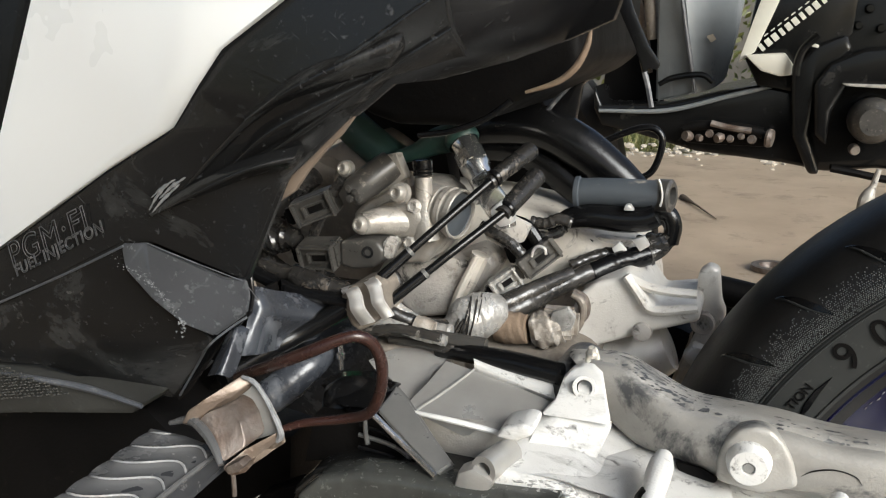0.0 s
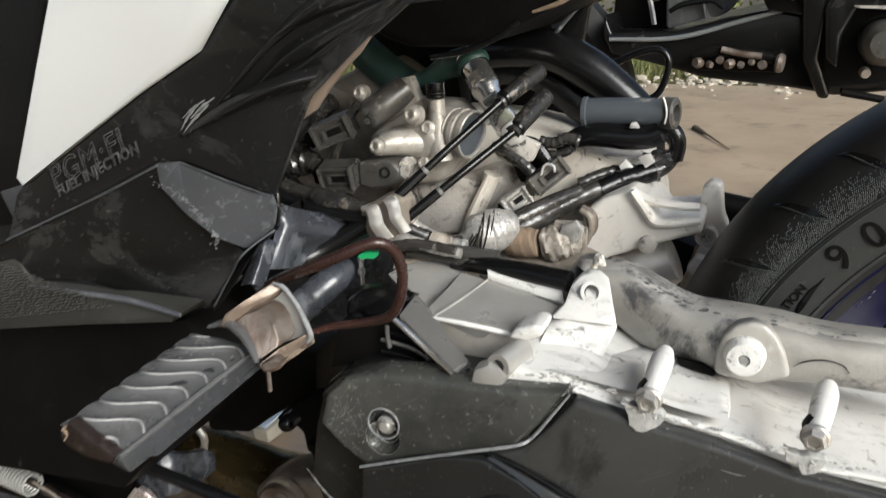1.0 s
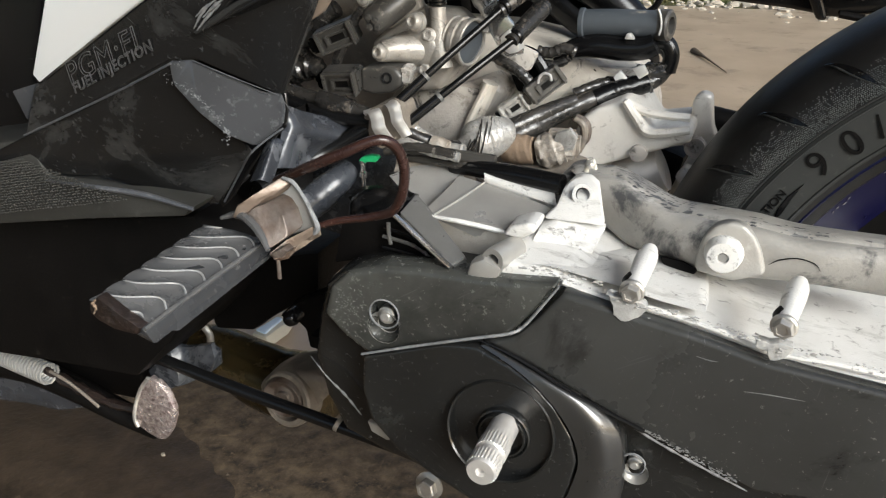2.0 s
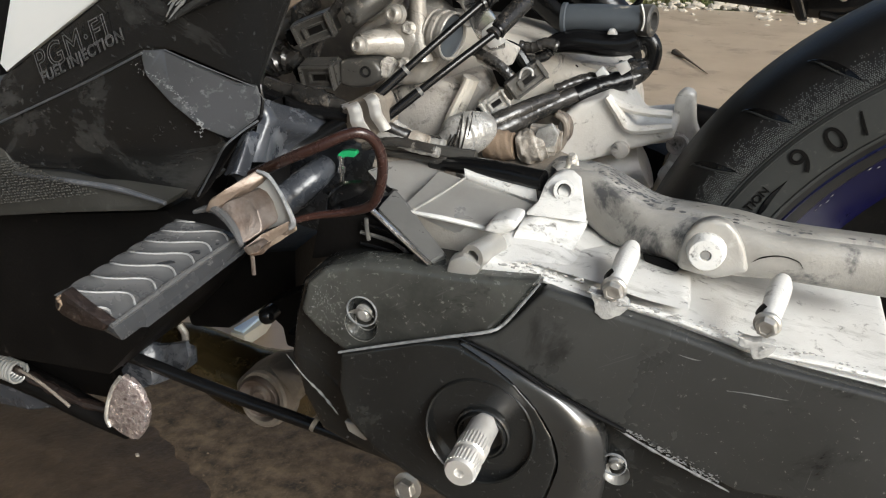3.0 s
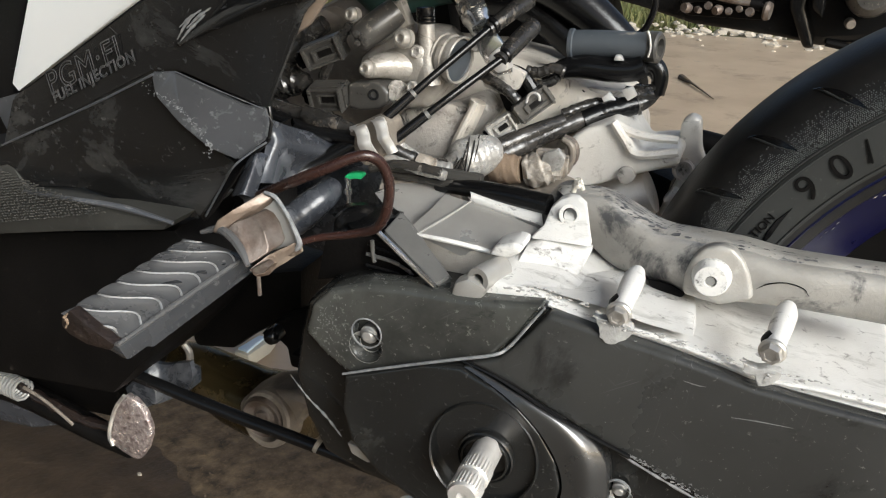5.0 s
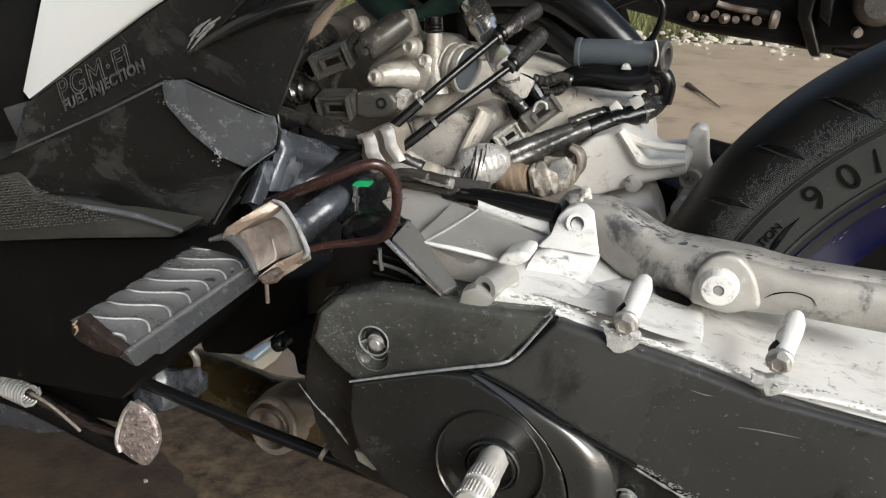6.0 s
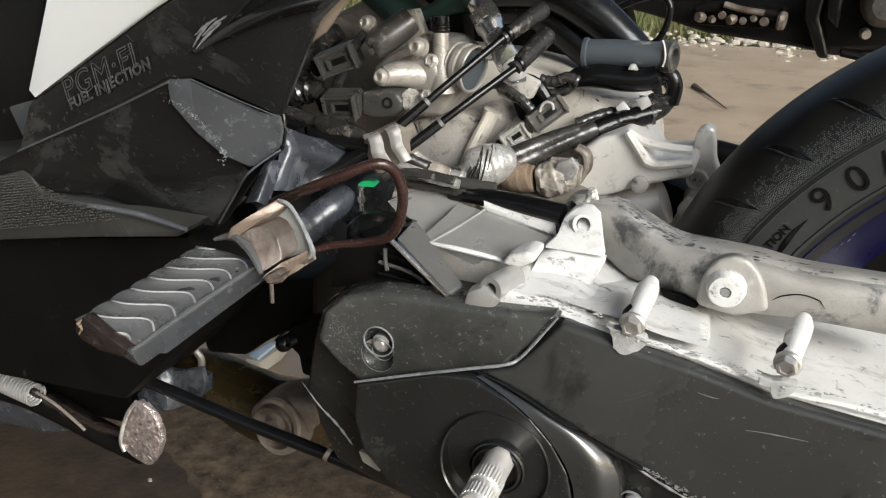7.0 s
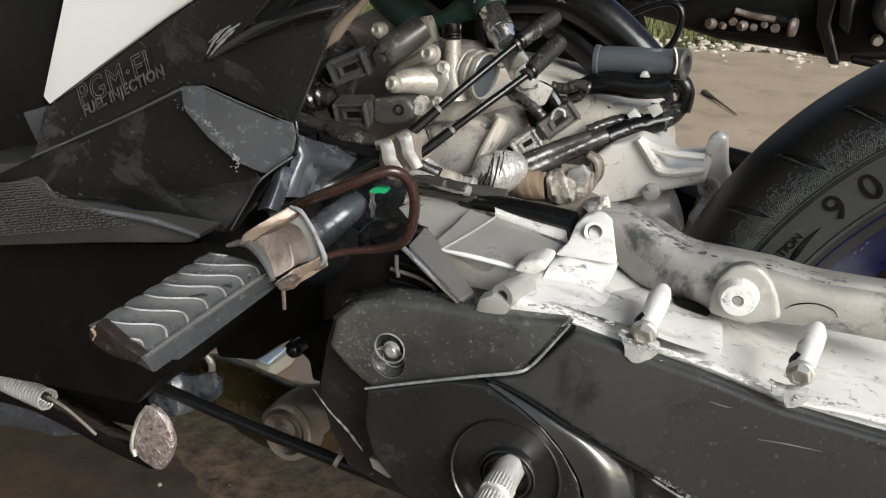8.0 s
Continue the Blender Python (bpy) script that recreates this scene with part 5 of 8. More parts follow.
part("upper_arm", slab([(-0.2298, 0.31, 0.3977), (-0.226, 0.31, 0.4044), (-0.2211, 0.316, 0.4082), (-0.2122, 0.329, 0.4143), (-0.2075, 0.33, 0.4118), (-0.2146, 0.322, 0.406), (-0.2223, 0.315, 0.401), (-0.2247, 0.311, 0.3993)], (0.001, 0.003, -0.002), 0.0009), M_HINGE, peg, "worn pinkish upper hinge arm")
part("lower_arm", slab([(-0.2093, 0.307, 0.3833), (-0.2036, 0.316, 0.3882), (-0.1955, 0.329, 0.3915), (-0.1945, 0.329, 0.3871), (-0.2008, 0.322, 0.3835), (-0.2028, 0.315, 0.3818), (-0.2035, 0.311, 0.3804), (-0.2065, 0.307, 0.3804)], (0.001, 0.003, -0.002), 0.0009), M_HINGE, peg, "worn orange-tan lower hinge arm")
part("hinge_barrel", slab([(-0.2269, 0.314, 0.3979), (-0.2197, 0.316, 0.4022), (-0.2141, 0.319, 0.4043), (-0.2105, 0.319, 0.4031), (-0.2053, 0.316, 0.3993), (-0.2018, 0.314, 0.3926), (-0.2016, 0.312, 0.3906), (-0.2073, 0.306, 0.3864), (-0.2101, 0.306, 0.3893), (-0.2164, 0.309, 0.395)], (0.002, 0.012, 0.001), 0.003, 4), M_RUST, peg, "rusty worn hinge block", angle=60)
part("rubber_lip", tube([(-0.2378, 0.313, 0.3955), (-0.228, 0.313, 0.3986), (-0.2193, 0.31, 0.397), (-0.2116, 0.306, 0.393), (-0.2058, 0.302, 0.3876)], [0.001, 0.002, 0.0022, 0.002, 0.0012], 8, 5), M_PEG, peg, "rounded end lip of the rubber")
part("pin_end", tube([(-0.2062, 0.31, 0.3809), (-0.206, 0.31, 0.3758), (-0.2061, 0.31, 0.3694)], 0.0010, 8, 3), M_RUST, peg, "rusty split pin")
part("pin_nut", slab([(-0.2074, 0.306, 0.3841), (-0.2005, 0.306, 0.388), (-0.198, 0.306, 0.3862), (-0.2009, 0.306, 0.3829), (-0.2059, 0.306, 0.3809)], (0, 0.007, 0), 0.001), M_RUST, peg)

# -- body panels --
# white side panel
part("side_panel", facets([(-0.3577, 0.334, 0.4492)] + [(-0.2748, 0.333, 0.499), (-0.2404, 0.331, 0.5167), (-0.2228, 0.326, 0.5348), (-0.2099, 0.324, 0.5481), (-0.1788, 0.33, 0.5697), (-0.1533, 0.335, 0.5885), (-0.1962, 0.33, 0.5937), (-0.2223, 0.322, 0.5682), (-0.2301, 0.322, 0.5413), (-0.2513, 0.328, 0.515), (-0.3094, 0.34, 0.5751), (-0.3632, 0.336, 0.4524), (-0.3381, 0.338, 0.5104), (-0.2971, 0.34, 0.5994)], [(2, 3, 9, 10), (3, 4, 9), (4, 8, 9), (4, 5, 8), (5, 6, 7, 8), (1, 2, 10), (0, 1, 10, 13), (12, 0, 13), (10, 9, 8, 11), (8, 7, 14, 11), (13, 10, 11)], (0, 0.004, 0), 0), M_WHITE, scooter, "glossy white painted side body panel", angle=70)
# black lower fairing of folded facets
fair = part("lower_fairing", facets(
    [(-0.3647, 0.335, 0.4445)] + [(-0.2785, 0.337, 0.4972), (-0.2444, 0.336, 0.5151), (-0.2273, 0.332, 0.5335), (-0.2142, 0.33, 0.5471), (-0.1792, 0.335, 0.5709), (-0.1533, 0.335, 0.5866)]
    + [(-0.2746, 0.3375, 0.4641)] + [(-0.2605, 0.338, 0.4658), (-0.2428, 0.335, 0.4869), (-0.2048, 0.331, 0.5185), (-0.1808, 0.33, 0.5331), (-0.1531, 0.332, 0.5486), (-0.1225, 0.338, 0.5688)]
    + [(-0.2078, 0.342, 0.5023), (-0.1795, 0.344, 0.5202), (-0.1555, 0.346, 0.5368), (-0.1255, 0.352, 0.5554)]
    + [(-0.2243, 0.355, 0.4466), (-0.1984, 0.35, 0.495), (-0.169, 0.353, 0.5219), (-0.1537, 0.358, 0.5368), (-0.1249, 0.37, 0.5447)] + [(-0.3769, 0.3345, 0.4177), (-0.3263, 0.3355, 0.4396)],
    [(0, 1, 9, 8, 7, 24, 23), (1, 2, 10, 9), (2, 3, 10), (3, 4, 11, 10), (4, 5, 12, 11), (5, 6, 13, 12), (9, 10, 14), (10, 11, 15, 14), (11, 12, 16, 15), (12, 13, 17, 16), (8, 9, 19, 18), (9, 14, 19), (14, 15, 20, 19), (15, 16, 21, 20), (16, 17, 22, 21)],
    (0, 0.005, 0), 0.0025), M_SCUFF, scooter, "scuffed black folded plastic fairing")
part("pale_facet", facets([(-0.2763, 0.3375, 0.4633), (-0.2738, 0.338, 0.4650), (-0.2634, 0.3385, 0.4658), (-0.2332, 0.3525, 0.4485), (-0.2241, 0.3545, 0.4482), (-0.2235, 0.356, 0.4404), (-0.2247, 0.3545, 0.4320), (-0.2404, 0.351, 0.4203), (-0.2529, 0.3455, 0.4266), (-0.2646, 0.3405, 0.4386), (-0.2750, 0.337, 0.4529)], [(0, 1, 2, 10), (2, 9, 10), (2, 3, 8, 9), (3, 7, 8), (3, 4, 5, 6, 7)], (0, 0.002, 0), 0.0012), M_FACET, fair, "blue-grey facet paled for the sky light, with worn edge", angle=60)
bm = bmesh.new()
chips = random.Random(12)
e0, e1 = vec((-0.2814, 0.3365, 0.4579)), vec((-0.2417, 0.3335, 0.4301))
for k in range(150):
    u = chips.random() ** 0.7
    c = e0 + (e1 - e0) * u + Vector((0.0035 * math.sin(u * 3.14), -0.0004, 0.003 * math.sin(u * 3.14))) + Vector((chips.gauss(0, 0.0009), 0, chips.gauss(0, 0.0009 + 0.0012 * (u > 0.85))))
    r, a0 = chips.uniform(0.0001, 0.0004) * (1 + (u > 0.85)), chips.uniform(0, 6)
    tri = [bm.verts.new(c + Vector((math.cos(a0 + i * 2.1) * r * 1.3, 0, math.sin(a0 + i * 2.1) * r))) for i in range(3)]
    top = bm.verts.new(c + OUT * 0.0003)
    for i in range(3):
        bm.faces.new((tri[i], tri[(i + 1) % 3], top))
tagged(part("edge_flakes", bm, M_WORN, fair, "pale rubbed flakes along the fold"), kind="stuff")
for run in ([(-0.2425, 0.3346, 0.487), (-0.2045, 0.3306, 0.5186), (-0.1806, 0.3296, 0.5332), (-0.1529, 0.3316, 0.5486), (-0.1224, 0.3376, 0.5688)], [(-0.2075, 0.3416, 0.5024), (-0.1792, 0.3436, 0.5202), (-0.1553, 0.3456, 0.5368), (-0.1253, 0.3516, 0.5554)]):
    part("fold_crease", tube(run, [0.0006, 0.0013, 0.0013, 0.0012, 0.0008], 10, 6), M_SCUFF, fair, "rounded glossy crease")
part("scoop_fold", loft([[(-0.2573, 0.3345, 0.4778), (-0.2328, 0.333, 0.4879), (-0.2110, 0.338, 0.4963), (-0.1942, 0.3455, 0.5002)], [(-0.2542, 0.333, 0.4788), (-0.2278, 0.3285, 0.4909), (-0.2059, 0.3315, 0.5008), (-0.1887, 0.341, 0.5052)], [(-0.2570, 0.3345, 0.4798), (-0.2286, 0.332, 0.4959), (-0.2067, 0.3365, 0.5055), (-0.1884, 0.3455, 0.5101)]], 6, 6, (0, 0.006, 0)), M_SCUFF, fair, "raised scooped fold", angle=60)
part("scoop_fold", loft([[(-0.2051, 0.3315, 0.5191), (-0.1875, 0.3325, 0.5273), (-0.1680, 0.3375, 0.5346), (-0.1479, 0.345, 0.5411)], [(-0.2031, 0.3295, 0.5207), (-0.1821, 0.326, 0.5321), (-0.1610, 0.329, 0.5413), (-0.1415, 0.3385, 0.5483)], [(-0.2048, 0.3315, 0.5226), (-0.1832, 0.3305, 0.5377), (-0.1605, 0.333, 0.5480), (-0.1395, 0.3395, 0.5559)]], 6, 6, (0, 0.006, 0)), M_SCUFF, fair, "raised scooped fold", angle=60)
part("scoop_fold", loft([[(-0.2204, 0.338, 0.4972), (-0.2001, 0.339, 0.5095), (-0.1795, 0.344, 0.5200), (-0.1624, 0.35, 0.5282)], [(-0.2182, 0.3355, 0.4991), (-0.1964, 0.3335, 0.5152), (-0.1751, 0.3375, 0.5263), (-0.1577, 0.3445, 0.5347)], [(-0.2198, 0.338, 0.5005), (-0.1983, 0.338, 0.5200), (-0.1766, 0.342, 0.5311), (-0.1573, 0.3475, 0.5401)]], 6, 6, (0, 0.006, 0)), M_SCUFF, fair, "raised scooped fold", angle=60)
part("lower_facet", facets([(-0.3774, 0.335, 0.4175), (-0.3268, 0.336, 0.4395), (-0.274, 0.338, 0.4646), (-0.2582, 0.345, 0.4414), (-0.2467, 0.358, 0.415), (-0.2579, 0.362, 0.4025), (-0.2751, 0.362, 0.3802), (-0.3036, 0.352, 0.385), (-0.3384, 0.345, 0.3954), (-0.3836, 0.345, 0.3912), (-0.4494, 0.34, 0.3858)], [(0, 1, 8, 9, 10), (1, 2, 3, 8), (3, 4, 5, 6, 7, 8)], (0, 0.002, 0), 0.001), M_SCUFF, fair, "dark lower facet of the fairing")
for run in ([(-0.2625, 0.3385, 0.4654), (-0.2453, 0.346, 0.4566), (-0.2252, 0.3545, 0.4472)], [(-0.2249, 0.355, 0.4468), (-0.2225, 0.3615, 0.4364)]):
    part("rubbed_edge", tube(run, [0.0001, 0.0003, 0.0002], 6, 6, wobble=0.6), M_GREYFACE, fair)
part("trim_seam", tube([(-0.2693, 0.36, 0.3836), (-0.2551, 0.358, 0.4035), (-0.2401, 0.3465, 0.4179), (-0.2315, 0.351, 0.4256), (-0.2249, 0.355, 0.4303)], 0.0006, 6, 4), M_GREYFACE, fair)
# Added black backing darkens the open slits round the facet.
part("fairing_backing", slab([(-0.2974, 0.3665, 0.4631), (-0.2625, 0.3665, 0.4610), (-0.2414, 0.3665, 0.4530), (-0.2291, 0.3665, 0.4498), (-0.2284, 0.3665, 0.4366), (-0.2306, 0.3665, 0.4272), (-0.2469, 0.3665, 0.4121), (-0.2548, 0.3665, 0.4018), (-0.2682, 0.3665, 0.3839), (-0.2758, 0.3665, 0.3769), (-0.2893, 0.3665, 0.3981), (-0.2955, 0.3665, 0.4297)], (0, 0.002, 0), 0.0005, 1), M_BLACK, fair, "black backing slab added behind the facet gaps")
# Added filler, so the gap beside the fairing edge stays dark.
part("lug_backing", slab([(-0.2982, 0.412, 0.368), (-0.2764, 0.412, 0.4027), (-0.2607, 0.412, 0.4201), (-0.262, 0.412, 0.42), (-0.26, 0.412, 0.405), (-0.258, 0.412, 0.39), (-0.2605, 0.412, 0.3695), (-0.2914, 0.412, 0.3613)], (0, 0.03, 0), 0.003), M_DARK, scooter, "dark filler slab added behind the fairing edge")
part("ridge_line", tube([(-0.3762, 0.334, 0.4185), (-0.3419, 0.335, 0.4331), (-0.3073, 0.336, 0.448), (-0.2743, 0.337, 0.4634)], 0.0006, 6, 4), M_GREYFACE, fair)
for run in ([(-0.2555, 0.3336, 0.4815), (-0.2502, 0.3336, 0.4884), (-0.2439, 0.3336, 0.4936)], [(-0.2539, 0.3336, 0.4807), (-0.2474, 0.3336, 0.4869), (-0.2388, 0.3336, 0.4936)], [(-0.2498, 0.3336, 0.4868), (-0.2426, 0.3336, 0.4924), (-0.2357, 0.3336, 0.4966)], [(-0.2538, 0.3336, 0.487), (-0.2475, 0.3336, 0.4917), (-0.2409, 0.3336, 0.4954)]):
    part("scrape_mark", tube(run, [0.0002, 0.0008, 0.0003], 6, 5, wobble=0.5), M_SCRAPE, fair, "scraped pale streak")
part("inner_edge", slab([(-0.1702, 0.36, 0.5216), (-0.1769, 0.36, 0.5134), (-0.1857, 0.36, 0.5055), (-0.1933, 0.36, 0.4973), (-0.2006, 0.36, 0.4879), (-0.2093, 0.36, 0.4824), (-0.2056, 0.36, 0.4974), (-0.1925, 0.36, 0.5124), (-0.1775, 0.36, 0.5244)], (0.0, 0.003, 0), 0.0006), M_TANEDGE, fair, "dusty tan inner edge")

# floorboard and belly on the front side
part("floorboard", slab([(-0.464, 0.34, 0.3997), (-0.3821, 0.34, 0.4142), (-0.3722, 0.34, 0.3925), (-0.3081, 0.34, 0.3904), (-0.2751, 0.34, 0.3866), (-0.2819, 0.34, 0.3802), (-0.3459, 0.34, 0.3705), (-0.4788, 0.34, 0.3472)], (0, 0.06, 0.0), 0.003), M_TREADPLATE, scooter, "ribbed black plastic floorboard")
bm = bmesh.new()
f0, f1, f2, f3 = (vec(p) for p in [(-0.436, 0.338, 0.3933), (-0.3823, 0.338, 0.4033), (-0.3107, 0.338, 0.3869), (-0.445, 0.338, 0.3586)])
for i in range(60):
    for j in range(20):
        u, v = (i + 0.5 * (j % 2) + rnd.uniform(-0.25, 0.25)) / 60, (j + rnd.uniform(-0.2, 0.2)) / 20
        p = (f0 * (1 - u) + f1 * u) * (1 - v) + (f3 * (1 - u) + f2 * u) * v
        r = rnd.uniform(0.0005, 0.001)
        q = [bm.verts.new(p + OUT * 0.0016 + Vector((math.cos(k * 1.57 + i) * r * 1.3, 0, math.sin(k * 1.57 + i) * r * 0.8))) for k in range(4)]
        tip = bm.verts.new(p + OUT * 0.0023)
        for k in range(4):
            bm.faces.new((q[k], q[(k + 1) % 4], tip))
tagged(part("grip_studs", bm, M_TREADPLATE, scooter, "small raised grip studs"), kind="stuff")
part("floorboard_rail", tube([(-0.3715, 0.338, 0.3918), (-0.3366, 0.338, 0.3916), (-0.3045, 0.338, 0.391), (-0.2736, 0.338, 0.3866)], [0.0009, 0.0014, 0.0018, 0.0012], 8, 4), M_GREYFACE, scooter, "worn pale floorboard rail")
part("belly_pan", slab([(-0.5416, 0.37, 0.331), (-0.3002, 0.37, 0.3683), (-0.2754, 0.37, 0.3473), (-0.3316, 0.37, 0.2764), (-0.3624, 0.37, 0.2447), (-0.4292, 0.37, 0.2419), (-0.5708, 0.37, 0.2331)], (0, 0.1, 0), 0.006), M_DARK, scooter, "dark plastic belly pan")
# Added slab fills the dark region between belly pan and stand.
part("belly_filler", slab([(-0.5611, 0.425, 0.2255), (-0.3932, 0.425, 0.2437), (-0.4022, 0.425, 0.2100), (-0.4180, 0.425, 0.1810), (-0.4523, 0.425, 0.1798), (-0.5113, 0.425, 0.1905), (-0.5711, 0.425, 0.1867)], (0, 0.05, 0), 0.004), M_DARK, scooter, "black filler slab added below the belly pan")
part("inner_shield", slab([(-0.5881, 0.42, 0.6222), (-0.3816, 0.42, 0.6139), (-0.4216, 0.42, 0.5056), (-0.4548, 0.42, 0.4225), (-0.4414, 0.42, 0.3816), (-0.5997, 0.42, 0.35)], (0, 0.03, 0), 0.004), M_BLACK, scooter, "black inner leg shield")
part("shield_tab", slab([(-0.4514, 0.4, 0.423), (-0.4304, 0.4, 0.4292), (-0.4393, 0.4, 0.4132), (-0.4439, 0.4, 0.4046)], (0, 0.004, 0), 0.001), M_GREYFACE, scooter)
part("frame_tube", tube([(-0.2802, 0.43, 0.3421), (-0.2692, 0.438, 0.3508), (-0.2590, 0.446, 0.3587), (-0.2513, 0.455, 0.3660), (-0.2482, 0.468, 0.3704)], [0.010, 0.011, 0.011, 0.0095, 0.008], 18, 6, wobble=0.03), M_FRAME, scooter, "dusty blue-black frame tube")
part("frame_gusset", loft([[(-0.2498, 0.398, 0.4301), (-0.2515, 0.416, 0.4227), (-0.2508, 0.44, 0.4138), (-0.2297, 0.462, 0.4036)], [(-0.2537, 0.402, 0.4192), (-0.2475, 0.406, 0.4169), (-0.2445, 0.422, 0.4085), (-0.2340, 0.456, 0.3967)], [(-0.2525, 0.394, 0.4082), (-0.2483, 0.4, 0.4065), (-0.2516, 0.424, 0.3962), (-0.2408, 0.452, 0.3905)], [(-0.2508, 0.384, 0.3975), (-0.2484, 0.394, 0.3949), (-0.2525, 0.42, 0.3881), (-0.2457, 0.446, 0.3850)]], 6, 6, (0, 0.006, -0.002)), M_FRAME, scooter, "dusty blue-black dished frame gusset", angle=70)
part("gusset_strap", loft([[(-0.2422, 0.365, 0.4189), (-0.2367, 0.363, 0.4210), (-0.2340, 0.366, 0.4184)], [(-0.2439, 0.358, 0.4100), (-0.2364, 0.355, 0.4126), (-0.2337, 0.359, 0.4100)], [(-0.2450, 0.35, 0.4009), (-0.2367, 0.347, 0.4041), (-0.2334, 0.351, 0.4015)]], 5, 5, (0, 0.004, 0)), M_FRAME, scooter, "dusty folded strap beside the peg", angle=60)
part("case_neck", loft([[(-0.2062, 0.44, 0.3801), (-0.1964, 0.455, 0.3826), (-0.1806, 0.462, 0.3824), (-0.1681, 0.464, 0.3798)], [(-0.1989, 0.432, 0.3793), (-0.1894, 0.442, 0.3795), (-0.1781, 0.45, 0.3785), (-0.1680, 0.458, 0.3787)], [(-0.1873, 0.422, 0.3757), (-0.1797, 0.424, 0.3747), (-0.1744, 0.43, 0.3734), (-0.1707, 0.446, 0.3750)], [(-0.1795, 0.412, 0.3747), (-0.1738, 0.41, 0.3735), (-0.1712, 0.416, 0.3731), (-0.1695, 0.432, 0.3741)]], 5, 4, (0, 0.006, -0.008)), M_GUN, scooter, "pale dusty neck of the case", angle=60)
part("case_ledge", facets([(-0.1635, 0.475, 0.374), (-0.1501, 0.475, 0.3738), (-0.122, 0.468, 0.3729), (-0.1044, 0.462, 0.3713), (-0.1005, 0.448, 0.3694), (-0.1203, 0.45, 0.3713), (-0.1431, 0.455, 0.3731)], [(0, 1, 6), (1, 2, 5, 6), (2, 3, 4, 5)], (0, 0.004, -0.01), 0.001), M_CAST, scooter, "flat tan ledge beside the breather tube")

# -- stand, exhaust and parts low in front --
stand = part("side_stand", tube([(-0.5789, 0.4, 0.2001), (-0.4988, 0.4, 0.2067), (-0.4581, 0.4, 0.2009), (-0.415, 0.4, 0.189), (-0.3798, 0.4, 0.1806)], [0.009, 0.010, 0.0095, 0.009, 0.008], 14, 5), M_DARK, scooter, "folded side stand with rusty arm")
part("stand_rust", tube([(-0.4671, 0.392, 0.2169), (-0.4436, 0.392, 0.2088), (-0.4155, 0.392, 0.2011), (-0.3865, 0.392, 0.2007)], [0.003, 0.0042, 0.004, 0.003], 8, 5, wobble=0.25), M_TORN, stand, "rust-streaked link")
part("foot_pad", slab([(-0.3684, 0.387, 0.2339), (-0.3612, 0.387, 0.2311), (-0.3544, 0.387, 0.2234), (-0.3513, 0.387, 0.2116), (-0.3521, 0.387, 0.2042), (-0.3566, 0.387, 0.193), (-0.3628, 0.387, 0.1841), (-0.3686, 0.387, 0.1826), (-0.378, 0.387, 0.186), (-0.3866, 0.387, 0.1909), (-0.3863, 0.387, 0.1998), (-0.38, 0.387, 0.2158), (-0.3731, 0.387, 0.2285)], (0, 0.006, 0), 0.002), M_REFLECT, stand, "pinkish pitted foot plate")
part("pad_rim", tube([(-0.368, 0.386, 0.2342), (-0.3764, 0.386, 0.2235), (-0.3834, 0.386, 0.2084), (-0.3864, 0.386, 0.1976), (-0.3843, 0.386, 0.1907)], 0.0014, 8, 4), M_ZINC, stand)
bm = bmesh.new()
a, b = vec((-0.5452, 0.395, 0.226)), vec((-0.4563, 0.385, 0.2192))
d = (b - a).normalized()
u = d.orthogonal().normalized()
v = d.cross(u)
coil = [a + (b - a) * (i / 260) + (u * math.cos(i * 0.7) + v * math.sin(i * 0.7)) * 0.0075 for i in range(261)]
tube(coil, 0.0011, 6, 1, bm)
part("return_spring", bm, M_SATIN, stand, "grimy coil return spring")
part("spring_hook", tube([(-0.4557, 0.385, 0.2221), (-0.4389, 0.385, 0.2155), (-0.4207, 0.385, 0.2038), (-0.4162, 0.385, 0.2003)], 0.0012, 8, 4), M_GRIME, stand)
part("stand_pivot", slab([(-0.574, 0.41, 0.1816), (-0.4994, 0.41, 0.1991), (-0.4743, 0.41, 0.1853), (-0.4485, 0.41, 0.1768), (-0.4837, 0.41, 0.1652), (-0.5184, 0.41, 0.1641), (-0.5805, 0.41, 0.1564)], (0, 0.02, 0), 0.003), M_FRAME, stand, "grimy dusty stand pivot")
part("stand_link", tube([(-0.3786, 0.4, 0.243), (-0.3627, 0.4, 0.241), (-0.3232, 0.4, 0.2336), (-0.2765, 0.4, 0.2259), (-0.2297, 0.4, 0.2189), (-0.185, 0.4, 0.2115)], [0.004, 0.0044, 0.0042], 12, 4), M_RUBBER, scooter, "straight black stand crossbar")
part("stand_end", lathe([(0, 0), (0.0049, 0), (0.0051, 0.0015), (0.0049, 0.003), (0, 0.003)], (-0.2296, 0.4, 0.2196), (-0.9, 0, 0.4), 16), M_GRIME, scooter)
part("exhaust_pipe", tube([(-0.4597, 0.52, 0.1852), (-0.4326, 0.52, 0.1751), (-0.4074, 0.52, 0.1735), (-0.3732, 0.52, 0.1597), (-0.3414, 0.52, 0.1545), (-0.3041, 0.52, 0.1626)], [0.019, 0.020, 0.022, 0.028, 0.030, 0.028], 20, 6), M_BRONZE, scooter, "bronze tinted exhaust pipe")
part("exhaust_clamp", tube([(-0.4067, 0.5, 0.2081), (-0.4023, 0.5, 0.2012), (-0.4037, 0.5, 0.1905), (-0.4097, 0.5, 0.1787)], 0.003, 8, 4), M_ZINC, scooter, "exhaust clamp band")
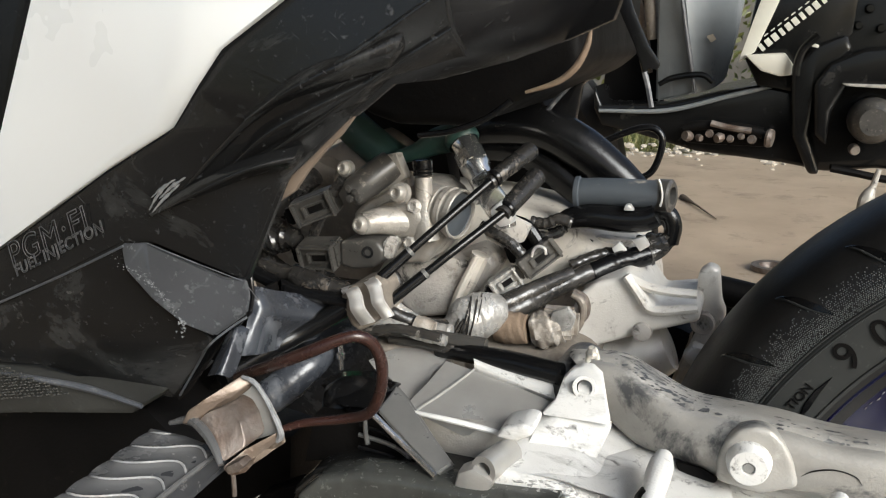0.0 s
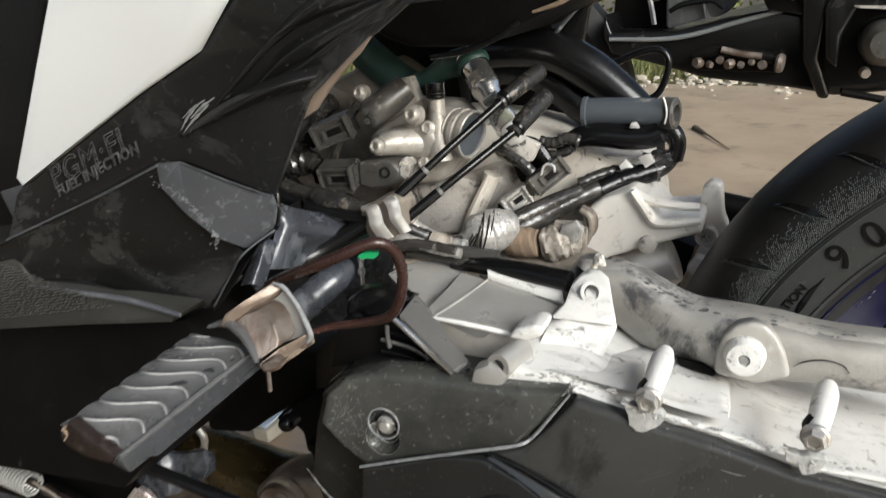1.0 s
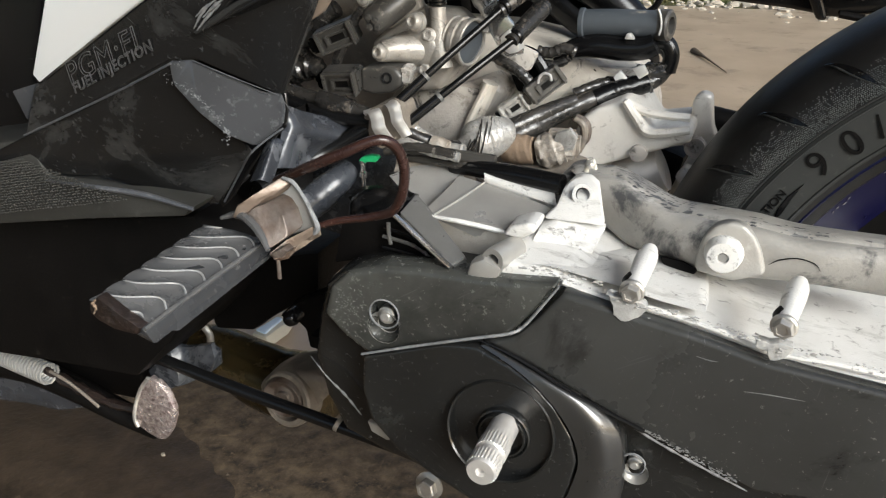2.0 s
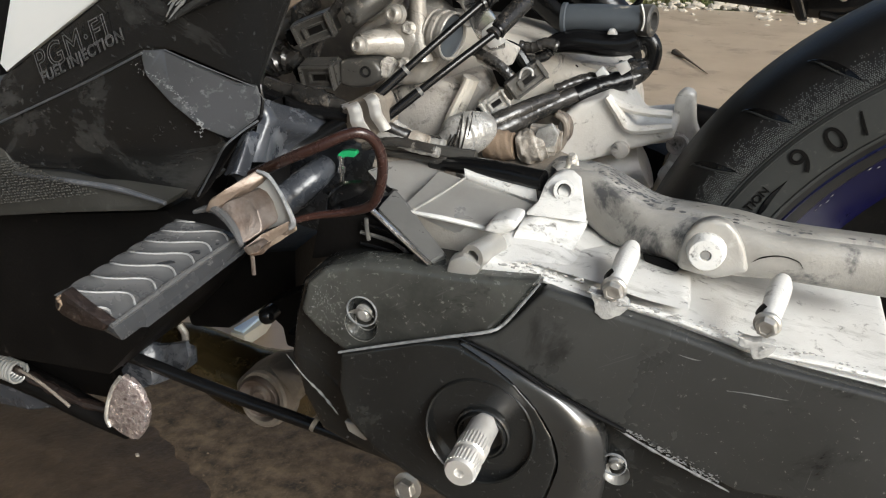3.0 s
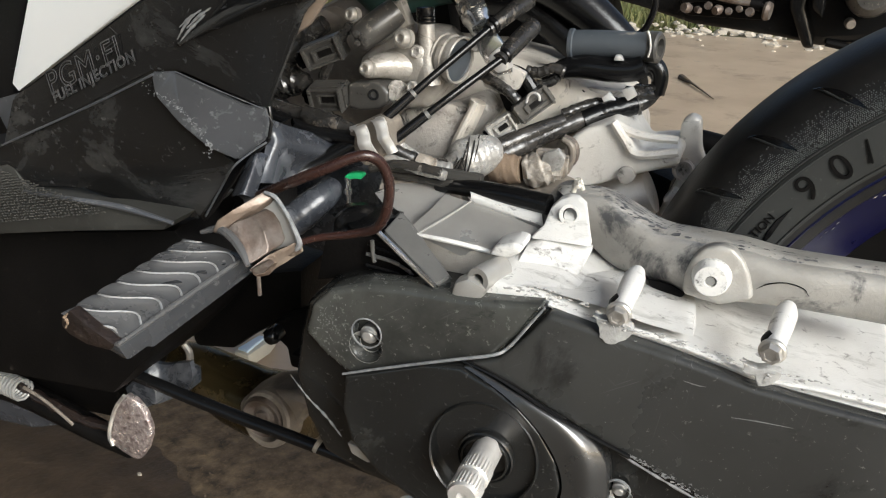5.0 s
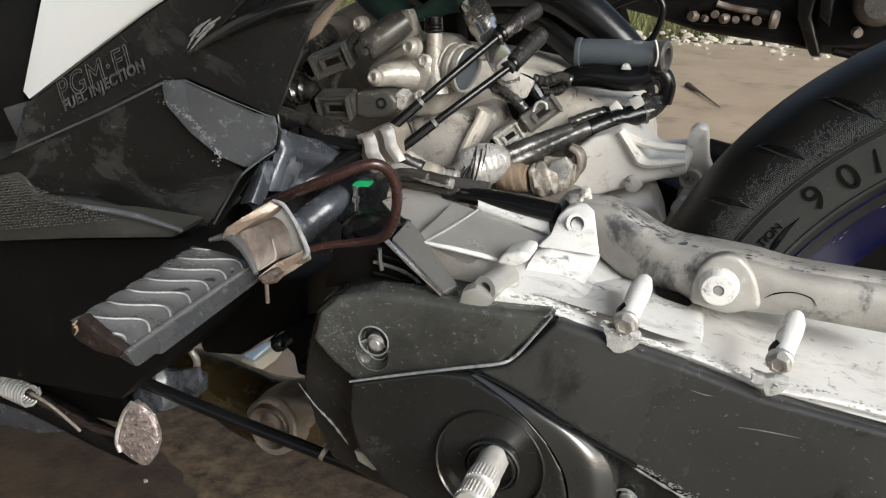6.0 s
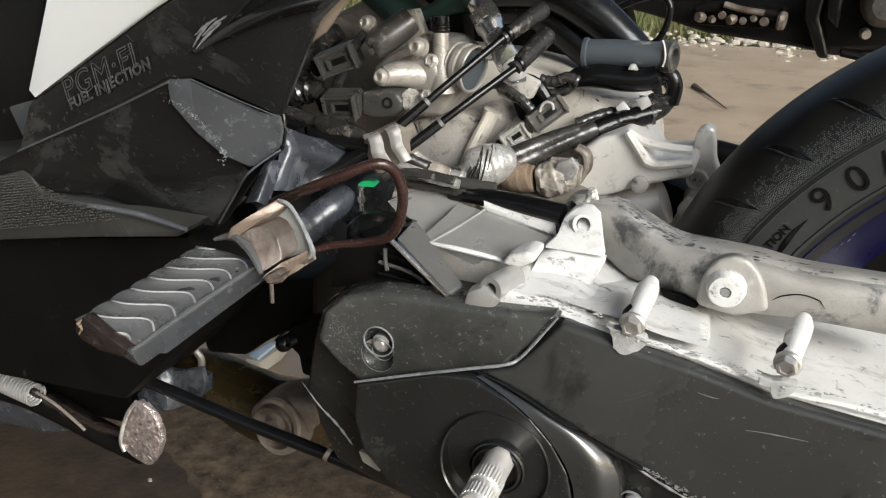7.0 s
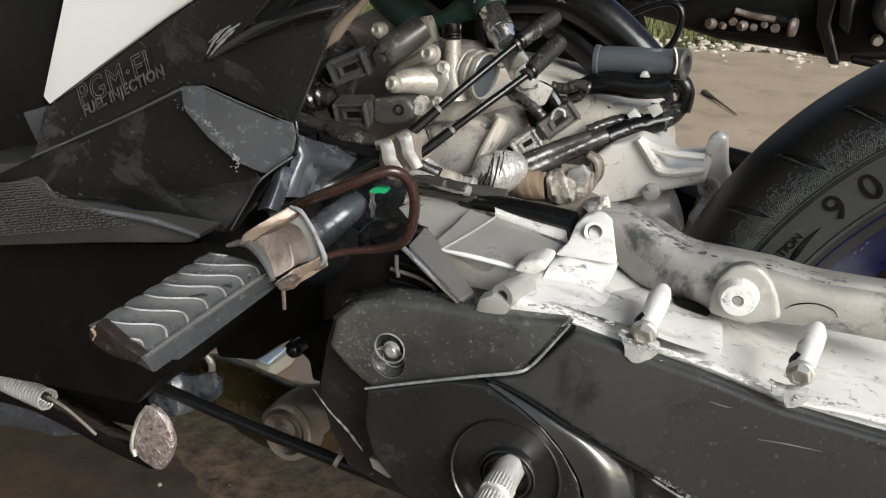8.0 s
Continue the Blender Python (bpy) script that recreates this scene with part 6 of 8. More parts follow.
part("stand_bracket", slab([(-0.3945, 0.415, 0.2186), (-0.3855, 0.415, 0.226), (-0.3729, 0.415, 0.2268), (-0.3661, 0.415, 0.2219), (-0.3667, 0.415, 0.2116), (-0.3783, 0.415, 0.2043), (-0.3924, 0.415, 0.2078)], (0, 0.02, 0), 0.0012, 1), M_FRAME, scooter, "dusty blue-grey bracket")
part("bracket_scrap", slab([(-0.3815, 0.44, 0.2204), (-0.3669, 0.44, 0.2262), (-0.3568, 0.44, 0.2226), (-0.3575, 0.44, 0.2092), (-0.3689, 0.44, 0.2116), (-0.3803, 0.44, 0.2149)], (0, 0.015, 0), 0.001, 1), M_FRAME, scooter, "dusty blue-grey lug")
part("bracket_sheet", loft([[(-0.4030, 0.428, 0.2268), (-0.3806, 0.42, 0.2406), (-0.3663, 0.426, 0.2370), (-0.3388, 0.42, 0.2480)], [(-0.4015, 0.422, 0.2200), (-0.3756, 0.415, 0.2298), (-0.3622, 0.422, 0.2254), (-0.3350, 0.416, 0.2386)], [(-0.3980, 0.426, 0.2068), (-0.3760, 0.418, 0.2067), (-0.3630, 0.424, 0.2102), (-0.3441, 0.42, 0.2235)]], 5, 5, (0, 0.004, 0)), M_FRAME, scooter, "crumpled dusty blue-grey plate", angle=40)
# Added wedge darkens the opening right of the rubber stopper.
part("underside_filler", slab([(-0.3148, 0.47, 0.2488), (-0.3037, 0.47, 0.2602), (-0.2664, 0.47, 0.2791), (-0.2629, 0.47, 0.2259), (-0.2906, 0.47, 0.2271), (-0.2926, 0.47, 0.2424), (-0.3007, 0.47, 0.2490)], (0, 0.02, 0), 0.003, 2), M_DARK, scooter, "dark wedge added to narrow the gap under the engine")
part("link_ring", lathe([(0.0165, 0.01), (0.0165, -0.004), (0.0175, -0.006), (0.021, -0.006), (0.0225, -0.004), (0.0225, 0.012)], (-0.3113, 0.47, 0.1795), (0.15, 1, -0.2), 36), M_GRIME, scooter, "worn round eye of the lower link")
part("lower_link", slab([(-0.3411, 0.47, 0.1845), (-0.3225, 0.47, 0.1974), (-0.2931, 0.47, 0.2056), (-0.2749, 0.47, 0.1989), (-0.2859, 0.47, 0.1768), (-0.3115, 0.47, 0.1581), (-0.3362, 0.47, 0.1601)], (0, 0.04, 0), 0.008, 3), M_GRIME, scooter, "grimy cast link below the engine")
part("link_bush", lathe([(0, -0.001), (0.005, -0.001), (0.006, 0.001), (0.009, 0.002), (0.0155, -0.002), (0.0168, 0.0), (0.0168, 0.01), (0, 0.01)], (-0.3145, 0.465, 0.1815), IN, 28), M_RUST, scooter, "dark bush in the link eye")
part("engine_underside", slab([(-0.4047, 0.5, 0.2658), (-0.2938, 0.5, 0.2919), (-0.2971, 0.5, 0.2477), (-0.3192, 0.5, 0.2424), (-0.343, 0.5, 0.2264), (-0.3598, 0.5, 0.2123), (-0.3971, 0.5, 0.2073)], (0, 0.08, 0), 0.006), M_DARK, scooter, "dark engine underside")

# moulded lettering on the fairing
def lettering(body, at, along, upward, size, parent, name="lettering"):
    cu = bpy.data.curves.new(name, "FONT")
    cu.body, cu.size, cu.fill_mode, cu.bevel_depth, cu.bevel_resolution, cu.shear = body, size, "NONE", 0.00025, 0, 0.25
    cu.space_character = 1.1
    tmp = bpy.data.objects.new(name, cu)
    me = bpy.data.meshes.new_from_object(tmp)
    bpy.data.objects.remove(tmp)
    me.transform(basis(at, along, upward))
    me.materials.clear()
    me.materials.append(M_LETTER)
    ob = new(name, me)
    ob.parent = parent
    return tagged(ob, "thin outlined grey lettering")


la, lb = vec((-0.3355, 0.3325, 0.4491)), vec((-0.2775, 0.3345, 0.4757))
lettering("PGM\u00b7FI", la, lb - la, (-0.1, 0, 1), 0.0158, fair)
la, lb = vec((-0.3337, 0.3325, 0.4451)), vec((-0.2816, 0.3345, 0.47))
lettering("FUEL INJECTION", la, lb - la, (-0.1, 0, 1), 0.0072, fair)

# -- engine middle --
head = part("cylinder_head", slab([(-0.2754, 0.58, 0.438), (-0.2492, 0.58, 0.446), (-0.184, 0.58, 0.444), (-0.1451, 0.58, 0.4374), (-0.1149, 0.58, 0.4246), (-0.0858, 0.58, 0.4195), (-0.0737, 0.58, 0.3907), (-0.0713, 0.58, 0.3447), (-0.1269, 0.58, 0.3291), (-0.2083, 0.58, 0.3263), (-0.2699, 0.58, 0.3358), (-0.2871, 0.58, 0.3686), (-0.2946, 0.58, 0.4105)], (0, 0.09, 0), 0.012, 3), M_ALUDIRT, scooter, "oily tan cast cylinder head")
part("head_fin", slab([(-0.2394, 0.545, 0.3996), (-0.2111, 0.545, 0.4061), (-0.1764, 0.545, 0.4204), (-0.165, 0.545, 0.4102), (-0.1839, 0.545, 0.3819), (-0.1996, 0.545, 0.3646), (-0.236, 0.545, 0.3683)], (0, 0.05, 0), 0.008, 3), M_CAST, head, "pale cast intake face")
part("head_rib", tube([(-0.1747, 0.54, 0.418), (-0.1822, 0.54, 0.3988), (-0.1938, 0.54, 0.3747)], [0.006, 0.005, 0.004], 8, 4), M_ALUDIRT, head)
part("head_wall", slab([(-0.1901, 0.6, 0.4222), (-0.1496, 0.6, 0.4173), (-0.1291, 0.6, 0.3871), (-0.1485, 0.6, 0.3688), (-0.1812, 0.6, 0.3568), (-0.2024, 0.6, 0.3715)], (0, 0.06, 0), 0.006), M_ALUDIRT, head)
# Added backdrop slab keeps the space inside the rod loop dark.
part("front_shade", slab([(-0.3143, 0.49, 0.3848), (-0.2654, 0.49, 0.3827), (-0.2156, 0.49, 0.3775), (-0.2059, 0.49, 0.3005), (-0.3063, 0.49, 0.3154), (-0.3246, 0.49, 0.3604)], (0, 0.14, 0), 0.01), M_FRAME, scooter, "dark dusty slab added as backdrop behind the rod loop")
part("engine_block", slab([(-0.224, 0.5, 0.3724), (-0.1794, 0.5, 0.3742), (-0.1104, 0.5, 0.3724), (-0.0971, 0.5, 0.3645), (-0.1086, 0.5, 0.3128), (-0.226, 0.5, 0.292)], (0, 0.14, 0), 0.012, 3), M_GRIME, scooter, "grimy cast engine block")
part("front_shroud", slab([(-0.3707, 0.57, 0.3851), (-0.3485, 0.57, 0.4254), (-0.323, 0.57, 0.4639), (-0.2779, 0.57, 0.4854), (-0.2448, 0.57, 0.4638), (-0.2458, 0.57, 0.4166), (-0.273, 0.57, 0.373), (-0.3104, 0.57, 0.3518), (-0.358, 0.57, 0.3554)], (0, 0.08, 0), 0.01), M_GRIME, scooter, "grimy brown engine shroud behind the plugs")
# Added dark slab stands for the shaded space behind the engine.
part("engine_rear_shade", slab([(-0.3522, 0.66, 0.56), (-0.1922, 0.66, 0.56), (-0.14, 0.66, 0.4554), (-0.0947, 0.66, 0.4454), (-0.0804, 0.66, 0.4007), (-0.1376, 0.66, 0.3827), (-0.3157, 0.66, 0.3906)], (0, 0.05, 0), 0.01), M_DARK, scooter, "dark slab added for the shade behind the engine")

# throttle body with its sensor, screws and stubs
throttle = part("throttle_body", slab([(-0.2463, 0.505, 0.4463), (-0.2346, 0.505, 0.4562), (-0.2166, 0.505, 0.4662), (-0.1978, 0.505, 0.4659), (-0.1872, 0.505, 0.4578), (-0.1852, 0.505, 0.4362), (-0.1983, 0.505, 0.4184), (-0.2176, 0.505, 0.4159), (-0.2354, 0.505, 0.4294), (-0.2445, 0.505, 0.4344)], (0, 0.05, 0), 0.006, 4), M_THROTTLE, scooter, "grimy cast throttle body with sensor and screws")
part("throttle_step", slab([(-0.2346, 0.495, 0.447), (-0.2211, 0.495, 0.4561), (-0.1974, 0.495, 0.4603), (-0.194, 0.495, 0.4479), (-0.2129, 0.495, 0.4363), (-0.2268, 0.495, 0.4352)], (0, 0.02, 0), 0.004, 3), M_THROTTLE, throttle)
sensor = part("position_sensor", tube([(-0.2374, 0.486, 0.4614), (-0.2356, 0.487, 0.4628), (-0.2285, 0.492, 0.4688), (-0.2218, 0.498, 0.4747), (-0.2174, 0.502, 0.4786)], [0.0072, 0.0086, 0.0092, 0.0092, 0.0088], 24, 4), M_PLUG, throttle, "black throttle sensor with a dusty face", angle=50)
part("sensor_flange", slab([(-0.2249, 0.5, 0.4832), (-0.2142, 0.5, 0.4857), (-0.2081, 0.5, 0.4710), (-0.2182, 0.5, 0.4642), (-0.2308, 0.5, 0.4564), (-0.2323, 0.5, 0.4584), (-0.2181, 0.5, 0.4684)], (0.002, 0.006, 0), 0.001, 2), M_THROTTLE, throttle, "thin cast sensor flange")
part("stub_web", slab([(-0.2122, 0.506, 0.4729), (-0.2076, 0.506, 0.4697), (-0.2021, 0.506, 0.4567), (-0.2005, 0.506, 0.4389), (-0.2119, 0.506, 0.4381), (-0.2169, 0.506, 0.4486)], (0, 0.01, 0), 0.003, 3), M_THROTTLE, throttle, "cast web beside the stub")
for p in [(-0.2341, 0.4785, 0.4667), (-0.2297, 0.478, 0.4650), (-0.2279, 0.478, 0.4617), (-0.2332, 0.478, 0.4614)]:
    part("sensor_pip", lathe([(0.0026, 0), (0.0022, -0.0012), (0.001, -0.0016), (0, -0.0012)], p, IN, 10), M_PLUG, throttle)


def screw(at, r, parent, axis=(-0.25, -1, 0.2), label="dirty round-head screw"):
    axis = vec(axis).normalized()
    ob = part("screw", lathe([(r * 1.25, -0.004), (r * 1.25, -0.0004), (r * 1.05, 0), (r, r * 0.5), (r * 0.8, r * 0.75), (r * 0.55, r * 0.78), (r * 0.42, r * 0.5), (0, r * 0.42)], at, axis, 20), M_THROTTLE, parent, label)
    return ob


screw((-0.2073, 0.488, 0.4644), 0.005, throttle)
screw((-0.2270, 0.478, 0.4463), 0.0046, throttle)
screw((-0.2425, 0.49, 0.4765), 0.004, throttle)
part("screw_seat", tube([(-0.2274, 0.482, 0.4460), (-0.2216, 0.488, 0.4468), (-0.2139, 0.497, 0.4459), (-0.2060, 0.506, 0.4439)], [0.0066, 0.0078, 0.0092, 0.011], 20, 5), M_THROTTLE, throttle, "cast screw barrel")
part("body_shelf", slab([(-0.2242, 0.494, 0.4541), (-0.2011, 0.494, 0.4591), (-0.1936, 0.494, 0.4486), (-0.1958, 0.494, 0.4350), (-0.2158, 0.494, 0.4355), (-0.2259, 0.494, 0.4405)], (0, 0.03, 0), 0.005, 4), M_THROTTLE, throttle, "stepped face of the throttle body")
n0, n1 = vec((-0.1954, 0.5, 0.4350)), vec((-0.1984, 0.503, 0.4808))
d = (n1 - n0)
part("vacuum_stub", lathe([(0, 0), (0.0082, 0), (0.007, d.length * 0.2), (0.0056, d.length * 0.4), (0.0052, d.length * 0.8), (0, d.length * 0.82)], n0, d, 24), M_THROTTLE, throttle, "cast vacuum stub with ribbed tip")
part("stub_ring", lathe([(0.0055, 0), (0.006, 0.0006), (0.006, 0.0014), (0.0055, 0.002), (0.006, 0.0026), (0.006, 0.0034), (0.0055, 0.004), (0.0059, 0.005), (0.0059, 0.009), (0.0045, 0.0095), (0, 0.0095)], n0 + d * 0.82, d, 24), M_RUBBER, throttle)
ring_axis = Vector((0.95, -0.26, -0.12)).normalized()
ring_c = vec((-0.1770, 0.507, 0.4501))
intake = part("intake_joint", lathe([(0.014, -0.034), (0.0143, -0.016), (0.0143, -0.0125), (0.0135, -0.012), (0.0135, -0.0095), (0.0149, -0.009), (0.0149, -0.006), (0.0137, -0.0055), (0.0137, -0.003), (0.015, -0.0025), (0.015, 0.0006), (0.0142, 0.0012), (0.0134, 0.0006), (0.0132, -0.003), (0, -0.004)], ring_c, ring_axis, 48), M_THROTTLE, scooter, "round intake joint with clamp ridges")
part("throttle_plate", lathe([(0.0133, -0.0006), (0.0128, -0.0012), (0, -0.0016)], ring_c, ring_axis, 40), M_HOSE, intake, "blue-grey throttle disc")

# fuel injector
i0, i1 = vec((-0.1942, 0.555, 0.4916)), vec((-0.1565, 0.525, 0.445))
d = (i1 - i0)
l = d.length
inj = part("fuel_injector", lathe([(0, 0), (0.0096, 0), (0.0096, l * 0.1), (0.0088, l * 0.12), (0.0088, l * 0.3), (0.0096, l * 0.32), (0.0096, l * 0.42), (0.008, l * 0.46), (0.0072, l * 0.9), (0.005, l), (0, l)], i0, d, 24), M_CHROME, scooter, "bright metal fuel injector")
part("injector_hex", lathe([(0, l * 0.24), (0.0106, l * 0.25), (0.0106, l * 0.38), (0, l * 0.38)], i0, d, 6), M_CHROME, inj)
part("injector_seal", lathe([(0.0098, l * 0.02), (0.0112, l * 0.05), (0.0112, l * 0.1), (0.0098, l * 0.13)], i0, d, 24), M_TEAL, inj, "teal rubber seal")
part("fuel_elbow", tube([(-0.2444, 0.56, 0.4721), (-0.2241, 0.56, 0.4782), (-0.2103, 0.56, 0.4854), (-0.1948, 0.56, 0.4896)], [0.004, 0.006, 0.009, 0.010], 12, 5), M_TEAL, inj, "dull teal fuel elbow")
part("cooling_hose", tube([(-0.3051, 0.575, 0.5188), (-0.2843, 0.575, 0.4963), (-0.2635, 0.575, 0.4796), (-0.2469, 0.575, 0.4687)], 0.0125, 14, 5), M_TEAL, scooter, "dark greenish hose")
part("injector_plug", slab([(-0.2518, 0.56, 0.4687), (-0.2443, 0.56, 0.4758), (-0.2045, 0.56, 0.479), (-0.2007, 0.56, 0.4564), (-0.2125, 0.56, 0.4535), (-0.2223, 0.56, 0.4627)], (0, 0.02, 0), 0.003), M_DARK, scooter)

# throttle cables
for run, end, r in (([(-0.2224, 0.452, 0.4097), (-0.2127, 0.458, 0.4162), (-0.1847, 0.478, 0.444), (-0.1572, 0.508, 0.4716)], [(-0.1589, 0.507, 0.4697), (-0.1513, 0.52, 0.4773), (-0.1432, 0.54, 0.4849)], 0.0060),
                    ([(-0.2113, 0.452, 0.4024), (-0.2061, 0.458, 0.4047), (-0.1746, 0.478, 0.4318), (-0.1489, 0.507, 0.4539)], [(-0.1506, 0.505, 0.4522), (-0.1459, 0.52, 0.4596), (-0.1394, 0.54, 0.4695)], 0.0066)):
    cable = part("throttle_cable", tube(run, 0.0024, 12, 4), M_RUBBER, scooter, "straight black throttle cable")
    part("cable_sleeve", tube(end, [r * 0.72, r * 0.86, r * 0.9], 16, 5, wobble=0.03), M_BOOT, cable, "dusty rubber cable boot")
    part("cable_nut", lathe([(0, 0), (0.0048, 0), (0.0054, 0.001), (0.0054, 0.0026), (0.0046, 0.0034), (0, 0.0034)], run[-1], vec(end[1]) - vec(end[0]), 16), M_RUBBER, cable)
    part("cable_ferrule", tube([vec(run[1]) * 0.35 + vec(run[2]) * 0.65, vec(run[1]) * 0.3 + vec(run[2]) * 0.7], 0.0033, 12, 1), M_STRIP, cable, "dull crimped ferrule")
    part("cable_conduit", tube([vec(run[0]), vec(run[1]), vec(run[1]) * 0.35 + vec(run[2]) * 0.65], 0.0031, 12, 4), M_RUBBER, cable, "thicker black conduit")
part("cable_bracket", slab([(-0.1732, 0.515, 0.4696), (-0.1649, 0.515, 0.4761), (-0.1479, 0.515, 0.4571), (-0.1453, 0.515, 0.4431), (-0.1563, 0.515, 0.4403), (-0.1668, 0.515, 0.4542)], (0, 0.004, 0), 0.001), M_CHROME, scooter, "bright stamped cable bracket")
clamp = part("cable_clamp", slab([(-0.2255, 0.445, 0.4128), (-0.2197, 0.445, 0.4192), (-0.2087, 0.445, 0.4235), (-0.2034, 0.445, 0.4208), (-0.199, 0.445, 0.4092), (-0.1999, 0.445, 0.4033), (-0.2068, 0.445, 0.3979), (-0.2144, 0.445, 0.3937), (-0.2191, 0.445, 0.3971), (-0.223, 0.445, 0.4046)], (0, 0.03, 0), 0.005, 4), M_GRIME, scooter, "double cable clamp with two bright bent straps", angle=60)
for near, far in (([(-0.2280, 0.452, 0.4154), (-0.2192, 0.441, 0.4171), (-0.2167, 0.4395, 0.4133), (-0.2151, 0.4375, 0.4091), (-0.2136, 0.4395, 0.4043), (-0.2122, 0.444, 0.3981)], [(-0.2200, 0.452, 0.4186), (-0.2118, 0.441, 0.4202), (-0.2090, 0.4395, 0.4161), (-0.2070, 0.4375, 0.4113), (-0.2055, 0.4395, 0.4069), (-0.2040, 0.444, 0.4011)]),
                  ([(-0.2154, 0.452, 0.4208), (-0.2070, 0.441, 0.4227), (-0.2042, 0.4395, 0.4186), (-0.2023, 0.4375, 0.4139), (-0.2004, 0.4395, 0.4092), (-0.1988, 0.444, 0.4030)], [(-0.2080, 0.452, 0.4239), (-0.2001, 0.441, 0.4253), (-0.1974, 0.4395, 0.4213), (-0.1955, 0.4375, 0.4166), (-0.1939, 0.4395, 0.4122), (-0.1926, 0.444, 0.4061)])):
    part("clamp_band", loft([near, [(vec(a) + vec(b)) / 2 + OUT * 0.001 for a, b in zip(near, far)], far], 5, 4, IN * 0.0015), M_STEEL, clamp, "bright bent clamp strap", angle=40)
part("clamp_bridge", slab([(-0.2251, 0.4455, 0.4161), (-0.2028, 0.4455, 0.4254), (-0.2000, 0.4455, 0.4217), (-0.2215, 0.4455, 0.4120)], (0, 0.002, 0), 0.0006, 1), M_STEEL, clamp, "bright plate joining the straps")

# plugs and wiring
def plug(a, b, width, depth, parent, name="wire_plug", label="dusty grey wire plug with a latch window", mat=None):
    """A two-part plug along a to b with a raised frame, latch and window."""
    a, b = vec(a), vec(b)
    m = basis((a + b) / 2, b - a, (0.15, 1, 0.25))
    l = (b - a).length
    mat = mat or M_PLUG
    body = part(name, block((l, depth, width), m, 0.0012), mat, parent, label)
    o = -depth / 2 - 0.0008
    for s in (-1, 1):
        part("latch_rail", block((l * 0.9, 0.003, width * 0.09), m @ Matrix.Translation((0, o, s * width * 0.43)), 0.0004), mat, body)
        part("latch_rail", block((l * 0.55, 0.0022, width * 0.08), m @ Matrix.Translation((l * 0.05, o, s * width * 0.2)), 0.0003), mat, body)
    part("end_bar", block((l * 0.07, 0.004, width * 0.98), m @ Matrix.Translation((-l * 0.42, o, 0)), 0.0004), mat, body)
    part("end_bar", block((l * 0.07, 0.0055, width * 1.04), m @ Matrix.Translation((l * 0.42, o, 0)), 0.0005), mat, body)
    part("latch", block((l * 0.08, 0.0028, width * 0.46), m @ Matrix.Translation((-l * 0.2, o, 0)), 0.0004), mat, body)
    part("latch_window", block((l * 0.34, 0.0006, width * 0.26), m @ Matrix.Translation((l * 0.06, o + 0.0006, 0)), 0), M_DARK, body)
    part("wire_boot", block((l * 0.25, depth * 0.7, width * 0.7), m @ Matrix.Translation((-l * 0.58, 0, 0)), 0.0015), M_RUBBER, body)
    return body


plug((-0.2717, 0.482, 0.4492), (-0.2466, 0.487, 0.4593), 0.015, 0.014, scooter)
plug((-0.2635, 0.474, 0.4278), (-0.2392, 0.475, 0.4297), 0.0152, 0.014, scooter)
part("valve_housing", slab([(-0.2393, 0.474, 0.4366), (-0.2238, 0.474, 0.4392), (-0.2154, 0.474, 0.4378), (-0.2110, 0.474, 0.4333), (-0.2118, 0.474, 0.4269), (-0.2180, 0.474, 0.4221), (-0.2312, 0.474, 0.4202), (-0.2398, 0.474, 0.4216)], (0, 0.02, 0), 0.004, 4), M_PLUG, scooter, "dark valve housing with one hole", angle=60)
part("housing_ribs", block((0.0075, 0.012, 0.011), basis((-0.2106, 0.482, 0.4332), (1, 0.2, -0.3), IN), 0.0015), M_CAST, scooter, "small ribbed casting beside the housing")
part("housing_hole", lathe([(0.0036, 0.0004), (0.0034, -0.0006), (0.0024, -0.0006), (0.0018, 0.001), (0, 0.001)], (-0.2212, 0.4738, 0.4314), IN, 20), M_RUBBER, scooter, "dark centre hole of the housing")
plug((-0.1463, 0.533, 0.4117), (-0.1269, 0.543, 0.4278), 0.0135, 0.013, scooter, label="dark wire plug with a bright latch clip")
part("plug_clip", tube([(-0.1385, 0.528, 0.4224), (-0.1373, 0.528, 0.4269), (-0.1344, 0.528, 0.4293), (-0.1306, 0.528, 0.4282), (-0.1297, 0.528, 0.4246)], 0.0009, 8, 3), M_STEEL, scooter, "bright wire latch clip")
plug((-0.1626, 0.527, 0.3992), (-0.1477, 0.533, 0.4104), 0.0125, 0.012, scooter, label="taped grey wire plug", mat=M_FOIL)
splug = part("sensor_plug", block((0.0235, 0.016, 0.0175), basis((-0.1180, 0.515, 0.3877), (1, 0.1, -0.02), IN), 0.0035, seg=3), M_WRAP, scooter, "crumpled pale taped plug")
part("plug_tape", taped([(-0.1318, 0.512, 0.3821), (-0.1255, 0.512, 0.3836), (-0.1210, 0.513, 0.3846), (-0.1158, 0.514, 0.3860)], [0.0098, 0.0112, 0.0108, 0.0092], 0.006, 0.1, 22, 8, 0.16), M_WRAP, splug, "loose folds of tape", angle=30)
part("plug_flap", slab([(-0.1197, 0.505, 0.3965), (-0.1109, 0.505, 0.4004), (-0.1059, 0.505, 0.3948), (-0.1082, 0.505, 0.3868), (-0.1171, 0.505, 0.3843), (-0.1218, 0.505, 0.3900)], (0, 0.003, 0.001), 0.0012, 2), M_FOIL, splug, "pale flap of tape")
